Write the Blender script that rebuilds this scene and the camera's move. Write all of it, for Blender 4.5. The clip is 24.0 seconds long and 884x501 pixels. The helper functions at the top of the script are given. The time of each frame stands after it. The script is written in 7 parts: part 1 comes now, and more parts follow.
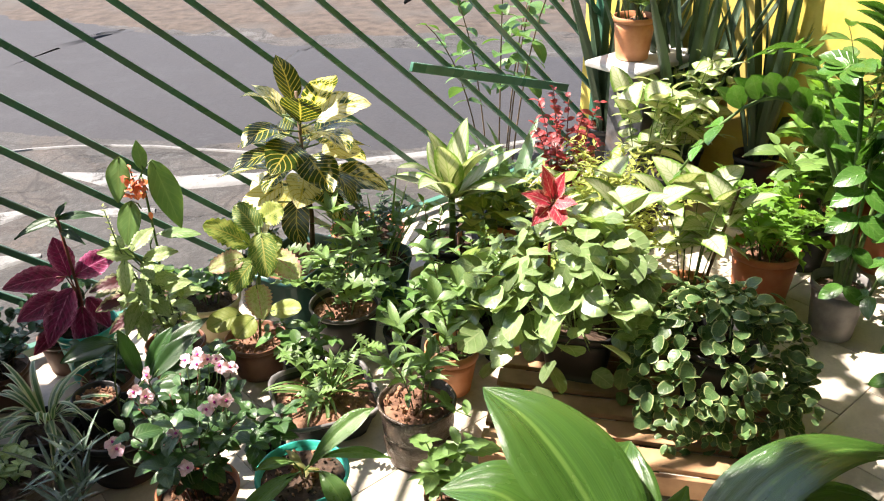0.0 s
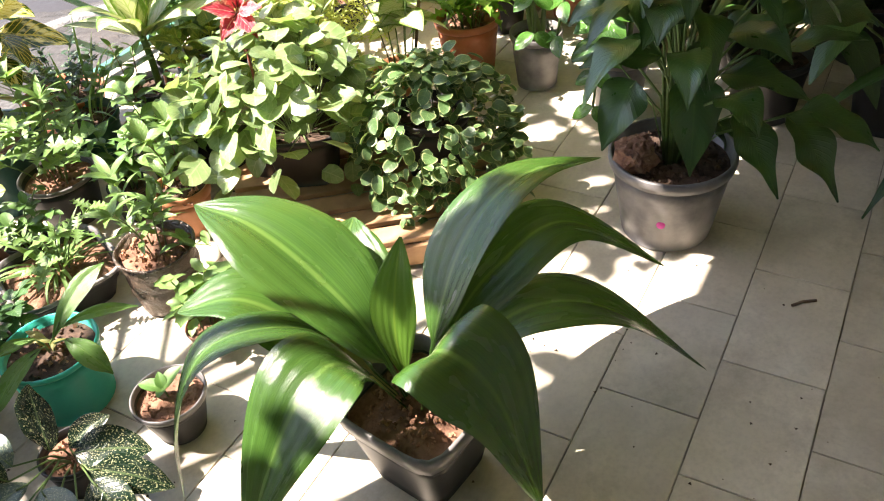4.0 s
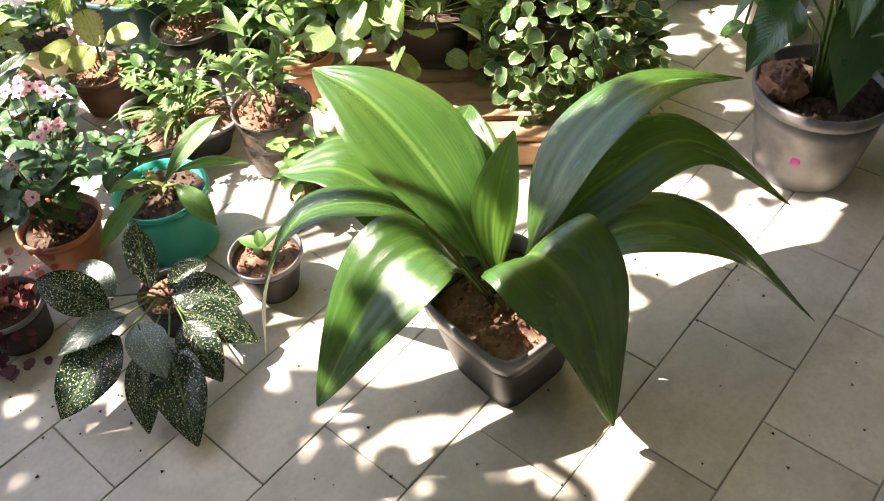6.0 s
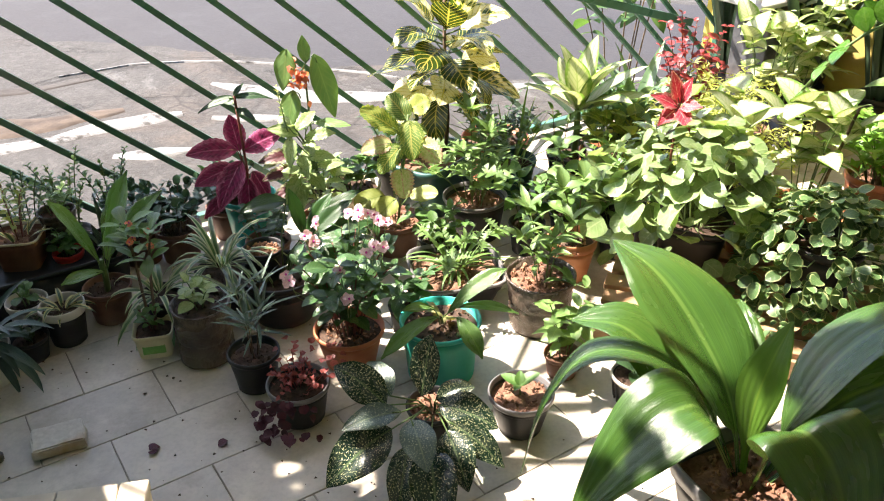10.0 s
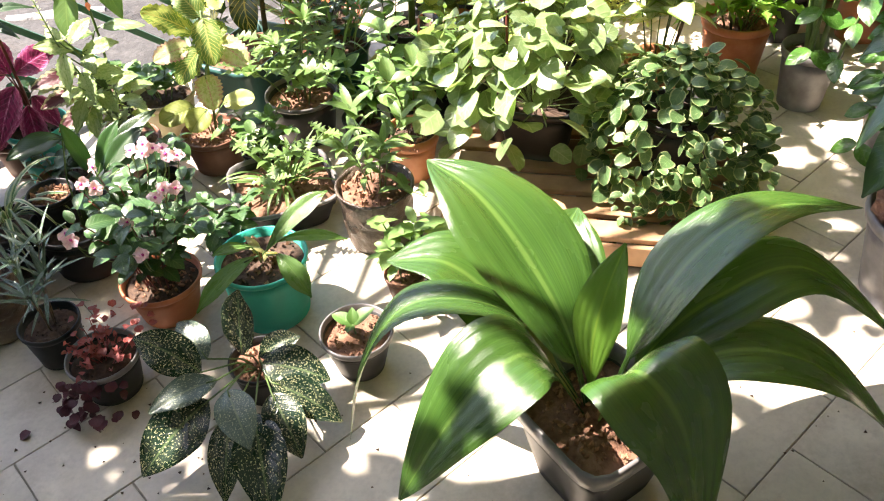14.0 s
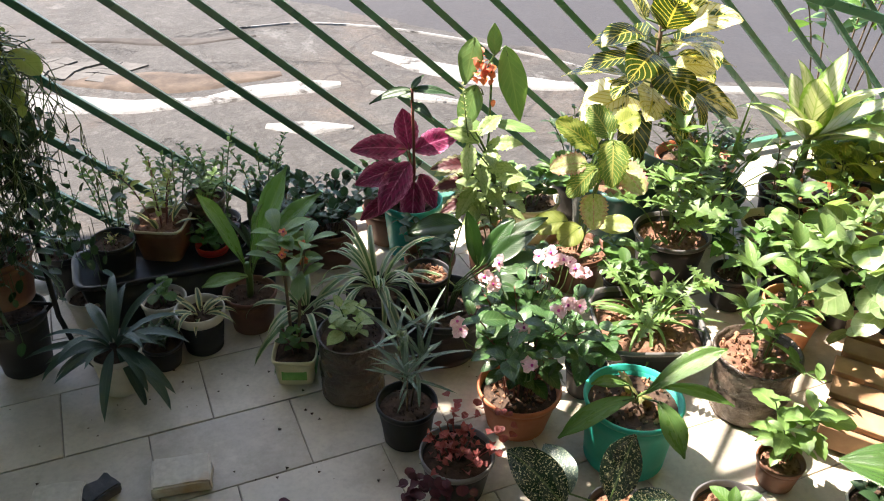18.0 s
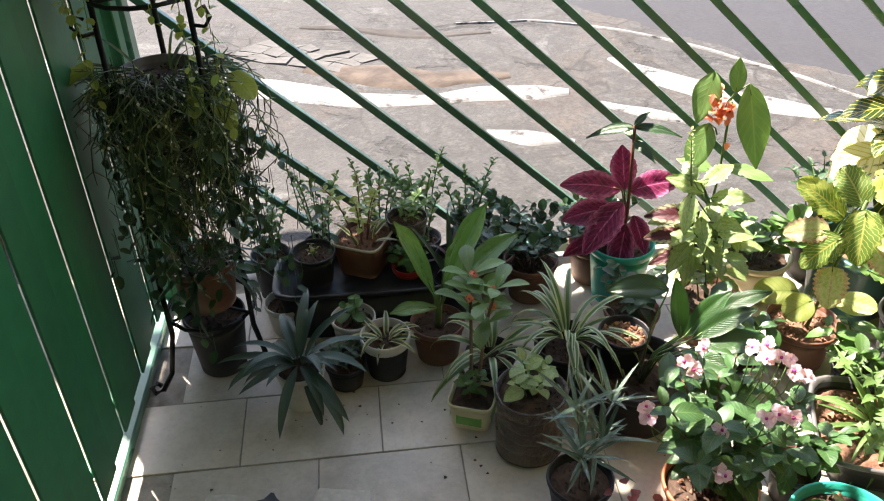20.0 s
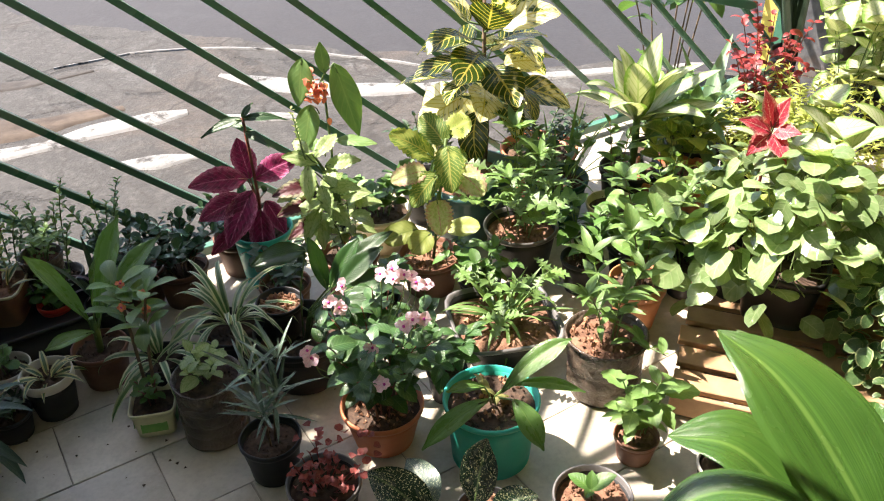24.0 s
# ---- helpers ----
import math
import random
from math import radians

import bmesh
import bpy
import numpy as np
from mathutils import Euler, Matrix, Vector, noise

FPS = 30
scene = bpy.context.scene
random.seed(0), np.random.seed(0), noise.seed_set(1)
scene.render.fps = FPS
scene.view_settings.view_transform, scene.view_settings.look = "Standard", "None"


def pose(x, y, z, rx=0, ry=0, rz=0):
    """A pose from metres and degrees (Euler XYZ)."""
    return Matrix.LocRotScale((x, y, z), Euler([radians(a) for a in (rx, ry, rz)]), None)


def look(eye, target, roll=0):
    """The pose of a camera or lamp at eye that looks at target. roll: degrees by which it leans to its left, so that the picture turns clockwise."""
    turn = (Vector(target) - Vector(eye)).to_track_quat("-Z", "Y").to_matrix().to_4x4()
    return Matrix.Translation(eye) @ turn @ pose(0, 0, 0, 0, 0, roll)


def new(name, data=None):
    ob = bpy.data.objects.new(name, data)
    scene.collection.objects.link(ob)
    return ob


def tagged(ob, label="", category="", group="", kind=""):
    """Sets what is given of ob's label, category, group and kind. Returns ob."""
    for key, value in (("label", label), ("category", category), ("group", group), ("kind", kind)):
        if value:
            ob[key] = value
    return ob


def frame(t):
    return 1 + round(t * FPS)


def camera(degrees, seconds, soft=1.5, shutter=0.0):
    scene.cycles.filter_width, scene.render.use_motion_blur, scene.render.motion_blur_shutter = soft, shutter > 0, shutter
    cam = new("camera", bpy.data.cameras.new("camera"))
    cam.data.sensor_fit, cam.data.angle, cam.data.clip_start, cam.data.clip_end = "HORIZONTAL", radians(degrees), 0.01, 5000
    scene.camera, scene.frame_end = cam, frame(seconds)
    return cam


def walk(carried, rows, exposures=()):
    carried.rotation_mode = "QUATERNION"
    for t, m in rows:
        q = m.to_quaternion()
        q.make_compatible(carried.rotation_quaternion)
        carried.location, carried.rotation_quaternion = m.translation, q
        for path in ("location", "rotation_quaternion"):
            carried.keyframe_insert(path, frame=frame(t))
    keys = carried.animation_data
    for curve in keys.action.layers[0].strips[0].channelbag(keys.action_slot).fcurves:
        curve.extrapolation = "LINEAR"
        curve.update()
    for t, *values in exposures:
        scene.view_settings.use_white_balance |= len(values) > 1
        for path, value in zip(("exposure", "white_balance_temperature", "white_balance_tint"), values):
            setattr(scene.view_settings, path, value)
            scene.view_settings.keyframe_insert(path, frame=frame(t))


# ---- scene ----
cam = camera(55.9, 24.0, soft=1.1)
PATH = [
    (0, (0.023, 0.033, 1.486), (0.004, 1.796, 0.541), -1.2),
    (0.5, (0.055, 0.008, 1.478), (0.149, 1.747, 0.495), -2.0),
    (1, (0.086, -0.018, 1.455), (0.3, 1.684, 0.426), -3.4),
    (1.5, (0.146, -0.034, 1.41), (0.483, 1.533, 0.214), -4.7),
    (2, (0.154, -0.05, 1.412), (0.541, 1.446, 0.141), -5.9),
    (2.5, (0.154, -0.056, 1.413), (0.551, 1.409, 0.109), -6.5),
    (4.5, (0.159, -0.037, 1.397), (0.589, 1.432, 0.109), -6.8),
    (5, (0.16, -0.019, 1.384), (0.572, 1.405, 0.042), -4.8),
    (5.5, (0.158, -0.017, 1.375), (0.458, 1.376, -0.028), -4.8),
    (6, (0.171, -0.026, 1.367), (0.288, 1.355, -0.074), -5.7),
    (6.5, (0.163, -0.076, 1.398), (0.216, 1.351, -0.002), -5.2),
    (7, (0.071, -0.184, 1.419), (0.076, 1.318, 0.099), -4.1),
    (7.5, (0.019, -0.257, 1.421), (0.022, 1.293, 0.156), -1.8),
    (8, (-0.029, -0.29, 1.419), (-0.049, 1.297, 0.202), -0.9),
    (8.5, (-0.087, -0.313, 1.428), (-0.247, 1.348, 0.327), -1.1),
    (9, (-0.09, -0.316, 1.424), (-0.305, 1.359, 0.352), -0.3),
    (9.5, (-0.104, -0.321, 1.429), (-0.338, 1.366, 0.381), -0.1),
    (10, (-0.074, -0.297, 1.416), (-0.306, 1.409, 0.398), -0.5),
    (10.5, (0.013, -0.196, 1.385), (0.053, 1.422, 0.21), -0.7),
    (11, (0.121, -0.082, 1.406), (0.268, 1.462, 0.143), -2.4),
    (11.5, (0.175, -0.009, 1.401), (0.33, 1.531, 0.134), -2.5),
    (13.5, (0.169, 0.005, 1.367), (0.375, 1.474, 0.026), -3.6),
    (14, (0.113, 0.024, 1.411), (0.094, 1.524, 0.088), -3.7),
    (14.5, (0.019, 0.044, 1.415), (-0.11, 1.641, 0.219), -2.7),
    (15, (-0.116, 0.078, 1.405), (-0.255, 1.737, 0.298), -1.6),
    (15.5, (-0.201, 0.105, 1.409), (-0.423, 1.756, 0.302), -0.9),
    (16, (-0.227, 0.088, 1.405), (-0.528, 1.733, 0.307), -1.2),
    (16.5, (-0.266, 0.07, 1.4), (-0.657, 1.694, 0.3), -0.9),
    (17, (-0.288, 0.059, 1.39), (-0.732, 1.669, 0.29), 0.6),
    (17.5, (-0.297, 0.07, 1.392), (-0.749, 1.677, 0.292), 1.1),
    (18, (-0.327, 0.071, 1.384), (-0.821, 1.67, 0.289), 1.7),
    (18.5, (-0.354, 0.082, 1.376), (-0.934, 1.647, 0.274), 1.8),
    (19, (-0.361, 0.131, 1.393), (-1.119, 1.604, 0.274), 0.2),
    (19.5, (-0.364, 0.239, 1.423), (-1.314, 1.575, 0.277), -1.4),
    (21.5, (-0.334, 0.297, 1.47), (-1.203, 1.723, 0.369), -0.5),
    (22, (-0.299, 0.224, 1.456), (-0.988, 1.743, 0.352), -0.7),
    (22.5, (-0.279, 0.132, 1.442), (-0.835, 1.708, 0.345), -1.0),
    (23, (-0.236, 0.092, 1.427), (-0.661, 1.708, 0.328), -1.6),
    (23.5, (-0.209, 0.099, 1.443), (-0.583, 1.726, 0.342), -2.3),
    (24, (-0.206, 0.12, 1.432), (-0.467, 1.768, 0.33), -1.6),
]
walk(cam, [(t, look(eye, target, roll)) for t, eye, target, roll in PATH], exposures=((0.0, 2.05, 6900, 15), (2.0, 2.35, 6900, 17), (3.0, 2.55, 6900, 17), (5.0, 2.72, 6900, 18), (6.5, 2.65, 6900, 18), (8.0, 2.45, 6900, 17), (10.0, 2.5, 6900, 16), (14.0, 2.75, 6900, 18), (15.0, 2.35, 6900, 15), (17.0, 2.2, 6900, 15), (19.0, 2.55, 6900, 15), (21.5, 2.45, 6900, 15), (23.0, 2.2, 6900, 15), (24.0, 2.2, 6900, 15)))

# ---- plan: fence frame (u along the fence, n towards the street), metres ----
FH = radians(40.0)
UU, NN, FENCE = Vector((math.cos(FH), math.sin(FH), 0)), Vector((-math.sin(FH), math.cos(FH), 0)), 2.451
GATE_U, WALL_U, BACK_N, ROOF_Z = -0.70, 3.25, -5.2, 2.75


def F(u, n, z=0.0):
    return UU * u + NN * (n + FENCE) + Vector((0, 0, z))


# ---- light ----
SUN_DIR = (UU * -0.55 + NN * 0.83).normalized() * math.cos(radians(57)) + Vector((0, 0, math.sin(radians(57))))
world = bpy.data.worlds.new("sky")
scene.world = world
world.use_nodes = True
wn = world.node_tree.nodes
sky = wn.new("ShaderNodeTexSky")
sky.sky_type = "NISHITA"
sky.sun_disc = False
sky.sun_elevation = radians(57)
sky.sun_rotation = math.atan2(SUN_DIR.x, SUN_DIR.y)
world.node_tree.links.new(sky.outputs[0], wn["Background"].inputs[0])
wn["Background"].inputs[1].default_value = 0.095
sun = new("sun", bpy.data.lights.new("sun", "SUN"))
sun.data.energy, sun.data.angle, sun.data.color = 4.5, radians(0.5), (1.0, 0.95, 0.86)
sun.matrix_world = look((0, 0, 0), -SUN_DIR)

# ---- materials ----


class Mat:
    """A small node builder."""

    def __init__(self, name, rough=0.5, metal=0.0):
        self.m = bpy.data.materials.new(name)
        self.m.use_nodes = True
        self.t = self.m.node_tree
        self.b = self.t.nodes["Principled BSDF"]
        self.b.inputs["Roughness"].default_value = rough
        self.b.inputs["Metallic"].default_value = metal
        self.out = self.t.nodes["Material Output"]

    def n(self, kind, **inputs):
        node = self.t.nodes.new("ShaderNode" + kind)
        for k, v in inputs.items():
            key = k.replace("_", " ")
            sock = node.inputs[key] if key in node.inputs else node.inputs[int(k[1:])]
            self.put(sock, v)
        return node

    def put(self, sock, v):
        if isinstance(v, bpy.types.NodeSocket):
            self.t.links.new(v, sock)
        elif isinstance(v, (tuple, list)) and len(v) == 3 and sock.type == "RGBA":
            sock.default_value = (*v, 1)
        else:
            sock.default_value = v

    def coord(self, kind="Object"):
        return self.t.nodes.new("ShaderNodeTexCoord").outputs[kind]

    def math(self, op, a, b=0.0, clamp=False):
        node = self.t.nodes.new("ShaderNodeMath")
        node.operation, node.use_clamp = op, clamp
        self.put(node.inputs[0], a)
        self.put(node.inputs[1], b)
        return node.outputs[0]

    def noise(self, scale, vec=None, detail=4.0, rough=0.55, dist=0.0):
        node = self.n("TexNoise", Scale=scale, Detail=detail, Roughness=rough, Distortion=dist)
        if vec is not None:
            self.put(node.inputs["Vector"], vec)
        return node.outputs["Fac"]

    def voronoi(self, scale, vec=None, out="Distance"):
        node = self.n("TexVoronoi", Scale=scale)
        if vec is not None:
            self.put(node.inputs["Vector"], vec)
        return node.outputs[out]

    def scale(self, vec, s):
        node = self.n("Mapping", Scale=s)
        self.put(node.inputs["Vector"], vec)
        return node.outputs[0]

    def ramp(self, fac, lo, hi, c0=(0, 0, 0), c1=(1, 1, 1)):
        node = self.n("ValToRGB")
        self.put(node.inputs[0], fac)
        e = node.color_ramp.elements
        e[0].position, e[1].position = lo, hi
        e[0].color, e[1].color = (*c0, 1), (*c1, 1)
        return node.outputs[0]

    def mix(self, fac, a, b, mode="MIX"):
        node = self.t.nodes.new("ShaderNodeMix")
        node.data_type, node.blend_type = "RGBA", mode
        self.put(node.inputs[0], fac)
        self.put(node.inputs[6], a)
        self.put(node.inputs[7], b)
        return node.outputs[2]

    def rand(self):
        return self.t.nodes.new("ShaderNodeObjectInfo").outputs["Random"]

    def island(self):
        return self.t.nodes.new("ShaderNodeNewGeometry").outputs["Random Per Island"]

    def vary(self, col, fac, amount=0.3):
        """Lighter or darker by a random value."""
        v = self.math("ADD", self.math("MULTIPLY", fac, amount), 1.0 - amount / 2)
        node = self.n("HueSaturation", Value=v)
        self.put(node.inputs["Color"], col)
        return node.outputs[0]

    def bump(self, height, strength=0.3, distance=0.002):
        node = self.n("Bump", Strength=strength, Distance=distance)
        self.put(node.inputs["Height"], height)
        self.put(self.b.inputs["Normal"], node.outputs[0])
        return node.outputs[0]

    def colour(self, col):
        self.put(self.b.inputs["Base Color"], col)

    def rough(self, v):
        self.put(self.b.inputs["Roughness"], v)


def solid(name, c0, c1, scale=30.0, rough=0.5, bump=0.2, metal=0.0, dirt=None, dist=0.002):
    """A surface of two close tones with grain, blotches and relief."""
    m = Mat(name, rough, metal)
    co = m.coord()
    fine, big = m.noise(scale, co, 6, 0.6), m.noise(scale / 7, co, 3)
    col = m.mix(m.ramp(fine, 0.35, 0.65), c0, c1)
    if dirt:
        col = m.mix(m.ramp(big, 0.5, 0.72), col, dirt)
    col = m.vary(col, m.rand(), 0.2)
    m.colour(col)
    m.rough(m.math("ADD", m.math("MULTIPLY", big, 0.25), rough - 0.1, True))
    if bump:
        m.bump(fine, bump, dist)
    return m.m


def leaf_mat(name, base, vein, kind="plain", other=(0.5, 0.5, 0.3), rough=0.38, trans=0.4, ribs=9.0, joined=False, vary=0.45, gloss=0.5):
    """A leaf: colour by its own length (v) and breadth (u), glossy skin, light through it."""
    m = Mat(name, rough)
    m.b.inputs["Specular IOR Level"].default_value = gloss
    uv = m.t.nodes.new("ShaderNodeUVMap").outputs[0]
    sep = m.n("SeparateXYZ", Vector=uv)
    u, v = sep.outputs[0], sep.outputs[1]
    side = m.math("ABSOLUTE", m.math("SUBTRACT", u, 0.5))  # 0 at the midrib, 0.5 at the edge
    rnd = m.island() if joined else m.rand()
    obj = m.coord()
    shift = m.n("VectorMath", V0=uv, V1=(0, 0, 0))
    shift.operation = "ADD"
    comb = m.n("CombineXYZ", X=rnd, Y=rnd, Z=rnd)
    spread = m.n("VectorMath", V0=comb.outputs[0], V1=(17.0, 31.0, 7.0))
    spread.operation = "MULTIPLY"
    m.put(shift.inputs[1], spread.outputs[0])
    uvr = shift.outputs[0]
    mid = m.ramp(side, 0.012, 0.035, (1, 1, 1), (0, 0, 0))
    rib = m.math("FRACT", m.math("SUBTRACT", m.math("MULTIPLY", v, ribs), m.math("MULTIPLY", side, ribs * 0.55)))
    ribline = m.ramp(m.math("ABSOLUTE", m.math("SUBTRACT", rib, 0.5)), 0.03, 0.13, (1, 1, 1), (0, 0, 0))
    fine = m.noise(40, m.scale(uvr, (1, 1, 1)), 4)
    blot = m.noise(4, uvr, 3)
    height = ribline
    if kind == "parallel":
        lines = m.noise(9.0, m.scale(uvr, (9, 0.1, 1)), 5, 0.75)
        col = m.mix(m.ramp(lines, 0.25, 0.75), base, vein)
        col = m.mix(m.math("MULTIPLY", mid, 0.5), col, other)
        height = lines
    elif kind == "croton":
        net = m.math("MAXIMUM", m.ramp(m.math("ABSOLUTE", m.math("SUBTRACT", rib, 0.5)), 0.04, 0.12, (1, 1, 1), (0, 0, 0)), mid)
        patch = m.ramp(m.math("ADD", m.noise(4, uvr, 3), m.math("MULTIPLY", m.math("SUBTRACT", rnd, 0.74), 0.6)), 0.47, 0.58)
        col = m.mix(patch, base, other)
        col = m.mix(net, col, vein)
    elif kind == "centre":  # coloured heart, other margin
        edge = m.ramp(m.math("ADD", side, m.math("MULTIPLY", m.math("SUBTRACT", m.noise(14, uvr, 4), 0.5), 0.35)), 0.3, 0.44)
        col = m.mix(edge, base, other)
        col = m.mix(m.math("MULTIPLY", m.math("MAXIMUM", ribline, mid), 0.6), col, vein)
    elif kind == "speckle":
        spots = m.ramp(m.noise(26, m.scale(uvr, (1.0, 1.6, 1)), 3, 0.62), 0.59, 0.605)
        col = m.mix(spots, base, other)
        col = m.mix(m.math("MULTIPLY", mid, 0.7), col, vein)
    elif kind == "mottle":  # blotches, ragged paler veins and edge
        col = m.mix(m.ramp(m.noise(9, uvr, 5, 0.7), 0.45, 0.6), base, other)
        frayed = m.math("ADD", m.math("MAXIMUM", m.math("MULTIPLY", ribline, 0.3), mid), m.ramp(side, 0.28, 0.47))
        col = m.mix(m.math("MULTIPLY", frayed, m.ramp(m.noise(18, uvr, 4, 0.7), 0.38, 0.6)), col, vein)
    elif kind == "margin":
        edge = m.ramp(m.math("ADD", side, m.math("MULTIPLY", m.math("SUBTRACT", blot, 0.5), 0.15)), 0.385, 0.45)
        col = m.mix(edge, m.mix(m.math("MULTIPLY", m.math("MAXIMUM", ribline, mid), 0.4), base, vein), other)
    elif kind == "striped":
        edge = m.ramp(m.math("ADD", side, m.math("MULTIPLY", m.math("SUBTRACT", m.noise(3, m.scale(uvr, (3, 0.3, 1)), 3), 0.5), 0.3)), 0.2, 0.3)
        col = m.mix(edge, base, other)
    else:
        col = m.mix(m.math("MULTIPLY", m.math("MAXIMUM", m.math("MULTIPLY", ribline, 0.45), mid), 0.7), base, vein)
        col = m.mix(m.ramp(blot, 0.35, 0.75), col, m.mix(0.45, col, other))
    col = m.mix(m.math("MULTIPLY", fine, 0.25), col, m.mix(0.5, col, (0.02, 0.03, 0.01)))
    col = m.vary(col, rnd, vary)
    m.colour(col)
    m.rough(m.math("ADD", m.math("MULTIPLY", blot, 0.25), rough - 0.1, True))
    m.bump(m.math("ADD", m.math("MULTIPLY", height, 0.7), m.math("MULTIPLY", fine, 0.3)), 0.4, 0.004 if kind == "parallel" else 0.0015)
    tr = m.n("BsdfTranslucent", Color=m.mix(0.5, col, m.mix(1.0, col, (1.6, 1.5, 0.5), "MULTIPLY")))
    mixer = m.n("MixShader", Fac=trans)
    m.put(mixer.inputs[1], m.b.outputs[0])
    m.put(mixer.inputs[2], tr.outputs[0])
    m.put(m.out.inputs[0], mixer.outputs[0])
    return m.m


def tile_material():
    m = Mat("floor_tile", 0.42)
    co = m.coord("Object")
    shiftn = m.n("VectorMath", V0=co, V1=(0, 0, 0))
    shiftn.operation = "ADD"
    r = m.rand()
    comb = m.n("CombineXYZ", X=m.math("MULTIPLY", r, 37.0), Y=m.math("MULTIPLY", r, 11.0), Z=r)
    m.put(shiftn.inputs[1], comb.outputs[0])
    v = shiftn.outputs[0]
    big, fine = m.noise(9, v, 5, 0.6, 0.6), m.noise(90, v, 5)
    col = m.mix(m.ramp(big, 0.3, 0.7), (0.48, 0.425, 0.345), (0.61, 0.55, 0.455))
    col = m.mix(m.math("MULTIPLY", m.ramp(fine, 0.45, 0.7), 0.35), col, (0.38, 0.34, 0.28))
    col = m.mix(m.ramp(m.noise(3.2, v, 6, 0.75), 0.48, 0.72), col, (0.33, 0.285, 0.22))
    m.colour(m.vary(col, r, 0.16))
    m.rough(m.math("ADD", m.math("MULTIPLY", big, 0.3), 0.28))
    m.bump(m.math("ADD", m.math("MULTIPLY", big, 0.6), m.math("MULTIPLY", fine, 0.25)), 0.25, 0.002)
    return m.m


def ground_material(name="pavement_concrete", paint=0.0):
    """Broken concrete pavement with dust, cracks, scabs and old white paint."""
    m = Mat(name, 0.9)
    co = m.coord("Object")
    big, mid, fine = m.noise(0.9, co, 6, 0.7, 0.9), m.noise(5, co, 7, 0.7, 0.5), m.noise(70, co, 4)
    scab = m.noise(2.1, m.scale(co, (1, 1.6, 1)), 7, 0.68, 0.7)
    col = m.mix(m.ramp(mid, 0.32, 0.68), (0.026, 0.024, 0.023), (0.05, 0.047, 0.045))
    col = m.mix(m.ramp(big, 0.5, 0.62), col, m.mix(m.ramp(mid, 0.4, 0.6), (0.038, 0.030, 0.026), (0.060, 0.048, 0.040)))
    col = m.mix(m.ramp(scab, 0.6, 0.63), col, (0.023, 0.021, 0.020))
    col = m.mix(m.math("MULTIPLY", m.ramp(m.noise(1.7, co, 6, 0.7, 0.4), 0.58, 0.62), 0.7), col, (0.095, 0.094, 0.091))
    col = m.mix(m.math("MULTIPLY", m.ramp(fine, 0.42, 0.66), 0.6), col, (0.02, 0.019, 0.018))
    col = m.mix(m.math("MULTIPLY", m.ramp(m.noise(26, co, 6, 0.7), 0.52, 0.66), 0.45), col, (0.085, 0.08, 0.076))
    cr = m.n("TexVoronoi", Scale=1.6)
    cr.feature = "DISTANCE_TO_EDGE"
    m.put(cr.inputs["Vector"], m.n("VectorMath", V0=co, V1=m.n("TexNoise", Scale=3.0, Detail=5.0).outputs["Color"]).outputs[0])
    col = m.mix(m.math("MULTIPLY", m.ramp(cr.outputs[0], 0.004, 0.022, (1, 1, 1), (0, 0, 0)), m.ramp(big, 0.4, 0.52)), col, (0.022, 0.019, 0.017))
    if paint:
        worn = m.ramp(m.noise(4.2, co, 8, 0.75, 0.3), 0.38, 0.46)
        white = m.mix(m.ramp(mid, 0.3, 0.7), (0.145, 0.143, 0.141), (0.215, 0.212, 0.208))
        col = m.mix(m.math("MULTIPLY", worn, paint), col, white)
    m.colour(col)
    m.bump(m.math("ADD", m.math("ADD", mid, m.math("MULTIPLY", fine, 0.3)), m.math("MULTIPLY", m.ramp(scab, 0.58, 0.64), -0.7)), 0.7, 0.02)
    return m.m


def glassy(name, tint, rough=0.12):
    m = Mat(name, rough)
    m.colour(tint)
    m.b.inputs["Transmission Weight"].default_value = 0.85
    m.b.inputs["IOR"].default_value = 1.3
    wr = m.noise(30, m.scale(m.coord(), (1, 1, 3)), 4)
    m.bump(wr, 0.6, 0.006)
    return m.m


M = {}
M["tile"] = tile_material()
M["grout"] = solid("grout", (0.2, 0.175, 0.145), (0.34, 0.3, 0.25), 25, 0.95, 0.4, dirt=(0.14, 0.12, 0.1))
M["ground"] = ground_material()
M["street_paint"] = ground_material("worn_street_paint", 0.95)
M["asphalt"] = solid("asphalt", (0.018, 0.0175, 0.0215), (0.026, 0.0255, 0.030), 45, 0.85, 0.5, dirt=(0.031, 0.030, 0.034), dist=0.004)
M["whitewash"] = solid("worn_white_paint", (0.38, 0.375, 0.37), (0.5, 0.495, 0.48), 12, 0.85, 0.4, dirt=(0.22, 0.21, 0.2))
M["earth"] = solid("red_earth", (0.032, 0.022, 0.016), (0.075, 0.055, 0.041), 9, 0.95, 0.7, dirt=(0.06, 0.053, 0.047), dist=0.014)
M["dark_earth"] = solid("dark_damp_earth", (0.02, 0.016, 0.014), (0.04, 0.033, 0.029), 14, 0.9, 0.6, dist=0.01)
M["plate"] = solid("old_concrete", (0.052, 0.049, 0.046), (0.08, 0.076, 0.072), 30, 0.9, 0.6, dist=0.004)
M["brick"] = solid("red_brick", (0.35, 0.13, 0.07), (0.45, 0.2, 0.11), 30, 0.9, 0.5)
M["green_paint"] = solid("green_enamel", (0.045, 0.145, 0.095), (0.06, 0.175, 0.118), 25, 0.26, 0.1, dirt=(0.08, 0.15, 0.11))
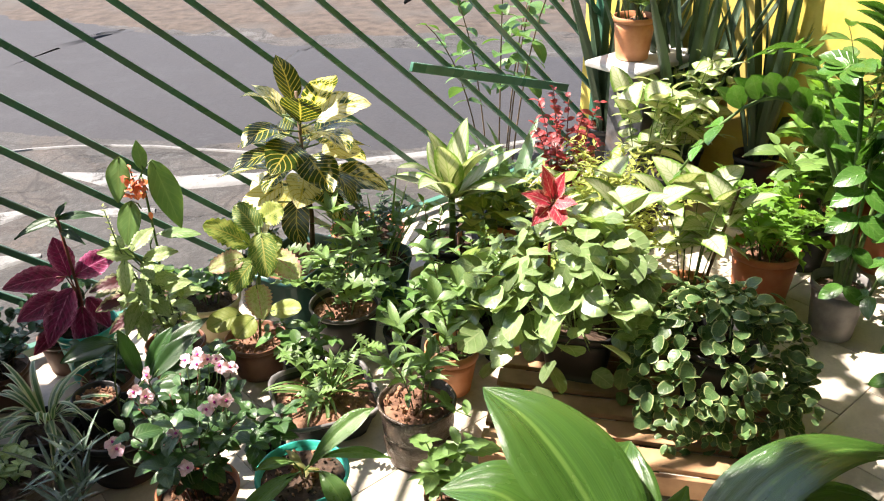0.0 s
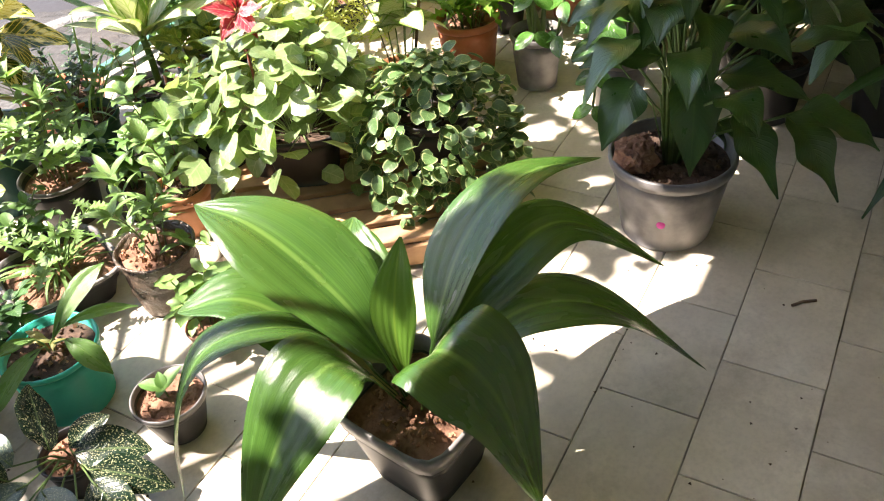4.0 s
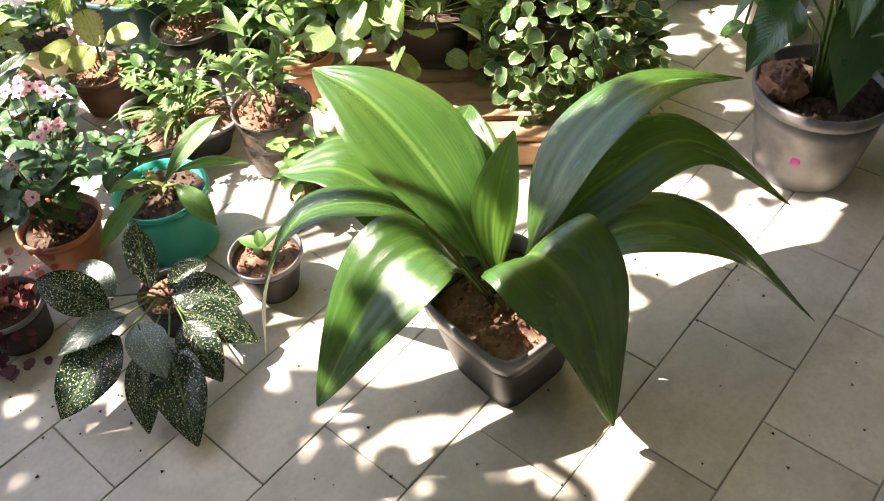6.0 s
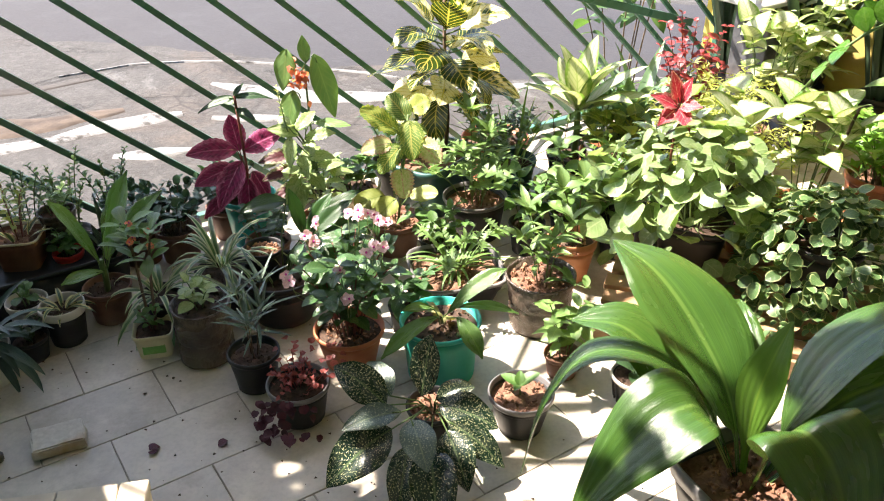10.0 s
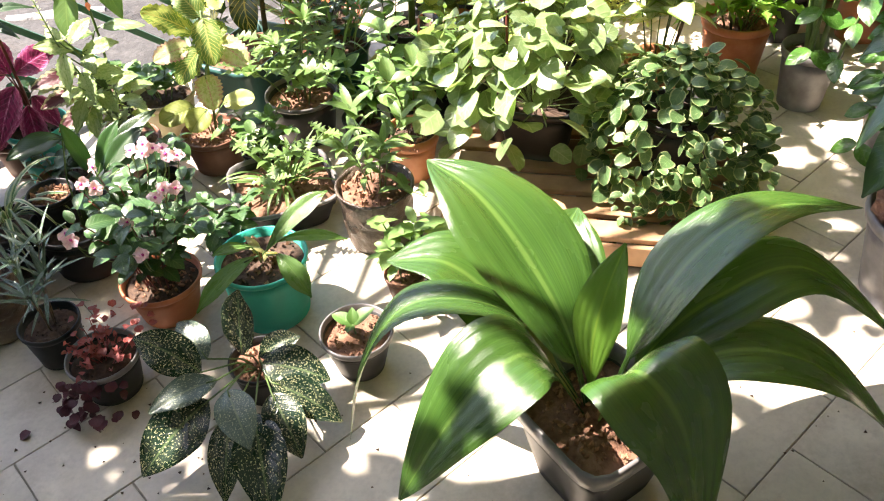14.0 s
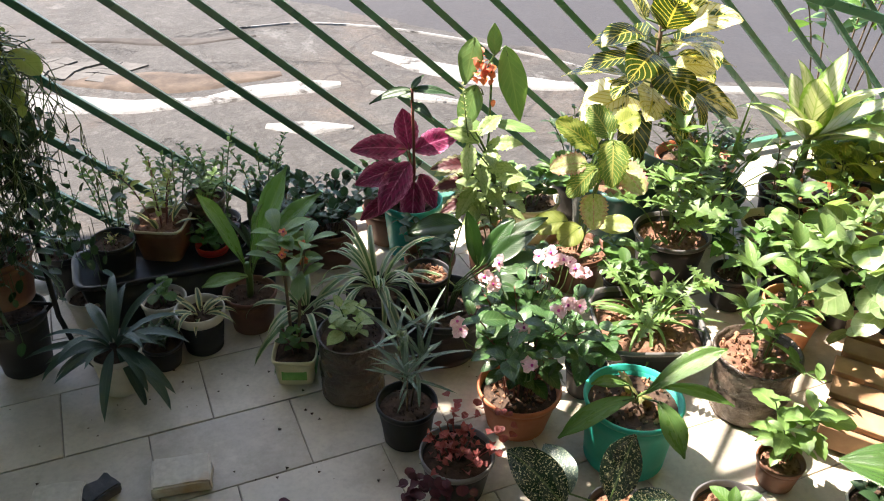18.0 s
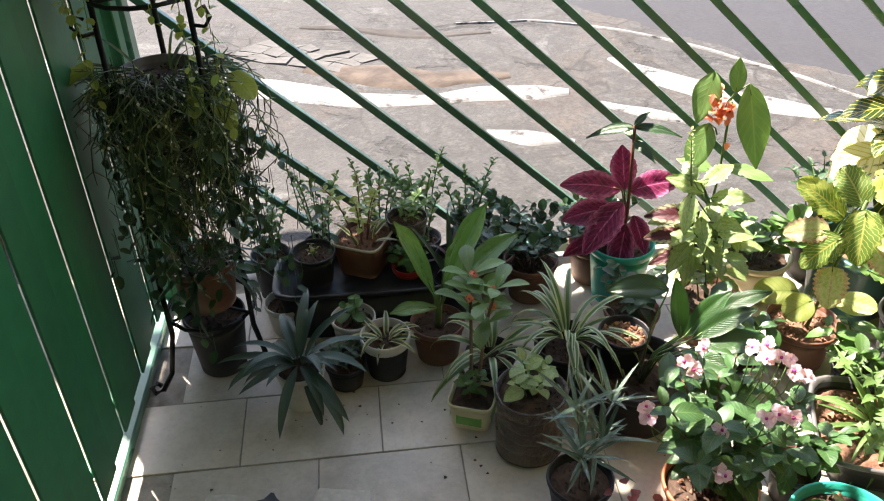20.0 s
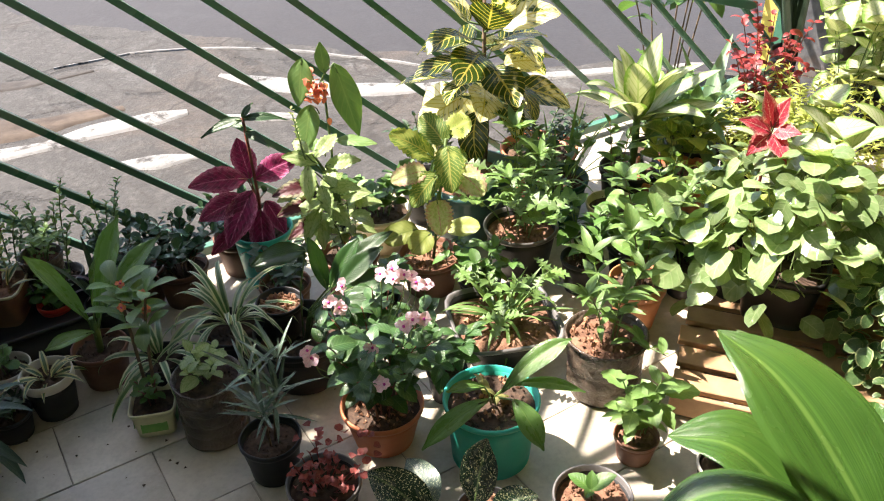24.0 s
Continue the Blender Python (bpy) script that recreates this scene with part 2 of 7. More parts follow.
M["gate_paint"] = solid("gate_green_enamel", (0.008, 0.115, 0.048), (0.012, 0.145, 0.062), 18, 0.5, 0.12, dirt=(0.02, 0.11, 0.055))
M["yellow_wall"] = solid("yellow_wall_paint", (0.62, 0.46, 0.08), (0.72, 0.56, 0.13), 20, 0.85, 0.3, dirt=(0.52, 0.4, 0.12))
M["plaster"] = solid("plaster", (0.72, 0.7, 0.66), (0.8, 0.78, 0.74), 18, 0.9, 0.3, dirt=(0.5, 0.47, 0.42))
M["ceiling"] = solid("ceiling_boards", (0.68, 0.66, 0.62), (0.76, 0.74, 0.7), 12, 0.85, 0.2)
M["wood"] = solid("pine_slat", (0.3, 0.165, 0.085), (0.44, 0.26, 0.14), 14, 0.7, 0.3, dirt=(0.24, 0.14, 0.075))
M["board"] = solid("plywood", (0.5, 0.42, 0.32), (0.64, 0.56, 0.45), 16, 0.7, 0.3, dirt=(0.42, 0.34, 0.25))
M["stone"] = solid("sawn_stone", (0.55, 0.5, 0.43), (0.68, 0.63, 0.55), 60, 0.85, 0.5, dirt=(0.46, 0.28, 0.12))
M["rust_stone"] = solid("ochre_stone", (0.36, 0.21, 0.09), (0.5, 0.33, 0.17), 30, 0.85, 0.5)
M["dark_stone"] = solid("dark_stone", (0.04, 0.042, 0.05), (0.09, 0.09, 0.1), 30, 0.7, 0.5, dirt=(0.16, 0.1, 0.06))
M["soil"] = solid("dark_soil", (0.03, 0.017, 0.011), (0.085, 0.05, 0.032), 70, 0.95, 0.8, dirt=(0.12, 0.07, 0.042), dist=0.006)
M["red_soil"] = solid("red_soil", (0.11, 0.05, 0.03), (0.23, 0.12, 0.075), 70, 0.95, 0.9, dirt=(0.28, 0.165, 0.105), dist=0.008)
M["chips"] = solid("bark_chips", (0.2, 0.09, 0.05), (0.4, 0.22, 0.13), 60, 0.9, 0.6)
M["black_pot"] = solid("black_plastic", (0.005, 0.005, 0.006), (0.012, 0.012, 0.013), 25, 0.48, 0.08, dirt=(0.026, 0.023, 0.021))
M["grey_pot"] = solid("dusty_grey_plastic", (0.085, 0.08, 0.08), (0.16, 0.15, 0.148), 18, 0.4, 0.1, dirt=(0.3, 0.28, 0.26))
M["terracotta"] = solid("terracotta_plastic", (0.42, 0.12, 0.05), (0.5, 0.17, 0.08), 22, 0.55, 0.1, dirt=(0.33, 0.12, 0.07))
M["orange_pot"] = solid("orange_clay", (0.45, 0.17, 0.07), (0.53, 0.23, 0.11), 22, 0.6, 0.1, dirt=(0.4, 0.19, 0.1))
M["brown_pot"] = solid("brown_plastic", (0.12, 0.045, 0.025), (0.19, 0.08, 0.045), 22, 0.5, 0.1, dirt=(0.2, 0.12, 0.08))
M["teal"] = solid("teal_plastic", (0.012, 0.33, 0.25), (0.02, 0.4, 0.31), 16, 0.42, 0.05, dirt=(0.03, 0.3, 0.24))
M["bluegreen"] = solid("blue_green_plastic", (0.025, 0.085, 0.08), (0.04, 0.12, 0.11), 16, 0.42, 0.08, dirt=(0.12, 0.17, 0.17))
M["dark_green_pot"] = solid("dark_green_plastic", (0.012, 0.06, 0.04), (0.02, 0.09, 0.06), 16, 0.45, 0.08)
M["beige_pot"] = solid("beige_plastic", (0.46, 0.41, 0.26), (0.56, 0.51, 0.34), 16, 0.55, 0.08, dirt=(0.34, 0.3, 0.2))
M["white_pot"] = solid("dusty_white_plastic", (0.5, 0.47, 0.42), (0.64, 0.61, 0.55), 14, 0.5, 0.1, dirt=(0.36, 0.31, 0.25))
M["red_pot"] = solid("red_plastic", (0.55, 0.03, 0.02), (0.65, 0.05, 0.03), 18, 0.4, 0.05)
M["tub"] = solid("pale_yellow_tub", (0.55, 0.5, 0.3), (0.68, 0.64, 0.42), 12, 0.4, 0.05)
M["tub_green"] = solid("tub_print_green", (0.1, 0.32, 0.06), (0.2, 0.42, 0.1), 30, 0.45, 0.05)
M["tub_red"] = solid("tub_print_red", (0.45, 0.08, 0.05), (0.5, 0.13, 0.07), 30, 0.45, 0.05)
M["wrinkle"] = solid("wrinkled_film", (0.05, 0.034, 0.026), (0.12, 0.088, 0.066), 30, 0.26, 1.0, dirt=(0.19, 0.15, 0.12), dist=0.014)
M["iron"] = solid("black_iron", (0.01, 0.01, 0.011), (0.025, 0.024, 0.024), 40, 0.5, 0.3, metal=0.6)
M["bark"] = solid("brown_stem", (0.1, 0.06, 0.035), (0.19, 0.13, 0.08), 60, 0.85, 0.6)
M["stem"] = solid("green_stem", (0.07, 0.13, 0.03), (0.13, 0.2, 0.06), 40, 0.5, 0.2)
M["red_stem"] = solid("red_stem", (0.14, 0.03, 0.025), (0.2, 0.06, 0.04), 40, 0.5, 0.2)
M["pink"] = leaf_mat("pink_petal", (0.9, 0.62, 0.78), (0.8, 0.2, 0.5), "plain", (0.95, 0.88, 0.92), 0.6, 0.4, 2, vary=0.1)
M["orange_petal"] = leaf_mat("orange_petal", (0.72, 0.2, 0.11), (0.8, 0.36, 0.22), "plain", (0.8, 0.38, 0.28), 0.6, 0.4, 3, True)
M["white_petal"] = leaf_mat("white_petal", (0.75, 0.75, 0.7), (0.7, 0.6, 0.4), "plain", (0.8, 0.8, 0.8), 0.6, 0.3, 3, True)
M["l_big"] = leaf_mat("broad_leaf", (0.018, 0.058, 0.009), (0.06, 0.14, 0.024), "parallel", (0.14, 0.25, 0.055), 0.23, 0.2, vary=0.12, gloss=0.8)
M["l_young"] = leaf_mat("young_leaf", (0.08, 0.18, 0.022), (0.1, 0.21, 0.028), "parallel", (0.2, 0.32, 0.045), 0.3, 0.3, vary=0.1)
M["l_dry"] = leaf_mat("fading_leaf", (0.3, 0.3, 0.10), (0.36, 0.34, 0.13), "parallel", (0.28, 0.2, 0.08), 0.45, 0.4, vary=0.1)
M["l_spath"] = leaf_mat("dark_lily_leaf", (0.025, 0.078, 0.018), (0.046, 0.115, 0.024), "plain", (0.042, 0.105, 0.02), 0.3, 0.2, 16, gloss=0.7)
M["l_agl"] = leaf_mat("speckled_leaf", (0.012, 0.030, 0.018), (0.12, 0.18, 0.08), "speckle", (0.58, 0.58, 0.34), 0.24, 0.12, vary=0.2)
M["l_agl2"] = leaf_mat("pale_speckled_leaf", (0.08, 0.12, 0.1), (0.2, 0.25, 0.16), "speckle", (0.36, 0.4, 0.28), 0.3, 0.15, vary=0.3)
M["l_croton"] = leaf_mat("croton_leaf", (0.035, 0.068, 0.011), (0.55, 0.47, 0.1), "croton", (0.72, 0.68, 0.42), 0.24, 0.38, 9)
M["l_purple"] = leaf_mat("magenta_leaf", (0.25, 0.012, 0.085), (0.66, 0.2, 0.4), "mottle", (0.10, 0.006, 0.035), 0.42, 0.3, 9, vary=0.3)
M["l_lime"] = leaf_mat("lime_coleus_leaf", (0.13, 0.23, 0.04), (0.50, 0.48, 0.13), "croton", (0.36, 0.43, 0.1), 0.45, 0.38, 12, vary=0.35)
M["l_pinkcol"] = leaf_mat("pale_coleus_leaf", (0.54, 0.56, 0.3), (0.55, 0.2, 0.24), "mottle", (0.36, 0.46, 0.13), 0.45, 0.35, 9, vary=0.2)
M["l_white"] = leaf_mat("cream_green_leaf", (0.46, 0.5, 0.34), (0.2, 0.32, 0.06), "centre", (0.15, 0.28, 0.05), 0.42, 0.35, 8)
M["l_redcol"] = leaf_mat("red_cream_leaf", (0.42, 0.018, 0.045), (0.75, 0.45, 0.4), "mottle", (0.5, 0.05, 0.08), 0.5, 0.3, 6, vary=0.2)
M["l_yellow"] = leaf_mat("yellow_green_leaf", (0.3, 0.36, 0.09), (0.14, 0.24, 0.03), "plain", (0.4, 0.45, 0.12), 0.45, 0.35, 8)
M["l_pep"] = leaf_mat("round_green_leaf", (0.20, 0.31, 0.12), (0.38, 0.47, 0.24), "plain", (0.40, 0.48, 0.27), 0.17, 0.32, 4, True, 1.0, 0.9)
M["l_pepv"] = leaf_mat("edged_green_leaf", (0.085, 0.165, 0.06), (0.16, 0.25, 0.1), "margin", (0.38, 0.44, 0.2), 0.34, 0.3, 4, True, 0.7)
M["l_green"] = leaf_mat("green_leaf", (0.075, 0.17, 0.04), (0.14, 0.25, 0.06), "plain", (0.11, 0.22, 0.04), 0.4, 0.3, 8, True)
M["l_bright"] = leaf_mat("bright_leaf", (0.125, 0.235, 0.065), (0.23, 0.34, 0.11), "plain", (0.22, 0.33, 0.1), 0.38, 0.35, 8, True, 0.6)
M["l_fern"] = leaf_mat("lobed_fern_leaf", (0.13, 0.29, 0.04), (0.2, 0.36, 0.06), "plain", (0.22, 0.38, 0.06), 0.36, 0.4, 6, True)
M["l_dark"] = leaf_mat("dark_green_leaf", (0.028, 0.07, 0.03), (0.06, 0.11, 0.045), "plain", (0.04, 0.09, 0.03), 0.4, 0.2, 8, True)
M["l_grey"] = leaf_mat("grey_green_leaf", (0.04, 0.08, 0.065), (0.075, 0.12, 0.09), "parallel", (0.11, 0.16, 0.12), 0.38, 0.15, vary=0.4)
M["l_narrow"] = leaf_mat("narrow_leaf", (0.06, 0.115, 0.075), (0.14, 0.2, 0.14), "parallel", (0.18, 0.24, 0.16), 0.24, 0.18, joined=True, vary=0.6, gloss=0.8)
M["l_spider"] = leaf_mat("striped_leaf", (0.09, 0.18, 0.06), (0.17, 0.26, 0.1), "striped", (0.48, 0.52, 0.32), 0.36, 0.28, joined=True, vary=0.5)
M["l_cream"] = leaf_mat("cream_striped_leaf", (0.07, 0.13, 0.06), (0.2, 0.3, 0.1), "striped", (0.6, 0.56, 0.3), 0.4, 0.2, vary=0.25)
M["l_red"] = leaf_mat("red_leaf", (0.26, 0.022, 0.03), (0.14, 0.012, 0.015), "plain", (0.38, 0.09, 0.08), 0.42, 0.3, 4, True, 0.7)
M["l_pinkred"] = leaf_mat("coral_leaf", (0.34, 0.06, 0.06), (0.2, 0.03, 0.03), "plain", (0.42, 0.16, 0.12), 0.45, 0.3, 4, True, 0.7)
M["l_wine"] = leaf_mat("wine_leaf", (0.075, 0.012, 0.03), (0.05, 0.01, 0.012), "plain", (0.12, 0.02, 0.025), 0.5, 0.25, 4, True, 0.5)
M["l_gold"] = leaf_mat("golden_fern_leaf", (0.42, 0.48, 0.13), (0.5, 0.54, 0.16), "plain", (0.5, 0.54, 0.16), 0.5, 0.45, 4, True, 0.4)
M["l_rhip"] = leaf_mat("thin_green_stem", (0.08, 0.14, 0.045), (0.1, 0.15, 0.05), "plain", (0.2, 0.26, 0.11), 0.45, 0.15, 4, True, 1.2)
M["l_zz"] = leaf_mat("waxy_leaflet", (0.055, 0.16, 0.025), (0.11, 0.23, 0.05), "plain", (0.08, 0.19, 0.03), 0.24, 0.26, 5, vary=0.5)
M["l_snake"] = leaf_mat("snake_leaf", (0.025, 0.06, 0.04), (0.07, 0.11, 0.06), "parallel", (0.12, 0.17, 0.08), 0.4, 0.1, vary=0.3)
M["l_jade"] = leaf_mat("jade_leaf", (0.03, 0.085, 0.035), (0.06, 0.12, 0.05), "plain", (0.05, 0.11, 0.05), 0.3, 0.12, 3, True, 0.5)
M["l_strap"] = leaf_mat("blue_green_strap_leaf", (0.10, 0.2, 0.11), (0.2, 0.32, 0.19), "parallel", (0.26, 0.38, 0.25), 0.3, 0.25, vary=0.3)
M["l_maroon"] = leaf_mat("maroon_cream_leaf", (0.09, 0.012, 0.02), (0.05, 0.01, 0.012), "centre", (0.6, 0.58, 0.4), 0.45, 0.25, 7, vary=0.2)
M["l_imp"] = leaf_mat("balsam_leaf", (0.045, 0.115, 0.035), (0.15, 0.24, 0.1), "plain", (0.08, 0.17, 0.05), 0.33, 0.3, 7, True, 0.5)
M["l_lily"] = leaf_mat("lily_leaf", (0.10, 0.22, 0.055), (0.16, 0.3, 0.08), "parallel", (0.22, 0.36, 0.1), 0.26, 0.28, vary=0.3, gloss=0.7)
M["l_netcream"] = leaf_mat("cream_net_leaf", (0.38, 0.46, 0.22), (0.16, 0.28, 0.06), "mottle", (0.25, 0.36, 0.12), 0.45, 0.35, 9, vary=0.3)
M["sticker"] = solid("magenta_sticker", (0.5, 0.03, 0.25), (0.6, 0.06, 0.32), 40, 0.5, 0.0)

# ---- mesh helpers ----
RNG = random.Random(7)


def mesh_from(name, verts, faces, uvs=None, smooth=True, mat=None):
    me = bpy.data.meshes.new(name)
    me.from_pydata([tuple(v) for v in verts], [], faces)
    if uvs is not None:
        layer = me.uv_layers.new(name="UVMap")
        idx = np.zeros(len(me.loops), dtype=np.int32)
        me.loops.foreach_get("vertex_index", idx)
        layer.data.foreach_set("uv", np.asarray(uvs, dtype=np.float32)[idx].ravel())
    if smooth:
        me.polygons.foreach_set("use_smooth", [True] * len(me.polygons))
    if mat:
        me.materials.append(mat)
    me.update()
    return me


def bm_mesh(name, bm, mat, smooth=False):
    me = bpy.data.meshes.new(name)
    bmesh.ops.recalc_face_normals(bm, faces=bm.faces)
    bm.to_mesh(me)
    bm.free()
    if smooth:
        me.polygons.foreach_set("use_smooth", [True] * len(me.polygons))
    me.materials.append(mat)
    return me


def part(name, data, parent, m=None, label=""):
    """One mesh object under a thing or a part; m is its pose in the parent's frame."""
    ob = new(name, data)
    ob.parent = parent
    if m is not None:
        ob.matrix_basis = m
    if label:
        ob["label"] = label
    return ob


def thing(name, at, label, category, group="", turn=0.0, kind=""):
    ob = new(name)
    ob.empty_display_size = 0.05
    ob.matrix_basis = Matrix.Translation(Vector(at)) @ pose(0, 0, 0, 0, 0, turn)
    return tagged(ob, label, category, group, kind)


def box(sx, sy, sz, bevel=0.004, centre=False, seg=1):
    bm = bmesh.new()
    bmesh.ops.create_cube(bm, size=1)
    bmesh.ops.scale(bm, vec=(sx, sy, sz), verts=bm.verts)
    if not centre:
        bmesh.ops.translate(bm, vec=(0, 0, sz / 2), verts=bm.verts)
    if bevel:
        bmesh.ops.bevel(bm, geom=bm.edges[:], offset=bevel, segments=seg, affect="EDGES")
    return bm


def struct(name, bm, mat, m=None, label="", category=""):
    ob = new(name, bm_mesh(name, bm, mat) if isinstance(bm, bmesh.types.BMesh) else bm)
    if m is not None:
        ob.matrix_basis = m
    return tagged(ob, label, category, kind="structure")


def tube(points, radius, mat, name="tube", sides=6, taper=1.0):
    """A round stem along points, tapering to radius * taper."""
    pts = [Vector(p) for p in points]
    verts, faces, n = [], [], len(pts)
    for i, p in enumerate(pts):
        t = (pts[min(i + 1, n - 1)] - pts[max(i - 1, 0)]).normalized()
        a = t.cross(Vector((0.3, 0.9, 0.2))).normalized()
        b = t.cross(a)
        r = radius * (1 + (taper - 1) * i / max(n - 1, 1))
        for k in range(sides):
            w = 2 * math.pi * k / sides
            verts.append(p + a * (r * math.cos(w)) + b * (r * math.sin(w)))
    for i in range(n - 1):
        for k in range(sides):
            q = (k + 1) % sides
            faces.append((i * sides + k, i * sides + q, (i + 1) * sides + q, (i + 1) * sides + k))
    faces.append(tuple(range(sides))[::-1])
    faces.append(tuple((n - 1) * sides + k for k in range(sides)))
    uv = [(0.25, 0.5)] * len(verts)
    return mesh_from(name, verts, faces, uv, True, mat)


def lathe(profile, sides=36, square=0.0, wob=0.0, seed=0, twist=0.0):
    """Verts and faces of a turned profile [(radius, z)...]; square from 0 (round) to 1 (square with round corners)."""
    verts, faces = [], []
    p = 2 + 8 * square
    rng = random.Random(seed)
    ph = [rng.uniform(0, 6.28) for _ in range(4)]
    for j, (r, z) in enumerate(profile):
        for k in range(sides):
            w = 2 * math.pi * k / sides
            c, s = math.cos(w), math.sin(w)
            f = 1.0 if square == 0 else (abs(c) ** p + abs(s) ** p) ** (-1 / p)
            f *= 1 + wob * (math.sin(3 * w + ph[0] + z * 30) * 0.5 + math.sin(5 * w + ph[1] - z * 55) * 0.35 + math.sin(9 * w + ph[2] + z * 90) * 0.3)
            verts.append((r * f * c, r * f * s, z))
    for j in range(len(profile) - 1):
        for k in range(sides):
            q = (k + 1) % sides
            faces.append((j * sides + k, j * sides + q, (j + 1) * sides + q, (j + 1) * sides + k))
    faces.append(tuple(range(sides))[::-1])
    faces.append(tuple((len(profile) - 1) * sides + k for k in range(sides)))
    return verts, faces


def pot_parts(ob, r, h, mat, soil, base=0.76, lip=0.12, square=0.0, fill=0.86, ribs=0, wob=0.0, rim_mat=None, seed=0):
    """Pot wall, rolled rim and a rough surface of soil under a thing."""
    th = max(0.0025, r * 0.03)
    rb = r * base
    lh = h * lip
    prof = [(rb * 0.9, 0.0), (rb, 0.004)]
    steps = 30 if (ribs or wob) else 5
    for i in range(steps + 1):
        z = 0.004 + (h - lh - 0.004) * i / steps
        rr = rb + (r * 0.95 - rb) * i / steps
        if ribs:
            rr *= 1 + 0.045 * abs(math.sin(i / steps * ribs * 3.14)) ** 0.6 - 0.03
        prof.append((rr, z))
    body = prof + [(r * 0.95 - th, h - lh), (r * 0.95 - th * 1.2, h * fill - 0.012), (r * 0.3, h * fill - 0.02)]
    v, f = lathe(body, 40, square, wob, seed)
    part("pot", mesh_from("pot", v, f, None, True, mat), ob)
    rim = [(r * 0.95 - th, h - lh - 0.001), (r, h - lh), (r * 1.02, h - lh * 0.5), (r * 1.015, h - 0.001), (r * 0.99, h + 0.001), (r * 0.985 - th, h), (r * 0.96 - th, h - lh)]
    v, f = lathe(rim, 40, square, wob * 0.7, seed)
    f = f[:-2] + [((len(rim) - 1) * 40 + k, (len(rim) - 1) * 40 + (k + 1) % 40, (k + 1) % 40, k) for k in range(40)]
    part("rim", mesh_from("rim", v, f, None, True, rim_mat or mat), ob)
    rng = random.Random(seed + 5)
    rs, rings, sides = r * 0.95 - th * 1.4, 6, 28
    verts, faces = [(0, 0, h * fill + 0.003)], []
    p = 2 + 8 * square
    for i in range(1, rings + 1):
        for k in range(sides):
            w = 2 * math.pi * k / sides
            c, s = math.cos(w), math.sin(w)
            fct = 1.0 if square == 0 else (abs(c) ** p + abs(s) ** p) ** (-1 / p)
            x, y = rs * i / rings * c * fct, rs * i / rings * s * fct
            z = h * fill + 0.014 * r / 0.1 * noise.noise(Vector((x * 28, y * 28, seed))) + rng.uniform(-0.0025, 0.0025)
            verts.append((x, y, z if i < rings else h * fill - 0.006))
    for k in range(sides):
        faces.append((0, 1 + k, 1 + (k + 1) % sides))
    for i in range(rings - 1):
        for k in range(sides):
            q = (k + 1) % sides
            a, b = 1 + i * sides, 1 + (i + 1) * sides
            faces.append((a + k, b + k, b + q, a + q))
    part("soil", mesh_from("soil", verts, faces, None, True, soil), ob)
    return h * fill


def crumbs(ob, r, z, mat, count, size=0.006, seed=0, name="bark_layer", square=0.0):
    """Loose lumps that lie on the soil, in one mesh."""
    rng = random.Random(seed)
    verts, faces = [], []
    for _ in range(count):
        w, d = rng.uniform(0, 6.28), r * math.sqrt(rng.random())
        c = Vector((d * math.cos(w), d * math.sin(w), z + rng.uniform(0.0, 0.006)))
        s = size * rng.uniform(0.5, 1.4)
        rot = Euler((rng.uniform(0, 3), rng.uniform(0, 3), rng.uniform(0, 3))).to_matrix()
        k = len(verts)
        for q in ((1, 0, 0), (-1, 0.2, 0), (0.1, 0.8, 0.1), (0, -0.8, 0), (0.1, 0, 0.6), (0, 0.1, -0.6)):
            verts.append(c + rot @ (Vector(q) * s * rng.uniform(0.7, 1.2)))
        faces += [(k, k + 2, k + 4), (k + 2, k + 1, k + 4), (k + 1, k + 3, k + 4), (k + 3, k, k + 4), (k + 2, k, k + 5), (k + 1, k + 2, k + 5), (k + 3, k + 1, k + 5), (k, k + 3, k + 5)]
    o = part(name, mesh_from(name, verts, faces, None, False, mat), ob)
    o["kind"] = "stuff"
    return o


# outline of a leaf: half width along its length 0..1
def w_oval(v):
    return math.sin(math.pi * v ** 0.85) ** 0.8


def w_lance(v):
    return (math.sin(math.pi * v ** 0.7) ** 0.9) * (1 - 0.25 * v)


def w_heart(v):
    return max(0.0, 1 - (2 * v - 0.55) ** 2 * 0.8) ** 0.5 * max(0.0, 1 - v) ** 0.45 * 1.25


def w_strap(v):
    return min(1, 4 * v + 0.35) * (1 - v ** 3) ** 0.9


def w_round(v):
    return math.sqrt(max(0, 1 - (2 * v - 1) ** 2))


def w_ovate(v):
    return math.sqrt(max(0, 1 - (2 * v ** 0.9 - 1) ** 2)) * (1 - 0.12 * v)


def w_obov(v):
    return (0.1 + 0.9 * math.sin(math.pi * v ** 1.1) ** 0.75) * (1 - v ** 10)


def w_spat(v):
    return 0.12 + 0.88 * math.sin(math.pi * min(1, v ** 1.5)) if v < 0.98 else 0.02


def w_broad(v):
    return (0.16 if v < 0.02 else 0.14 + 0.86 * math.sin(math.pi * v ** 1.15) ** 0.85) * (1 - v ** 12)


def w_lobed(v):
    return w_lance(v) * (0.55 + 0.45 * math.cos(v * 5 * 2 * math.pi))


LEAVES = {}


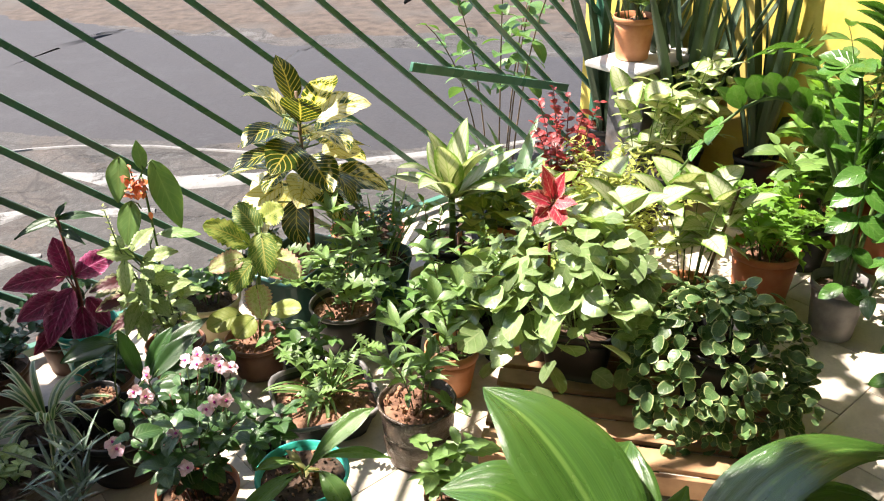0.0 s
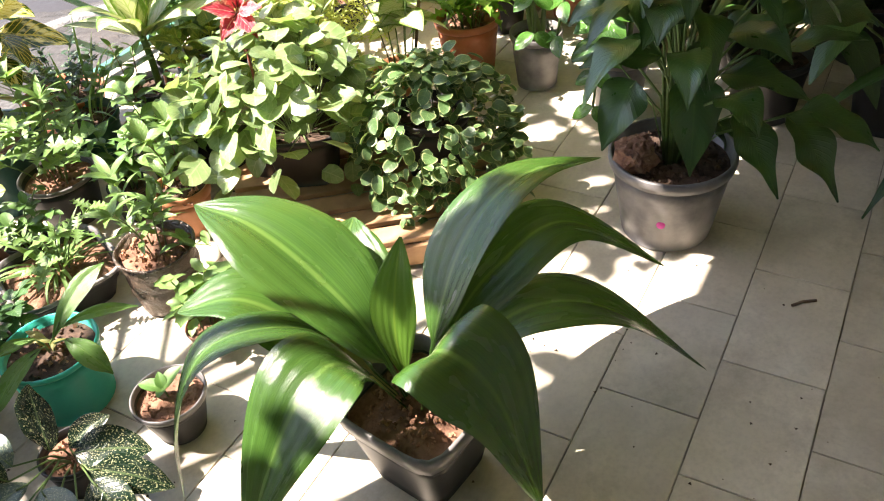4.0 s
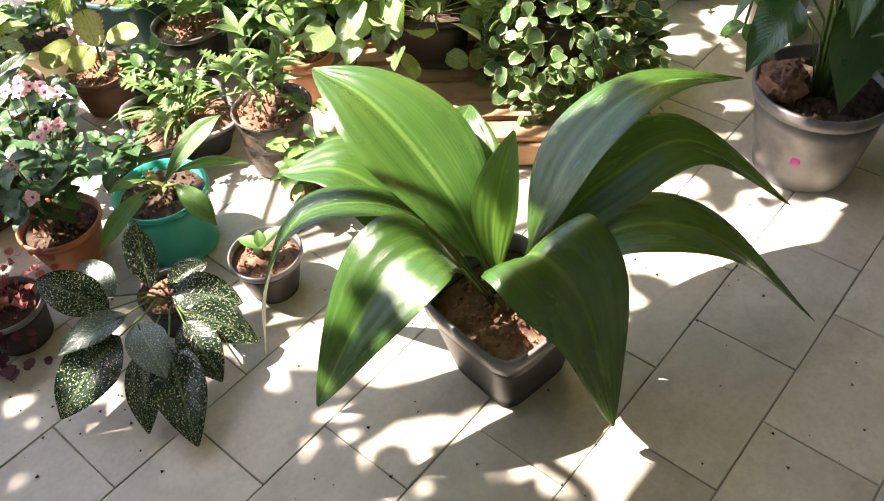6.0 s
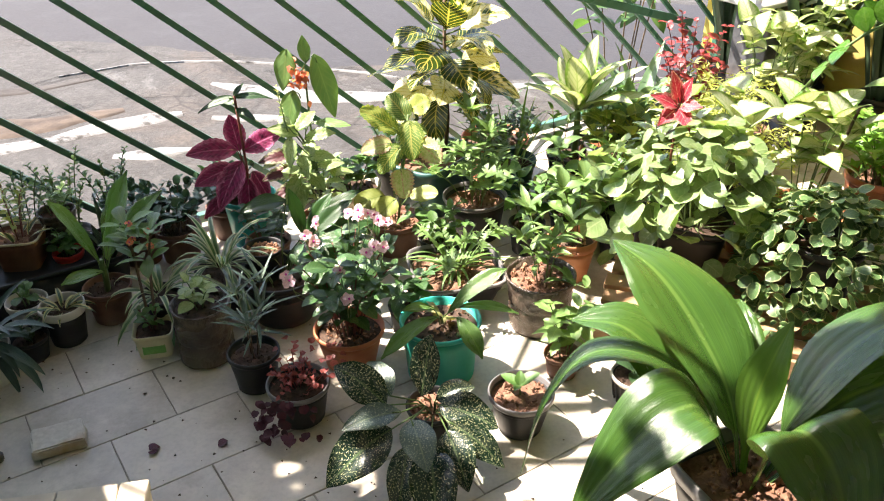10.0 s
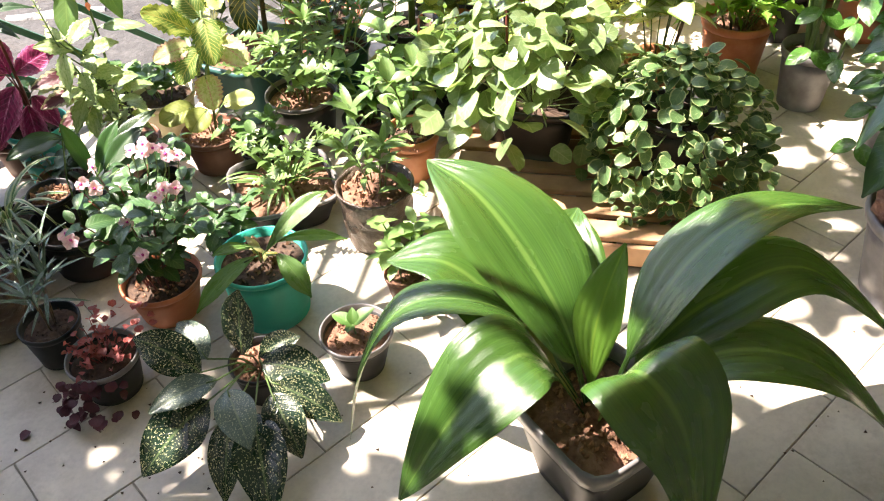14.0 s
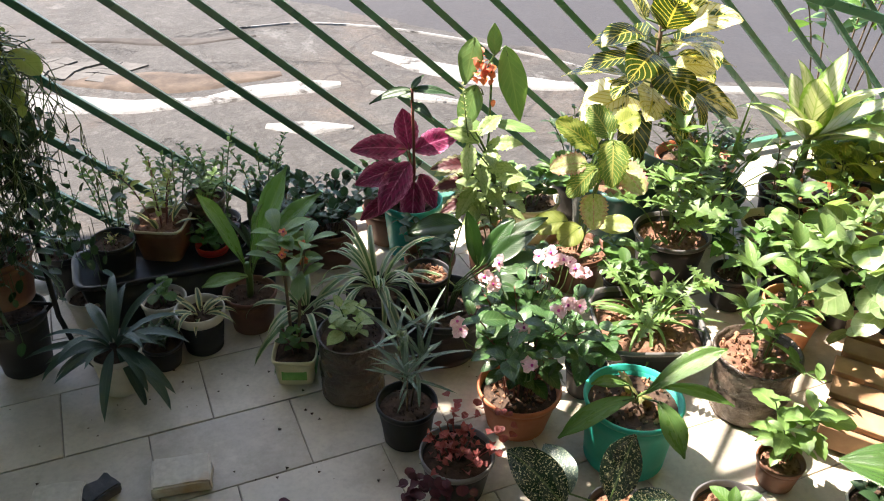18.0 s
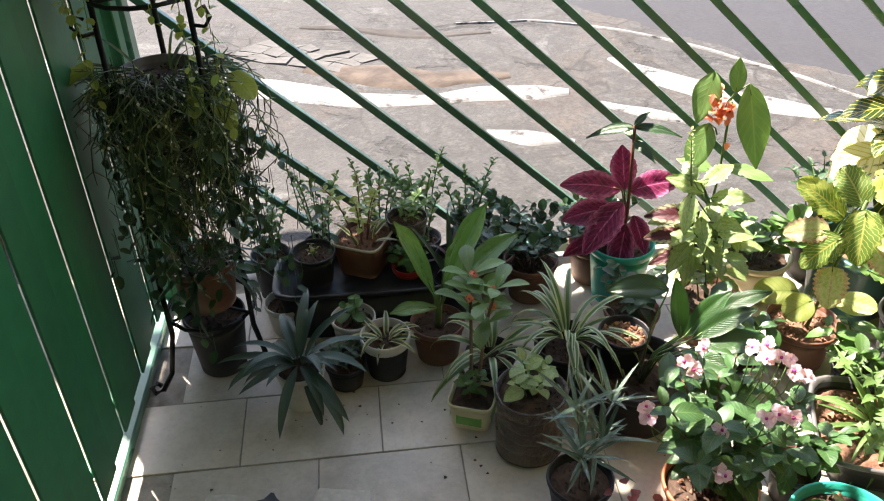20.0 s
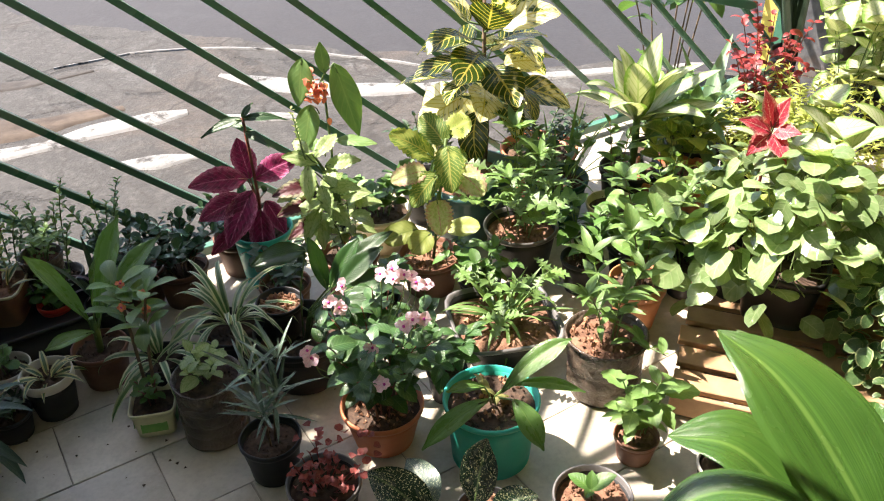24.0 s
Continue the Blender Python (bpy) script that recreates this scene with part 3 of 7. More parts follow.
def leaf(shape, L, W, bend=40.0, fold=0.25, wave=0.0, teeth=0, nv=8, nu=4, seed=0, curl=0.0, lobes=0):
    """Verts, faces and uvs of a leaf from the origin along +y; bend: degrees that it droops over its length."""
    key = (id(shape), round(L, 4), round(W, 4), bend, fold, wave, teeth, nv, nu, seed, curl, lobes)
    if key in LEAVES:
        return LEAVES[key]
    rng = random.Random(seed)
    ph = rng.uniform(0, 6.28)
    verts, uvs, faces = [], [], []
    y = z = 0.0
    for j in range(nv + 1):
        v = j / nv
        a = -radians(bend) * v ** 1.3
        if j:
            y += L / nv * math.cos(a)
            z += L / nv * math.sin(a)
        w = shape(v) * W / 2
        if teeth:
            w *= 1 + 0.1 * (1 if j % 2 else -1)
        if lobes:
            w *= 1 + 0.55 * math.sin(v * lobes * 6.28)
        for i in range(nu + 1):
            s = 2 * i / nu - 1
            lift = abs(s) * fold * w - curl * s * s * w
            lift += wave * W * math.sin(v * 13 + ph + (3.14 if s < 0 else 0)) * s * s
            verts.append(Vector((s * w, y - lift * math.sin(a), z + lift * math.cos(a))))
            uvs.append((i / nu, v))
    for j in range(nv):
        for i in range(nu):
            a = j * (nu + 1) + i
            faces.append((a, a + 1, a + nu + 2, a + nu + 1))
    LEAVES[key] = (verts, faces, uvs)
    return LEAVES[key]


MESHES = {}


def leaf_mesh(mat, *args, **kw):
    lf = leaf(*args, **kw)
    key = (id(lf), id(mat))
    if key not in MESHES:
        MESHES[key] = mesh_from("leaf", lf[0], lf[1], lf[2], True, mat)
    return MESHES[key]


def aim(at, az, el, roll=0.0, s=1.0):
    """Pose of a leaf at a point: azimuth from +x, elevation, twist about its length."""
    return Matrix.Translation(Vector(at)) @ pose(0, 0, 0, 0, 0, az - 90) @ pose(0, 0, 0, el) @ pose(0, 0, 0, 0, roll, 0) @ Matrix.Scale(s, 4)


class Mass:
    """Many leaves joined into one mesh."""

    def __init__(self):
        self.v, self.f, self.uv, self.k = [], [], [], 0

    def add(self, lf, m):
        a = np.array([tuple(p) for p in lf[0]])
        mm = np.array(m)
        self.v.append(a @ mm[:3, :3].T + mm[:3, 3])
        self.f += [tuple(i + self.k for i in q) for q in lf[1]]
        self.uv += lf[2]
        self.k += len(a)

    def stalk(self, p, q, r=0.0012):
        p, q = Vector(p), Vector(q)
        t = (q - p).normalized()
        a = t.cross(Vector((0.2, 0.31, 0.93))).normalized() * r
        b = t.cross(a)
        pts = [p + a, p - a * 0.5 + b * 0.87, p - a * 0.5 - b * 0.87, q + a, q - a * 0.5 + b * 0.87, q - a * 0.5 - b * 0.87]
        self.v.append(np.array([tuple(x) for x in pts]))
        k = self.k
        self.f += [(k, k + 1, k + 4, k + 3), (k + 1, k + 2, k + 5, k + 4), (k + 2, k, k + 3, k + 5)]
        self.uv += [(0.5, 0.5)] * 6
        self.k += 6

    def done(self, name, mat, parent, label=""):
        ob = part(name, mesh_from(name, np.concatenate(self.v).tolist(), self.f, self.uv, True, mat), parent, None, label)
        ob["kind"] = "stuff"
        return ob


def arc_leaf(p0, p1, p2, width, mat, shape=w_broad, fold=0.3, nv=26, nu=8, wave=0.02, seed=0, roll=0.0, name="leaf", teeth=0.0):
    """A large leaf along a bowed midrib from p0 by p1 to p2 (thing's frame)."""
    p0, p1, p2 = Vector(p0), Vector(p1), Vector(p2)
    verts, uvs, faces = [], [], []
    rng = random.Random(seed)
    ph = rng.uniform(0, 6)
    for j in range(nv + 1):
        t = j / nv
        c = p0 * (1 - t) ** 2 + p1 * (2 * t * (1 - t)) + p2 * t * t
        d = ((p1 - p0) * (1 - t) + (p2 - p1) * t).normalized()
        flat = Vector((p2.x - p0.x, p2.y - p0.y, 0))
        side = flat.cross(Vector((0, 0, 1))).normalized() if flat.length > 0.02 else Vector((1, 0, 0))
        side = (side - d * side.dot(d)).normalized()
        up = side.cross(d).normalized()
        rr = radians(roll)
        side, up = side * math.cos(rr) + up * math.sin(rr), up * math.cos(rr) - side * math.sin(rr)
        w = max(0.002, shape(t) * width / 2) * (1 + teeth * (1 if j % 2 else -1))
        for i in range(nu + 1):
            s = 2 * i / nu - 1
            lift = fold * w * abs(s) ** 1.4 - 0.35 * fold * w * abs(s) ** 3 + wave * math.sin(t * 11 + ph + 2 * s) * abs(s) * w * 3
            lift += 0.0016 * math.sin(s * 26)
            verts.append(c + side * (s * w) + up * lift)
            uvs.append((i / nu, t))
    for j in range(nv):
        for i in range(nu):
            a = j * (nu + 1) + i
            faces.append((a, a + 1, a + nu + 2, a + nu + 1))
    return mesh_from(name, verts, faces, uvs, True, mat)


def blades(ob, z, rows, mat, shape=w_oval, arch=0.12, tilt=35.0, fold=0.22, teeth=0.0, label="", stalk="stem", nv=14, wave=0.03, lean=(0.1, -1.0)):
    """Single leaves of a plant: rows of (where the blade begins, its tip, its width); z is the height of the soil."""
    for i, (b, e, w) in enumerate(rows):
        b, e = Vector(b), Vector(e)
        d = e - b
        flat = Vector((d.x, d.y, 0))
        side = flat.cross(Vector((0, 0, 1))).normalized() if flat.length > 0.02 else Vector((1, 0, 0))
        roll = -tilt * (side.x * lean[0] + side.y * lean[1])
        mid = b.lerp(e, 0.5) + Vector((0, 0, arch * d.length))
        part("leaf", arc_leaf(b, mid, e, w, mat, shape, fold, nv, 6, wave, i * 7 + 3, roll, "leaf", teeth), ob, None, label)
        if stalk:
            root = Vector((b.x * 0.12, b.y * 0.12, min(z - 0.004, b.z - 0.03)))
            part("stalk", tube([root, root.lerp(b, 0.5) + Vector((-b.x * 0.2, -b.y * 0.2, 0.1 * (b.z - root.z))), b, b.lerp(mid, 0.3)], 0.0024, M[stalk], "stalk", 5, 0.7), ob)


def rosette(ob, z, count, L, W, mat, shape=w_lance, el=(20, 70), bend=(50, 90), seed=0, fold=0.3, spread=0.012, nv=8, joined=False, az0=0.0, jitter=25.0, scale=(0.75, 1.1), nu=4, wave=0.0):
    """Leaves that rise from one crown."""
    rng = random.Random(seed)
    mass = Mass()
    for i in range(count):
        f = i / max(1, count - 1)
        az = az0 + i * 137.5 + rng.uniform(-jitter, jitter)
        e = el[1] + (el[0] - el[1]) * f + rng.uniform(-8, 8)
        b = round(rng.choice((bend[0], (bend[0] + bend[1]) / 2, bend[1])))
        s = rng.uniform(*scale)
        at = (spread * math.cos(radians(az)), spread * math.sin(radians(az)), z - 0.004)
        m = aim(at, az, e, rng.uniform(-20, 20), s)
        kw = dict(bend=b, fold=fold, nv=nv, nu=nu, wave=wave)
        if joined:
            mass.add(leaf(shape, L, W, **kw), m)
        else:
            part("leaf", leaf_mesh(mat, shape, L, W, **kw), ob, m)
    if joined:
        mass.done("foliage", mat, ob)


def bush(ob, z, stems, height, spread, L, W, mat, per=8, shape=w_oval, seed=0, stem_mat=None, bend=40, fold=0.2, el=(0, 40), joined=True, teeth=0, nv=6, top=0, lean=(0, 0), wave=0.0, droop=0.0, stem_r=0.0022, name="leaf", nu=4, scale=(0.6, 1.15), start=0.2):
    """Stems with leaves in pairs up their length and a cluster on top."""
    rng = random.Random(seed)
    mass = Mass()
    for s in range(stems):
        az = s * 137.5 + rng.uniform(-30, 30)
        d = spread * (0.25 + 0.75 * math.sqrt((s + 0.5) / stems))
        hh = height * rng.uniform(0.75, 1.1)
        p0 = Vector((d * 0.25 * math.cos(radians(az)), d * 0.25 * math.sin(radians(az)), z - 0.006))
        p2 = Vector((d * math.cos(radians(az)) + lean[0], d * math.sin(radians(az)) + lean[1], z + hh))
        p1 = Vector((p0.x * 0.7 + p2.x * 0.3, p0.y * 0.7 + p2.y * 0.3, z + hh * (0.75 + droop)))
        pts = [p0 * (1 - t) ** 2 + p1 * 2 * t * (1 - t) + p2 * t * t for t in [i / 8 for i in range(9)]]
        part("stem", tube(pts, stem_r, stem_mat or M["stem"], "stem", 6, 0.6), ob)
        for k in range(per):
            t = start + (1 - start) * (k + 0.7) / per
            p = p0 * (1 - t) ** 2 + p1 * 2 * t * (1 - t) + p2 * t * t
            for q in range(2):
                a = az + k * 90 + q * 180 + rng.uniform(-25, 25)
                sc = rng.uniform(*scale) * (1.0 if t < 0.85 else 0.7)
                m = aim(p, a, rng.uniform(*el) + 25 * t, rng.uniform(-25, 25), sc)
                lf = (shape, L, W)
                kw = dict(bend=bend, fold=fold, teeth=teeth, nv=nv, wave=wave, nu=nu, seed=rng.randint(0, 2))
                if joined:
                    mass.add(leaf(*lf, **kw), m)
                else:
                    part(name, leaf_mesh(mat, *lf, **kw), ob, m)
        for k in range(top):
            m = aim(p2, az + k * 360 / top + rng.uniform(-15, 15), rng.uniform(25, 60), rng.uniform(-20, 20), rng.uniform(0.8, 1.1))
            kw = dict(bend=bend, fold=fold, teeth=teeth, nv=nv, wave=wave, nu=nu, seed=k % 3)
            if joined:
                mass.add(leaf(shape, L, W, **kw), m)
            else:
                part(name, leaf_mesh(mat, shape, L, W, **kw), ob, m)
    if joined:
        mass.done("foliage", mat, ob)


def spline_leaf(points, width, mat, fold=0.32, nv=30, nu=28, wave=0.075, seed=0, roll=0.0, stalk=0.16, shape=w_oval):
    """A large ribbed blade along a smooth line through points; its first part is a narrow stalk."""
    pts = [Vector(p) for p in points]
    ext = [pts[0] * 2 - pts[1]] + pts + [pts[-1] * 2 - pts[-2]]

    def at(t):
        f = t * (len(pts) - 1)
        i = min(int(f), len(pts) - 2)
        t = f - i
        a, b, c, d = ext[i:i + 4]
        return 0.5 * (b * 2 + (c - a) * t + (a * 2 - b * 5 + c * 4 - d) * t * t + (b * 3 - a - c * 3 + d) * t ** 3)

    ph = random.Random(seed).uniform(0, 6)
    verts, uvs, faces = [], [], []
    flat = Vector((pts[-1].x - pts[0].x, pts[-1].y - pts[0].y, 0))
    for j in range(nv + 1):
        t = j / nv
        c = at(t)
        d = (at(min(1, t + 0.01)) - at(max(0, t - 0.01))).normalized()
        side = flat.cross(Vector((0, 0, 1))).normalized()
        side = (side - d * side.dot(d)).normalized()
        up = side.cross(d).normalized()
        rr = radians(roll)
        side, up = side * math.cos(rr) + up * math.sin(rr), up * math.cos(rr) - side * math.sin(rr)
        q = max(0.0, (t - stalk) / (1 - stalk))
        w = max(0.0025 if t > 0.9 else 0.007, shape(q) * width / 2)
        for i in range(nu + 1):
            s = 2 * i / nu - 1
            lift = w * (fold * abs(s) ** 1.3 - fold * 0.55 * abs(s) ** 3) + wave * math.sin(t * 10 + ph + 2.5 * s) * abs(s) * w
            lift += 0.0006 * math.cos(s * 7 * math.pi) * min(1, w * 30)
            verts.append(c + side * (s * w) + up * lift)
            uvs.append((i / nu, t))
    for j in range(nv):
        for i in range(nu):
            a = j * (nu + 1) + i
            faces.append((a, a + 1, a + nu + 2, a + nu + 1))
    return mesh_from("leaf", verts, faces, uvs, True, mat)


# ---- the large structure ----
def face_sheet(name, corners, mat, nx=2, ny=2, fn=None, label="", category=""):
    a, b, c, d = [Vector(p) for p in corners]
    verts, faces = [], []
    for j in range(ny + 1):
        for i in range(nx + 1):
            s, t = i / nx, j / ny
            p = (a * (1 - s) + b * s) * (1 - t) + (d * (1 - s) + c * s) * t
            if fn:
                p.z = fn(p)
            verts.append(p)
    for j in range(ny):
        for i in range(nx):
            k = j * (nx + 1) + i
            faces.append((k, k + 1, k + nx + 2, k + nx + 1))
    return tagged(new(name, mesh_from(name, verts, faces, None, True, mat)), label, category, kind="structure")


def street_z(p):
    n = p.x * NN.x + p.y * NN.y - FENCE
    return -0.10 + 0.02 * noise.noise(Vector((p.x * 0.7, p.y * 0.7, 1))) * min(1, max(0, n * 2)) + 0.012 * noise.noise(Vector((p.x * 3, p.y * 3, 4))) * min(1, max(0, n * 2))


def wall_box(name, p, q, z0, z1, th, mat, label, category="wall"):
    p, q = Vector(p), Vector(q)
    d = q - p
    bm = box(d.length, th, z1 - z0, 0.0)
    m = Matrix.Translation(((p.x + q.x) / 2, (p.y + q.y) / 2, z0)) @ pose(0, 0, 0, 0, 0, math.degrees(math.atan2(d.y, d.x)))
    return struct(name, bm, mat, m, label, category)


ground = face_sheet("ground", [(-3000, -3000, 0), (3000, -3000, 0), (3000, 3000, 0), (-3000, 3000, 0)], M["ground"], 2, 2, lambda p: -0.16, "bare dusty ground reaching to the horizon", "ground")
pave = face_sheet("pavement", [F(-9, 0.06), F(9, 0.06), F(9, 9.0), F(-9, 9.0)], M["ground"], 120, 70, street_z, "broken grey concrete pavement with cracks and dust", "pavement")


def blob_sheet(name, centre_line, half, mat, z, label, category, seed=0, rough=0.2, step=0.05):
    """A ragged patch along a bowed centre line [(x, y, half width)...]."""
    verts, faces = [], []
    pts = [Vector((x, y, 0)) for x, y, _ in centre_line]
    hw = [w for *_, w in centre_line]
    rows = []
    total = len(pts) - 1
    n = max(8, int(sum((pts[i + 1] - pts[i]).length for i in range(total)) / step))
    for j in range(n + 1):
        f = j / n * total
        i = min(total - 1, int(f))
        t = f - i
        p = pts[i].lerp(pts[i + 1], t)
        w = hw[i] * (1 - t) + hw[i + 1] * t
        d = (pts[i + 1] - pts[i]).normalized()
        s = Vector((-d.y, d.x, 0))
        wl = w * (1 + rough * 2 * noise.noise(Vector((p.x * 3, p.y * 3, seed))))
        wr = w * (1 + rough * 2 * noise.noise(Vector((p.x * 3, p.y * 3, seed + 9))))
        for k in range(7):
            q = p + s * (wl * (k / 3 - 1) if k < 3 else wr * (k / 3 - 1))
            q.z = street_z(q) + (z if 0 < k < 6 else -0.02)
            verts.append(q)
    for j in range(n):
        for k in range(6):
            a = j * 7 + k
            faces.append((a, a + 1, a + 8, a + 7))
    return tagged(new(name, mesh_from(name, verts, faces, None, True, mat)), label, category, kind="structure")


road = blob_sheet("road", [(-6.2, 7.6, 1.6), (-3.1, 5.8, 1.5), (-1.2, 5.25, 1.3), (0.6, 5.0, 1.15), (3.5, 4.9, 1.1), (8, 5.2, 1.4)], 1, M["asphalt"], 0.012, "grey asphalt road in full sun", "road", 3, 0.05, 0.1)
for line, rag, seed in (
    (((-4.6, 2.2, 0.1), (-3.4, 2.6, 0.13), (-2.86, 2.77, 0.115), (-2.6, 2.85, 0.09), (-2.33, 3.0, 0.065), (-2.17, 3.16, 0.095), (-1.98, 3.31, 0.1), (-1.86, 3.38, 0.03)), 0.22, 5),
    (((-1.88, 3.83, 0.02), (-1.6, 3.77, 0.13), (-1.3, 3.72, 0.11), (-0.92, 3.78, 0.07), (0.0, 4.05, 0.05), (0.8, 4.3, 0.03)), 0.3, 6),
    (((-1.7, 3.36, 0.02), (-1.5, 3.38, 0.06), (-1.3, 3.42, 0.02)), 0.5, 7),
    (((-1.97, 2.87, 0.02), (-1.8, 2.92, 0.07), (-1.63, 2.99, 0.02)), 0.5, 9),
):
    blob_sheet("trim", line, 1, M["street_paint"], 0.008, "worn white paint on the broken pavement", "road marking", seed, rag, 0.04)
tyre = blob_sheet("trim", [(-2.78, 3.86, 0.006), (-2.47, 4.08, 0.009), (-2.18, 4.18, 0.01), (-1.8, 4.22, 0.01), (-1.23, 4.15, 0.01), (-0.6, 3.98, 0.006)], 1, M["street_paint"], 0.009, "thin pale curved line scratched on the pavement", "road marking", 4, 0.3, 0.05)
dirt = blob_sheet("trim", [(-3.05, 2.98, 0.06), (-2.66, 3.1, 0.17), (-2.42, 3.22, 0.13), (-2.18, 3.41, 0.03)], 1, M["earth"], 0.007, "reddish bare earth where the concrete has broken", "earth", 8, 0.35, 0.04)
stain = blob_sheet("trim", [(-3.45, 3.38, 0.03), (-3.05, 3.55, 0.07), (-2.78, 3.68, 0.045), (-2.55, 3.84, 0.015)], 1, M["dark_earth"], 0.006, "dark damp stain on the pavement", "earth", 14, 0.5, 0.04)
dirt2 = blob_sheet("trim", [(-9, 10.2, 1.0), (-3.4, 8.2, 1.2), (-0.4, 7.3, 1.0), (3, 7.2, 1.0)], 1, M["earth"], 0.01, "reddish earth verge on the far side of the road", "earth", 11, 0.2, 0.1)
rng = random.Random(90)
def plate_corner(i, j):
    r = random.Random(i * 31 + j * 7)
    return Vector((-3.5 + 0.105 * i + 0.02 * j + r.uniform(-0.035, 0.035), 2.9 + 0.085 * j + 0.02 * i + r.uniform(-0.03, 0.03), 0))


for i in range(6):
    for j in range(3):
        # broken plates of old concrete beside the bare earth
        ring = [plate_corner(i, j), plate_corner(i + 1, j), plate_corner(i + 1, j + 1), plate_corner(i, j + 1)]
        mid = sum(ring, Vector()) / 4
        mid.z = street_z(mid)
        bm = bmesh.new()
        face = bm.faces.new([bm.verts.new((p - mid).xy.to_3d() * 0.93) for p in ring])
        r = bmesh.ops.extrude_face_region(bm, geom=[face])
        bmesh.ops.translate(bm, vec=(0, 0, 0.012), verts=[v for v in r["geom"] if isinstance(v, bmesh.types.BMVert)])
        ob = part("slab_piece", bm_mesh("slab_piece", bm, M["plate"]), pave)
        ob.matrix_basis = Matrix.Translation(mid + Vector((0, 0, -0.004))) @ pose(0, 0, 0, rng.uniform(-3, 3), rng.uniform(-3, 3), 0)

# floor slab and tiles
slab = new("floor", bm_mesh("floor", box(5.35, 5.3, 0.12, 0.0), M["grout"]))
slab.matrix_basis = Matrix.Translation(F(0.7, -2.60, -0.124)) @ pose(0, 0, 0, 0, 0, 40)
tagged(slab, "porch floor of sand-beige tiles in half-bond with dark joints", "floor", kind="structure")
gate_side = struct("baseboard", box(0.05, 4.4, 0.03, 0.004), M["green_paint"], Matrix.Translation(F(GATE_U - 0.03, -2.3)) @ pose(0, 0, 0, 0, 0, 40), "dark green steel sill under the gate", "sill")

wall_box("wall_east", F(WALL_U, 0.25), F(WALL_U, BACK_N), -0.1, ROOF_Z, 0.15, M["yellow_wall"], "yellow painted porch wall")
wall_box("wall_south", F(-2.2, BACK_N), F(WALL_U + 0.2, BACK_N), -0.1, ROOF_Z, 0.15, M["plaster"], "pale plastered house wall behind the porch")
# west wall is added out of view; its height keeps sky light off the floor
wall_box("wall_west", F(-2.3, 0.2), F(-2.3, BACK_N), -0.16, 2.6, 0.2, M["plaster"], "unseen plastered wall added to block sky light from the west")
wall_box("wall_north", F(3.08, 0.0), F(WALL_U + 0.1, 0.0), -0.1, ROOF_Z, 0.14, M["yellow_wall"], "yellow painted wall beside the fence")
ROOF_N = -0.80  # front edge of the roof
ceil = struct("ceiling", box(WALL_U - GATE_U + 0.1, ROOF_N - BACK_N, 0.12, 0.0), M["ceiling"], Matrix.Translation(F((WALL_U + GATE_U) / 2, (BACK_N + ROOF_N) / 2, ROOF_Z)) @ pose(0, 0, 0, 0, 0, 40), "pale boarded porch ceiling", "ceiling")
# extra slab out of view, cuts the sky light that enters above the gate
struct("ceiling", box(1.74, 3.5, 0.12, 0.0), M["ceiling"], Matrix.Translation(F(-1.53, BACK_N + 1.75, ROOF_Z - 0.13)) @ pose(0, 0, 0, 0, 0, 40), "unseen pale ceiling added beside the gate to darken the porch", "ceiling")

# fence of slanting square tubes
fence = thing("fence", F(0, 0), "dark green steel fence of slanting square bars", "fence", turn=40)
SL = math.atan(0.9135)
for k in range(-9, 29):
    c = 0.0455 + 0.1285 * k
    z0, z1 = 0.05, 2.35
    u0, u1 = (c - z0 * math.cos(SL)) / math.sin(SL), (c - z1 * math.cos(SL)) / math.sin(SL)
    if u1 < GATE_U + 0.04:
        u1 = GATE_U + 0.04
        z1 = (c - u1 * math.sin(SL)) / math.cos(SL)
    if u0 > 2.98:
        u0 = 2.98
        z0 = (c - u0 * math.sin(SL)) / math.cos(SL)
    if z1 - z0 < 0.05 or u0 < u1:
        continue
    ln = math.hypot(u1 - u0, z1 - z0)
    bm = box(ln, 0.018, 0.020, 0.0015, True)
    part("bar", bm_mesh("bar", bm, M["green_paint"]), fence, Matrix.Translation(((u0 + u1) / 2, 0, (z0 + z1) / 2)) @ pose(0, 0, 0, 0, math.degrees(SL), 0))
for z in (0.035, 2.37):
    part("rail", bm_mesh("rail", box(2.98 - GATE_U, 0.03, 0.03, 0.002, True), M["green_paint"]), fence, Matrix.Translation(((2.98 + GATE_U) / 2, 0, z)))
part("rail", bm_mesh("rail", box(0.9, 0.02, 0.035, 0.002, True), M["green_paint"]), fence, Matrix.Translation((2.32, -0.03, 0.5)) @ pose(0, 0, 0, 0, 17, 0))
for u in (GATE_U, 3.0):
    part("post", bm_mesh("post", box(0.05, 0.05, 2.45, 0.003), M["green_paint"]), fence, Matrix.Translation((u, 0, -0.05)))

# gate of green sheet with folded ribs
GATE_Z = 1.68  # top of the gate
gate = thing("metal_gate", F(GATE_U, -0.12), "green painted metal gate of upright flat tubes with narrow gaps", "gate", turn=-50)
for i in range(44):
    x = 0.05 + i * 0.094
    bm = box(0.090, 0.006, GATE_Z - 0.11, 0.001)
    part("slat", bm_mesh("slat", bm, M["gate_paint"]), gate, Matrix.Translation((x, 0.006 * (i % 2), 0.10)))
part("bottom_rail", bm_mesh("bottom_rail", box(4.2, 0.02, 0.02, 0.002), M["gate_paint"]), gate, Matrix.Translation((2.06, -0.018, 0.15)))
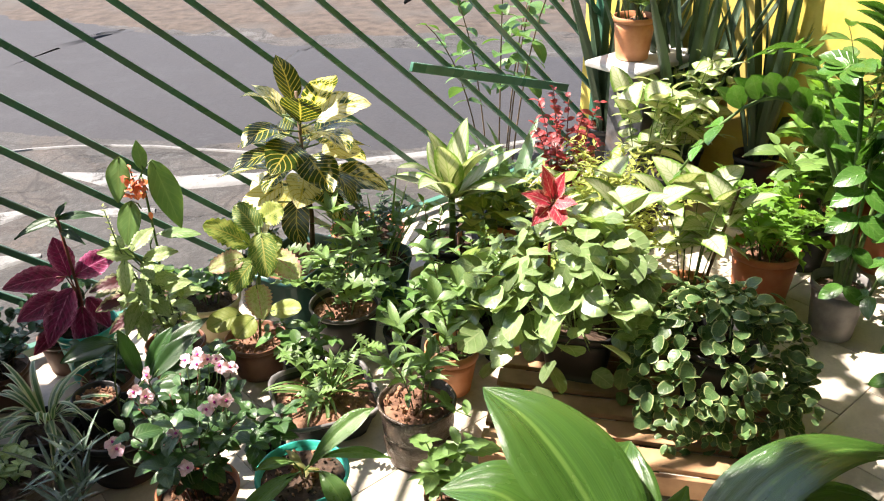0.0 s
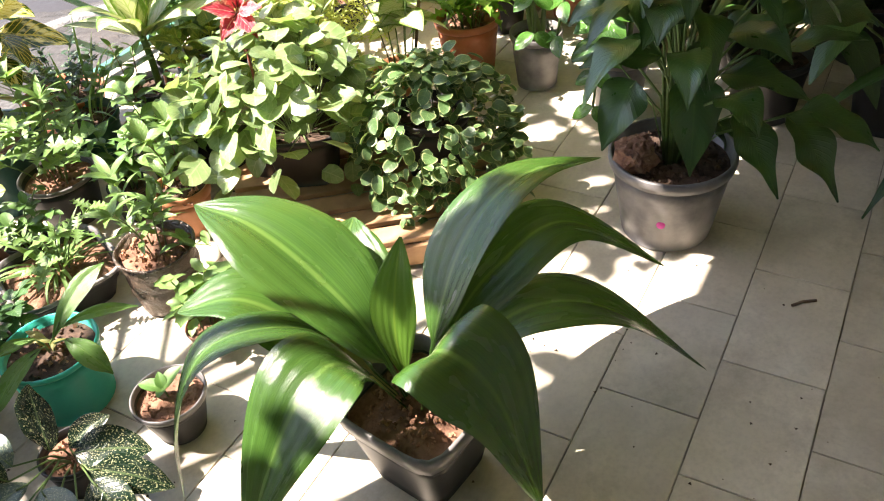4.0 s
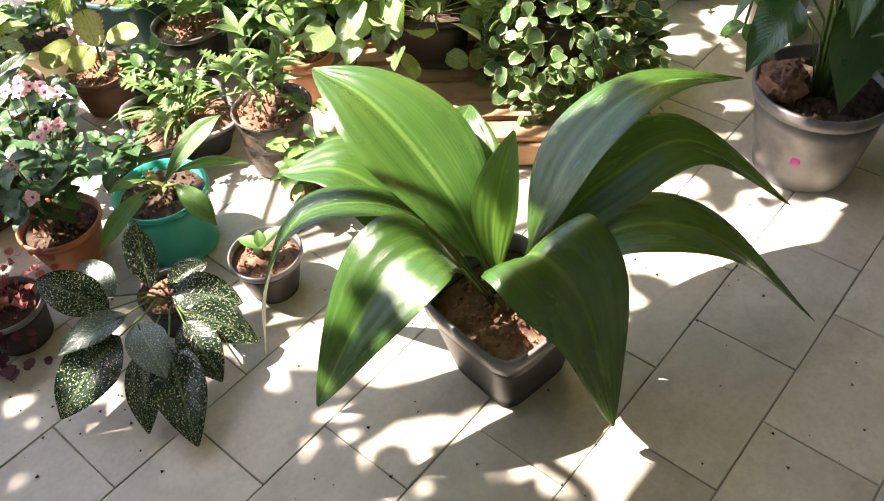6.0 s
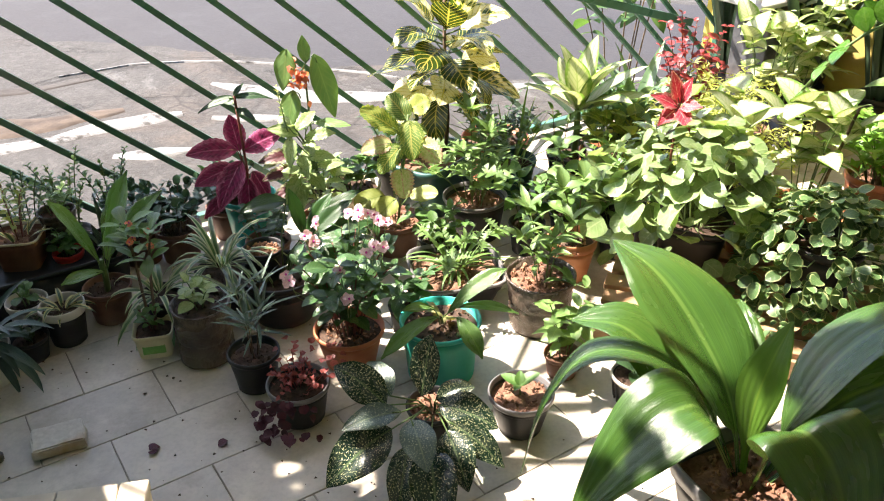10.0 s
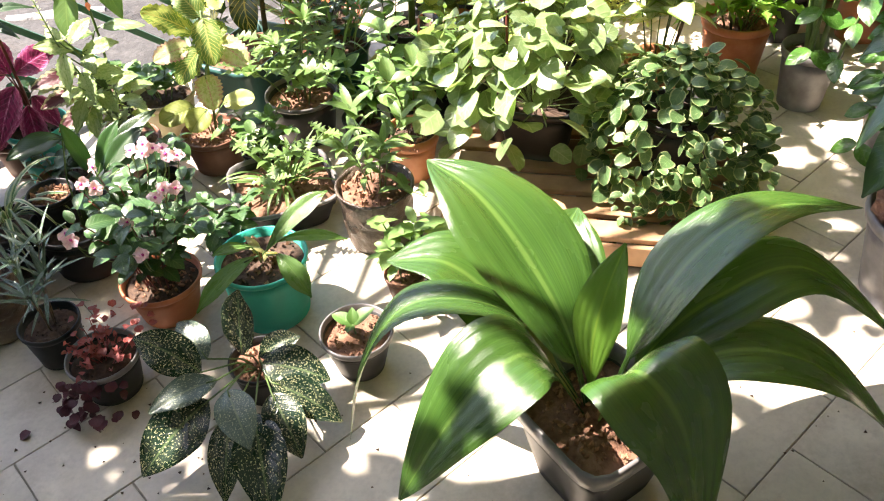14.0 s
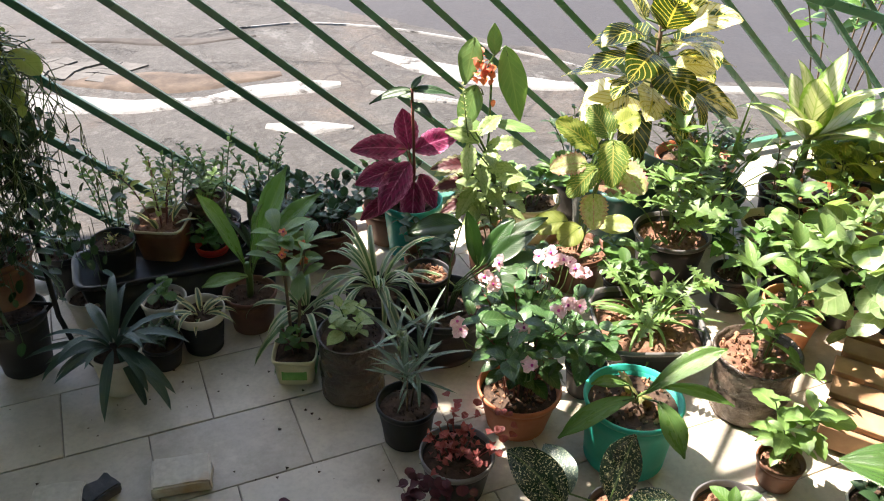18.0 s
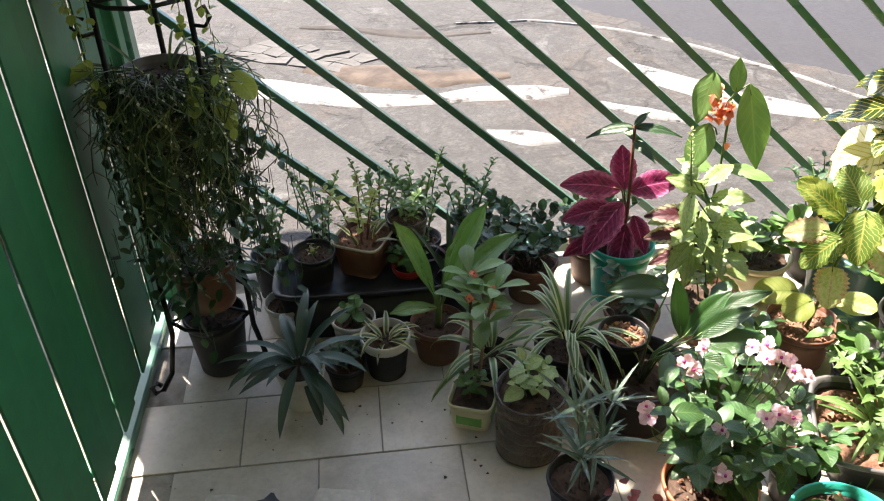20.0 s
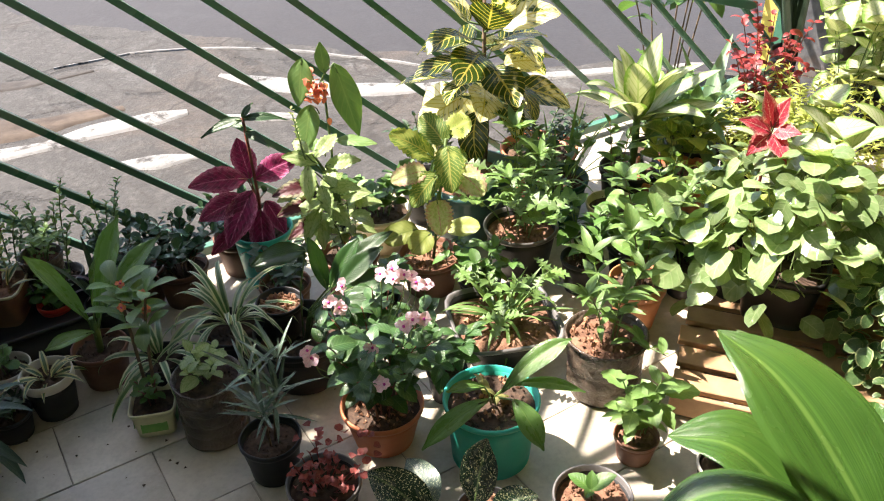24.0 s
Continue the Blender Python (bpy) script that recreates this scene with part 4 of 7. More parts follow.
part("top_rail", bm_mesh("top_rail", box(4.2, 0.05, 0.04, 0.003), M["gate_paint"]), gate, Matrix.Translation((2.06, 0.0, GATE_Z - 0.02)))
part("gate_post", bm_mesh("gate_post", box(0.05, 0.05, GATE_Z + 0.05, 0.003), M["gate_paint"]), gate, Matrix.Translation((-0.03, 0.0, 0.0)))

# foliage added out of view to shade the porch: u from, to, n from, to, limbs, leaves on each, looseness
CROWN = ((-1.05, -0.7, -0.35, 0.05, 6, 66, 0.12), (-1.70, -0.8, -0.1, 1.6, 16, 92, 0.17), (-0.82, -0.3, -0.62, -0.36, 5, 22, 0.09), (-0.75, -0.55, 0.85, 1.2, 3, 50, 0.11), (0.98, 1.12, -0.4, -0.15, 4, 22, 0.08), (0.5, 0.85, -0.62, -0.45, 4, 22, 0.08), (0.08, 0.34, -0.78, -0.68, 4, 24, 0.05))


# ---- things: the broad-leaved plant in front ----
def potted(name, x, y, r, h, pot, label, soil="soil", turn=0.0, z=0.0, group="potted plants", **kw):
    ob = thing(name, (x, y, z), label, "potted plant", group, turn)
    seed = int(abs(x * 1000) + abs(y * 977)) % 1000
    top = pot_parts(ob, r, h, M[pot], M[soil], seed=seed, **{k: (M[v] if k == "rim_mat" else v) for k, v in kw.items()})
    crumbs(ob, r * 0.78, top + 0.002, M[soil], 40, max(0.004, r * 0.06), seed, "crumbled_soil")
    return ob, top, seed


big, bz, _ = potted("broad_leaf_plant", 0.365, 0.945, 0.125, 0.215, "black_pot", "large glossy broad-leaved plant in a square black pot on the tiles", "red_soil", 32, square=0.5, base=0.68, lip=0.17, fill=0.84, rim_mat="grey_pot")
crumbs(big, 0.1, bz + 0.003, M["chips"], 170, 0.007, 3)
big_in = big.matrix_basis.inverted()
BIGC = Vector((0.365, 0.96, 0.15))


def big_leaf(width, mat, roll, *pts):
    """One blade of the large plant, through points of the porch."""
    d = Vector((pts[0][0] - BIGC.x, pts[0][1] - BIGC.y, 0)).normalized()
    line = [big_in @ (BIGC + d * 0.015)] + [big_in @ Vector(p) for p in pts]
    return part("leaf", spline_leaf(line, width, M[mat], seed=int(width * 999), roll=roll), big, None, {"l_big": "", "l_young": "pale young leaf", "l_dry": "fading yellow leaf"}[mat])


big_leaf(0.225, "l_big", -4, (0.307, 1.0, 0.347), (0.243, 1.1, 0.44), (0.165, 1.2, 0.504), (0.081, 1.28, 0.527))
big_leaf(0.205, "l_big", -4, (0.268, 1.02, 0.288), (0.185, 1.08, 0.363), (0.101, 1.12, 0.417), (0.0, 1.13, 0.418))
big_leaf(0.10, "l_big", -10, (0.264, 1.0, 0.337), (0.157, 1.0, 0.432), (0.033, 0.99, 0.44), (-0.045, 0.96, 0.33), (-0.085, 0.93, 0.17))
big_leaf(0.165, "l_big", 15, (0.252, 0.92, 0.368), (0.186, 0.88, 0.412), (0.1, 0.83, 0.345), (0.007, 0.78, 0.205))
big_leaf(0.215, "l_big", 0, (0.371, 0.88, 0.36), (0.401, 0.83, 0.42), (0.459, 0.78, 0.331), (0.505, 0.72, 0.079))
big_leaf(0.16, "l_big", 3, (0.466, 0.95, 0.273), (0.598, 0.95, 0.334), (0.753, 0.93, 0.278), (0.964, 0.89, 0.045))
big_leaf(0.15, "l_big", -14, (0.464, 1.0, 0.302), (0.579, 1.05, 0.364), (0.739, 1.08, 0.389), (0.978, 1.09, 0.169))
big_leaf(0.15, "l_big", 10, (0.445, 1.02, 0.325), (0.54, 1.09, 0.43), (0.68, 1.15, 0.475), (0.875, 1.2, 0.42))
big_leaf(0.085, "l_young", 0, (0.348, 0.98, 0.33), (0.365, 1.0, 0.43), (0.397, 1.03, 0.517))
big_leaf(0.11, "l_big", 0, (0.35, 1.10, 0.33), (0.337, 1.2, 0.40), (0.36, 1.26, 0.41))
big_leaf(0.08, "l_dry", 0, (0.24, 1.02, 0.32), (0.14, 1.05, 0.32), (0.07, 1.11, 0.06))
big_leaf(0.055, "l_young", 0, (0.474, 1.02, 0.252), (0.574, 1.06, 0.268), (0.66, 1.09, 0.256))

# ---- speckled plant ----
ag, az_, _ = potted("speckled_plant", -0.30, 1.20, 0.066, 0.10, "black_pot", "dark green cream-speckled plant in a small black pot", "red_soil")
crumbs(ag, 0.05, az_, M["chips"], 60, 0.006, 4)
blades(ag, az_, (
    ((-0.025, -0.022, 0.14), (-0.003, 0.002, 0.30), 0.079), ((-0.102, -0.064, 0.14), (-0.228, -0.026, 0.21), 0.088),
    ((-0.077, -0.13, 0.13), (-0.202, -0.243, 0.05), 0.114), ((-0.035, -0.16, 0.11), (-0.038, -0.296, 0.03), 0.07),
    ((0.012, -0.15, 0.11), (0.057, -0.343, 0.03), 0.103), ((0.046, -0.12, 0.13), (0.106, -0.227, 0.06), 0.082),
    ((0.044, -0.10, 0.14), (0.177, -0.137, 0.05), 0.075), ((0.02, -0.05, 0.14), (0.157, -0.078, 0.11), 0.09),
    ((0.008, -0.02, 0.13), (0.096, 0.0, 0.16), 0.06)), M["l_agl"], arch=0.16, tilt=28, fold=0.25, nv=16)
blades(ag, az_, (((-0.06, -0.10, 0.155), (-0.18, -0.17, 0.15), 0.062), ((-0.03, -0.14, 0.17), (0.022, -0.25, 0.13), 0.078), ((-0.10, -0.02, 0.13), (-0.17, 0.06, 0.16), 0.07)), M["l_agl2"], arch=0.16, tilt=20, fold=0.25)

# ---- front row ----
ob, z, sd = potted("seedling_pot", -0.097, 1.254, 0.079, 0.115, "black_pot", "small seedling in a black plastic pot with red soil", "red_soil", base=0.66, rim_mat="grey_pot")
crumbs(ob, 0.06, z, M["red_soil"], 60, 0.006, 6, "crumbled_soil")
for i, (a, e, s) in enumerate(((150, 25, 1.0), (20, 45, 1.1), (90, 60, 0.7), (250, 30, 0.6))):
    part("leaf", leaf_mesh(M["l_green"], w_oval, 0.055, 0.034, bend=30, nv=7), ob, aim((-0.005, 0.0, z + 0.03), a, e, 0, s))
part("stem", tube([(0, 0, z - 0.01), (-0.003, 0.0, z + 0.015), (-0.005, 0.0, z + 0.032)], 0.0022, M["stem"]), ob)

ob, z, sd = potted("lily_in_teal_pot", -0.317, 1.449, 0.105, 0.17, "teal", "young broad-leaved lily in a teal plastic pot", "soil", base=0.84, lip=0.07, fill=0.9)
crumbs(ob, 0.085, z, M["chips"], 50, 0.008, 8)
blades(ob, z, (((0.023, -0.015, 0.20), (0.164, 0.07, 0.29), 0.048), ((0.037, 0.009, 0.20), (0.20, 0.016, 0.19), 0.029), ((0.049, -0.04, 0.205), (0.119, -0.105, 0.13), 0.052), ((-0.002, -0.052, 0.21), (-0.134, -0.124, 0.12), 0.043), ((-0.015, -0.004, 0.20), (-0.09, -0.05, 0.22), 0.027)), M["l_lily"], w_broad, 0.2, 30, 0.3)
for i in range(3):
    part("dry_leaf", leaf_mesh(M["l_dry"], w_lance, 0.07, 0.03, bend=100, curl=0.5), ob, aim((-0.01 + 0.02 * i, 0.02, z), 100 + i * 60, 70, 40))

ob, z, sd = potted("oxalis_pot", -0.64, 1.231, 0.077, 0.108, "black_pot", "red and wine coloured trailing plant in a dusty black pot", "soil", rim_mat="grey_pot")
ms, mw = Mass(), Mass()
rng = random.Random(11)
for i in range(84):
    w, d = rng.uniform(0, 6.28), rng.uniform(0.01, 0.075)
    p = (d * math.cos(w), d * math.sin(w), z + 0.015 + rng.uniform(0, 0.05))
    ms.add(leaf(w_heart, 0.014, 0.015, bend=40, fold=0.7, nv=4, nu=2), aim(p, rng.uniform(0, 360), rng.uniform(-10, 50), 0, rng.uniform(0.6, 1.2)))
    if i % 3 == 0:
        ms.stalk((p[0] * 0.4, p[1] * 0.4, z - 0.004), p)
for i in range(48):
    w = radians(rng.gauss(250, 26))
    t = rng.random()
    p = ((0.07 + 0.055 * t) * math.cos(w), (0.07 + 0.055 * t) * math.sin(w), 0.10 - 0.085 * t + rng.uniform(0, 0.02))
    mw.add(leaf(w_round, 0.024, 0.026, bend=30, fold=0.4, nv=4, nu=2), aim(p, math.degrees(w) + rng.uniform(-60, 60), rng.uniform(-60, 10), 0, rng.uniform(0.6, 1.2)))
for i in range(18):
    w = radians(rng.choice((15, 40, 120, 100)) + rng.gauss(0, 14))
    p = ((0.1 + rng.uniform(-0.02, 0.03)) * math.cos(w), (0.1 + rng.uniform(-0.02, 0.03)) * math.sin(w), z + rng.uniform(0.02, 0.07))
    ms.add(leaf(w_round, 0.017, 0.02, bend=20, fold=0.4, nv=4, nu=2), aim(p, rng.uniform(0, 360), rng.uniform(-10, 50), 0, 1.0))
ms.done("foliage", M["l_pinkred"], ob, "coral red leaves")
mw.done("trailing_foliage", M["l_wine"], ob, "wine red hanging leaves")

ob, z, sd = potted("impatiens_pot", -0.566, 1.464, 0.094, 0.112, "terracotta", "pink flowering balsam in a terracotta coloured pot", "soil", base=0.72)
crumbs(ob, 0.075, z, M["chips"], 70, 0.007, 9)
bush(ob, z, 16, 0.26, 0.15, 0.062, 0.036, M["l_imp"], 6, w_oval, 21, M["red_stem"], el=(-25, 30), bend=40, scale=(0.6, 1.15))


def bloom(parent, at, s, seed, mat=None):
    """A flat five-petalled flower with its own petals."""
    rng = random.Random(seed)
    hub = part("flower", tube([at, Vector(at) + Vector((0, 0, 0.006))], 0.0022, M["l_yellow"], "flower", 5), parent)
    face = Matrix.Translation(Vector(at) + Vector((0, 0, 0.005))) @ pose(0, 0, 0, rng.uniform(25, 60), 0, rng.uniform(-40, 40))
    part("eye", tube([Vector(at) + Vector((0, 0, 0.004)), Vector(at) + Vector((0, -0.003, 0.009))], 0.0042 * s, M["sticker"], "eye", 6), hub, None, "deep pink centre")
    for k in range(5):
        part("petal", leaf_mesh(mat or M["pink"], w_obov, 0.027, 0.025, bend=35, fold=0.25, nv=6, nu=4, wave=0.12, seed=k % 3), hub, face @ aim((0, 0, 0), k * 72 + rng.uniform(-18, 18), rng.uniform(-5, 45), rng.uniform(-20, 20), s * rng.uniform(0.65, 1.2)))


for i, (dx, dy, dz) in enumerate(((-0.11, -0.06, 0.26), (-0.12, -0.05, 0.27), (0.03, -0.1, 0.245), (0.04, -0.11, 0.255), (0.01, -0.06, 0.30), (-0.09, 0.02, 0.34), (-0.075, 0.035, 0.315), (0.03, 0.06, 0.38), (0.05, 0.07, 0.385), (0.0, 0.08, 0.375), (0.075, 0.06, 0.375), (0.08, -0.02, 0.345), (0.10, -0.01, 0.34), (0.06, 0.09, 0.37), (0.02, 0.1, 0.375), (-0.07, 0.05, 0.36), (0.09, 0.075, 0.36), (0.0, -0.07, 0.285), (0.065, -0.03, 0.335))):
    bloom(ob, (dx * 1.1, dy * 1.1 - 0.012, dz + 0.032), 0.72, i)
    part("stalk", tube([(dx * 0.6, dy * 0.6, dz - 0.07), (dx, dy - 0.005, dz - 0.02), (dx * 1.1, dy * 1.1 - 0.012, dz + 0.032)], 0.0012, M["stem"], "stalk", 5), ob)

ob, z, sd = potted("narrow_leaf_plant", -0.787, 1.335, 0.067, 0.11, "black_pot", "narrow grey-green leaved plant in a black plastic bag pot", "soil", wob=0.02, rim_mat="black_pot")
bush(ob, z, 4, 0.17, 0.07, 0.105, 0.010, M["l_narrow"], 5, w_strap, 26, M["bark"], el=(-15, 45), bend=14, fold=0.3, nv=5, nu=2, scale=(0.6, 1.1), start=0.35, top=6)

ob, z, sd = potted("bottle_planter", -0.964, 1.442, 0.078, 0.172, "wrinkle", "pale variegated seedling in a cut ribbed plastic bottle", "soil", base=0.95, lip=0.03, ribs=5, wob=0.03, fill=0.92)
bush(ob, z, 4, 0.06, 0.06, 0.05, 0.032, M["l_netcream"], 3, w_oval, 3, el=(0, 30), joined=False)

ob, z, sd = potted("tub_planter", -1.113, 1.443, 0.053, 0.08, "tub", "thorny plant with orange flowers in a printed pale yellow tub", "soil", turn=20, square=0.55, base=0.82, lip=0.1)
bush(ob, z, 3, 0.07, 0.04, 0.035, 0.022, M["l_green"], 4, w_oval, 8, M["red_stem"])
bush(ob, z, 2, 0.27, 0.06, 0.085, 0.034, M["l_bright"], 6, w_spat, 17, M["bark"], el=(-10, 35), stem_r=0.005, start=0.55, top=4, lean=(0.0, 0.05))
for i in range(5):
    bloom(ob, (0.03 * math.cos(i * 2.1), 0.05 + 0.03 * math.sin(i * 2.1), z + 0.23 + 0.015 * i), 0.45, i, M["orange_petal"])
for k in range(4):
    a = 90 * k
    part("print", bm_mesh("print", box(0.06, 0.0012, 0.034, 0.0005, True), M["tub_red" if k == 2 else "tub_green"]), ob, pose(0, 0, 0, 0, 0, a) @ pose(0, -0.0478, 0.04, -6.0))

# ---- left corner ----
ob, z, sd = potted("grey_rosette_plant", -1.483, 1.264, 0.058, 0.114, "white_pot", "grey-green strap-leaved plant in a dusty white pot", "soil")
rosette(ob, z + 0.03, 28, 0.19, 0.027, M["l_grey"], w_oval, (-15, 75), (50, 110), 4, 0.35, 0.012, scale=(0.75, 1.1))
ob, z, sd = potted("small_dark_plant", -1.436, 1.369, 0.051, 0.072, "black_pot", "small dark plant in a black plastic pot", "soil")
bush(ob, z, 7, 0.05, 0.05, 0.035, 0.016, M["l_dark"], 3, w_lance, 5)
ob, z, sd = potted("cream_striped_plant", -1.38, 1.459, 0.061, 0.122, "black_pot", "cream-striped rosette plant in a dark pot with a white rim", "soil", rim_mat="white_pot", lip=0.2)
rosette(ob, z, 13, 0.11, 0.02, M["l_cream"], w_lance, (15, 65), (40, 100), 6, 0.35, 0.01)
ob, z, sd = potted("small_leaf_pot", -1.49, 1.47, 0.056, 0.12, "white_pot", "few round leaves in a dusty white pot", "soil")
bush(ob, z, 3, 0.06, 0.03, 0.035, 0.03, M["l_green"], 2, w_round, 9)
ob, z, sd = potted("bare_soil_pot", -1.70, 1.445, 0.057, 0.095, "white_pot", "cream pot of dark soil with a plant tag", "soil")
part("tag", bm_mesh("tag", box(0.014, 0.0015, 0.05, 0.0005), M["white_pot"]), ob, pose(0.02, 0.02, z - 0.005, 20, 30, 40))
ob, z, sd = potted("upright_leaf_plant", -1.308, 1.58, 0.068, 0.112, "brown_pot", "upright broad-leaved plant in a brown plastic pot", "soil")
blades(ob, z, (((0.02, 0.0, 0.20), (0.077, 0.109, 0.43), 0.07), ((0.0, -0.011, 0.20), (-0.075, -0.057, 0.41), 0.06), ((0.02, 0.02, 0.20), (0.151, 0.14, 0.356), 0.062), ((0.01, -0.018, 0.17), (-0.07, -0.1, 0.17), 0.04), ((0.02, 0.03, 0.21), (0.089, 0.143, 0.244), 0.055), ((0.02, -0.004, 0.24), (0.059, 0.007, 0.375), 0.045)), M["l_lily"], w_broad, 0.1, 25, 0.45)
part("stem", tube([(0, 0, z - 0.01), (0.004, 0, z + 0.05), (0, 0, z + 0.1)], 0.009, M["stem"]), ob)

# trough with pots in it
tr = thing("trough_planter", F(-0.165, -0.22), "long black plastic trough holding small pots", "planter", turn=40)
v, f = lathe([(0.19, 0), (0.2, 0.005), (0.225, 0.139), (0.215, 0.135), (0.212, 0.125), (0.05, 0.122)], 44, 0.6)
part("body", mesh_from("body", [(x, y * 0.42, q) for x, y, q in v], f, None, True, M["black_pot"]), tr)
v, f = lathe([(0.224, 0.136), (0.235, 0.142), (0.236, 0.152), (0.222, 0.152), (0.2155, 0.137)], 44, 0.6)
part("rim", mesh_from("rim", [(x, y * 0.42, q) for x, y, q in v], f[:-2], None, True, M["black_pot"]), tr)
ob, z, sd = potted("black_soil_pot", -1.669, 1.536, 0.058, 0.095, "black_pot", "black pot of dark soil with a dry sprig, in the trough", "soil", z=0.118)
bush(ob, z, 3, 0.03, 0.03, 0.02, 0.008, M["l_dry"], 2, w_lance, 3)
ob, z, sd = potted("succulent_square_pot", -1.60, 1.655, 0.07, 0.105, "brown_pot", "small-leaved succulent in a brown square pot", "red_soil", turn=15, z=0.118, square=0.5, rim_mat="beige_pot", lip=0.06)
bush(ob, z, 5, 0.16, 0.10, 0.03, 0.016, M["l_yellow"], 9, w_oval, 12, M["red_stem"], joined=True)
rosette(ob, z, 7, 0.09, 0.02, M["l_cream"], w_lance, (30, 80), (20, 40), 6, 0.35, 0.03)
ob, z, sd = potted("red_pot_plant", -1.485, 1.70, 0.045, 0.115, "red_pot", "bushy green plant in a bright red pot", "soil", z=0.03)
bush(ob, z, 7, 0.08, 0.06, 0.035, 0.026, M["l_green"], 4, w_round, 14)
ob, z, sd = potted("wicker_pot", -1.53, 1.76, 0.055, 0.13, "wrinkle", "trailing sprigs in a woven straw pot", "red_soil", z=0.12, ribs=6)
bush(ob, z, 6, 0.10, 0.09, 0.03, 0.016, M["l_bright"], 8, w_oval, 33)
sup = thing("upturned_pot", (-1.53, 1.76, 0.0), "upturned black pot used as a support", "pot")
v, f = lathe([(0.07, 0), (0.072, 0.01), (0.058, 0.118), (0.02, 0.1195)], 28)
part("body", mesh_from("body", v, f, None, True, M["black_pot"]), sup)
for i, (u, n, hh, sd) in enumerate(((-0.42, -0.09, 0.30, 1), (-0.28, -0.06, 0.34, 2), (-0.12, -0.05, 0.36, 3), (0.0, -0.06, 0.36, 4), (0.13, -0.06, 0.33, 5))):
    p = F(u, n)
    ob, z, s2 = potted("feathery_succulent", p.x, p.y, 0.055, 0.14, "black_pot", "upright sprays of small fleshy leaves in a black pot", "soil", z=0.0)
    bush(ob, z, 6, hh - 0.1, 0.09, 0.026, 0.014, M["l_bright" if i % 2 else "l_green"], 11, w_oval, 40 + sd, M["stem"], el=(10, 40), scale=(0.7, 1.0))
ob, z, sd = potted("purple_bromeliad", -1.40, 1.79, 0.05, 0.16, "black_pot", "small mauve strap-leaved rosette in a black pot", "soil")
rosette(ob, z, 12, 0.11, 0.016, leaf_mat("mauve_leaf", (0.2, 0.13, 0.16), (0.3, 0.2, 0.24), "parallel", (0.35, 0.25, 0.3), 0.4, 0.15), w_lance, (20, 75), (20, 60), 9, 0.4)
ob, z, sd = potted("dark_upright_leaf", -1.36, 1.72, 0.05, 0.14, "black_pot", "dark upright blades in a black pot", "soil")
rosette(ob, z, 6, 0.26, 0.026, M["l_snake"], w_strap, (55, 88), (5, 25), 9, 0.5)

# spider plants and thorny bush behind the tub
ob, z, sd = potted("spider_plant", -0.985, 1.66, 0.08, 0.14, "black_pot", "spider plant with white-striped arching leaves in a black pot", "soil")
rosette(ob, z + 0.04, 32, 0.21, 0.017, M["l_spider"], w_strap, (15, 80), (80, 130), 14, 0.4, 0.02, joined=True, nu=2)
ob, z, sd = potted("spider_plant", -1.13, 1.545, 0.06, 0.12, "black_pot", "smaller spider plant with white-striped leaves in a black pot", "soil")
rosette(ob, z + 0.02, 16, 0.17, 0.02, M["l_spider"], w_strap, (15, 80), (80, 130), 15, 0.4, 0.02, joined=True, nu=2)

# large black pot with a small pot of bark set in it
ob, z, sd = potted("lily_in_black_pot", -0.81, 1.66, 0.115, 0.15, "black_pot", "dark lily leaves in a wide black pot", "soil", fill=0.72)
blades(ob, z, (((0.03, 0.03, 0.36), (-0.085, -0.03, 0.345), 0.054), ((0.08, 0.004, 0.27), (0.045, 0.016, 0.406), 0.040), ((0.08, 0.034, 0.25), (0.141, 0.104, 0.355), 0.048), ((0.1, 0.023, 0.26), (0.202, 0.094, 0.34), 0.052), ((0.12, 0.008, 0.26), (0.26, 0.079, 0.28), 0.056), ((0.1, -0.019, 0.25), (0.215, -0.029, 0.25), 0.046), ((0.07, -0.021, 0.24), (0.094, -0.1, 0.2), 0.037), ((0.09, 0.08, 0.26), (0.208, 0.181, 0.33), 0.046)), M["l_spath"], w_oval, 0.15, 35, 0.25)
ob, z, sd = potted("bark_filled_pot", -0.862, 1.685, 0.058, 0.10, "black_pot", "small black pot filled with bark chips, set in a wide pot", "red_soil", z=0.11)
crumbs(ob, 0.046, z, M["chips"], 60, 0.008, 2)

# ---- middle ----
ob, z, sd = potted("ribbed_pot_plant", 0.19, 1.40, 0.066, 0.08, "black_pot", "dark small-leaved plant in a ribbed black pot with a pale rim", "soil", ribs=0, rim_mat="white_pot", lip=0.14)
for k in range(24):
    a = k * 15.0
    part("rib", bm_mesh("rib", box(0.004, 0.004, 0.06, 0.0008), M["black_pot"]), ob, pose(0, 0, 0, 0, 0, a) @ pose(0, -0.0535, 0.004, 8.5))
bush(ob, z, 4, 0.06, 0.07, 0.05, 0.03, M["l_dark"], 3, w_oval, 77)
ob, z, sd = potted("mint_pot", 0.003, 1.474, 0.05, 0.07, "brown_pot", "toothed green sprig in a small brown pot", "red_soil")
bush(ob, z, 4, 0.14, 0.08, 0.085, 0.04, M["l_bright"], 4, w_oval, 23, joined=False, teeth=1, nv=9, el=(-15, 30))
ob, z, sd = potted("wrinkled_pot_plant", -0.065, 1.70, 0.099, 0.168, "wrinkle", "leafy sprig in a wrinkled film nursery pot", "red_soil", base=0.86, lip=0.04, ribs=4, wob=0.035, fill=0.9)
crumbs(ob, 0.085, z, M["chips"], 90, 0.008, 12)
bush(ob, z, 4, 0.17, 0.11, 0.085, 0.026, M["l_bright"], 6, w_lance, 31, joined=True, lean=(-0.02, 0.03), top=4)
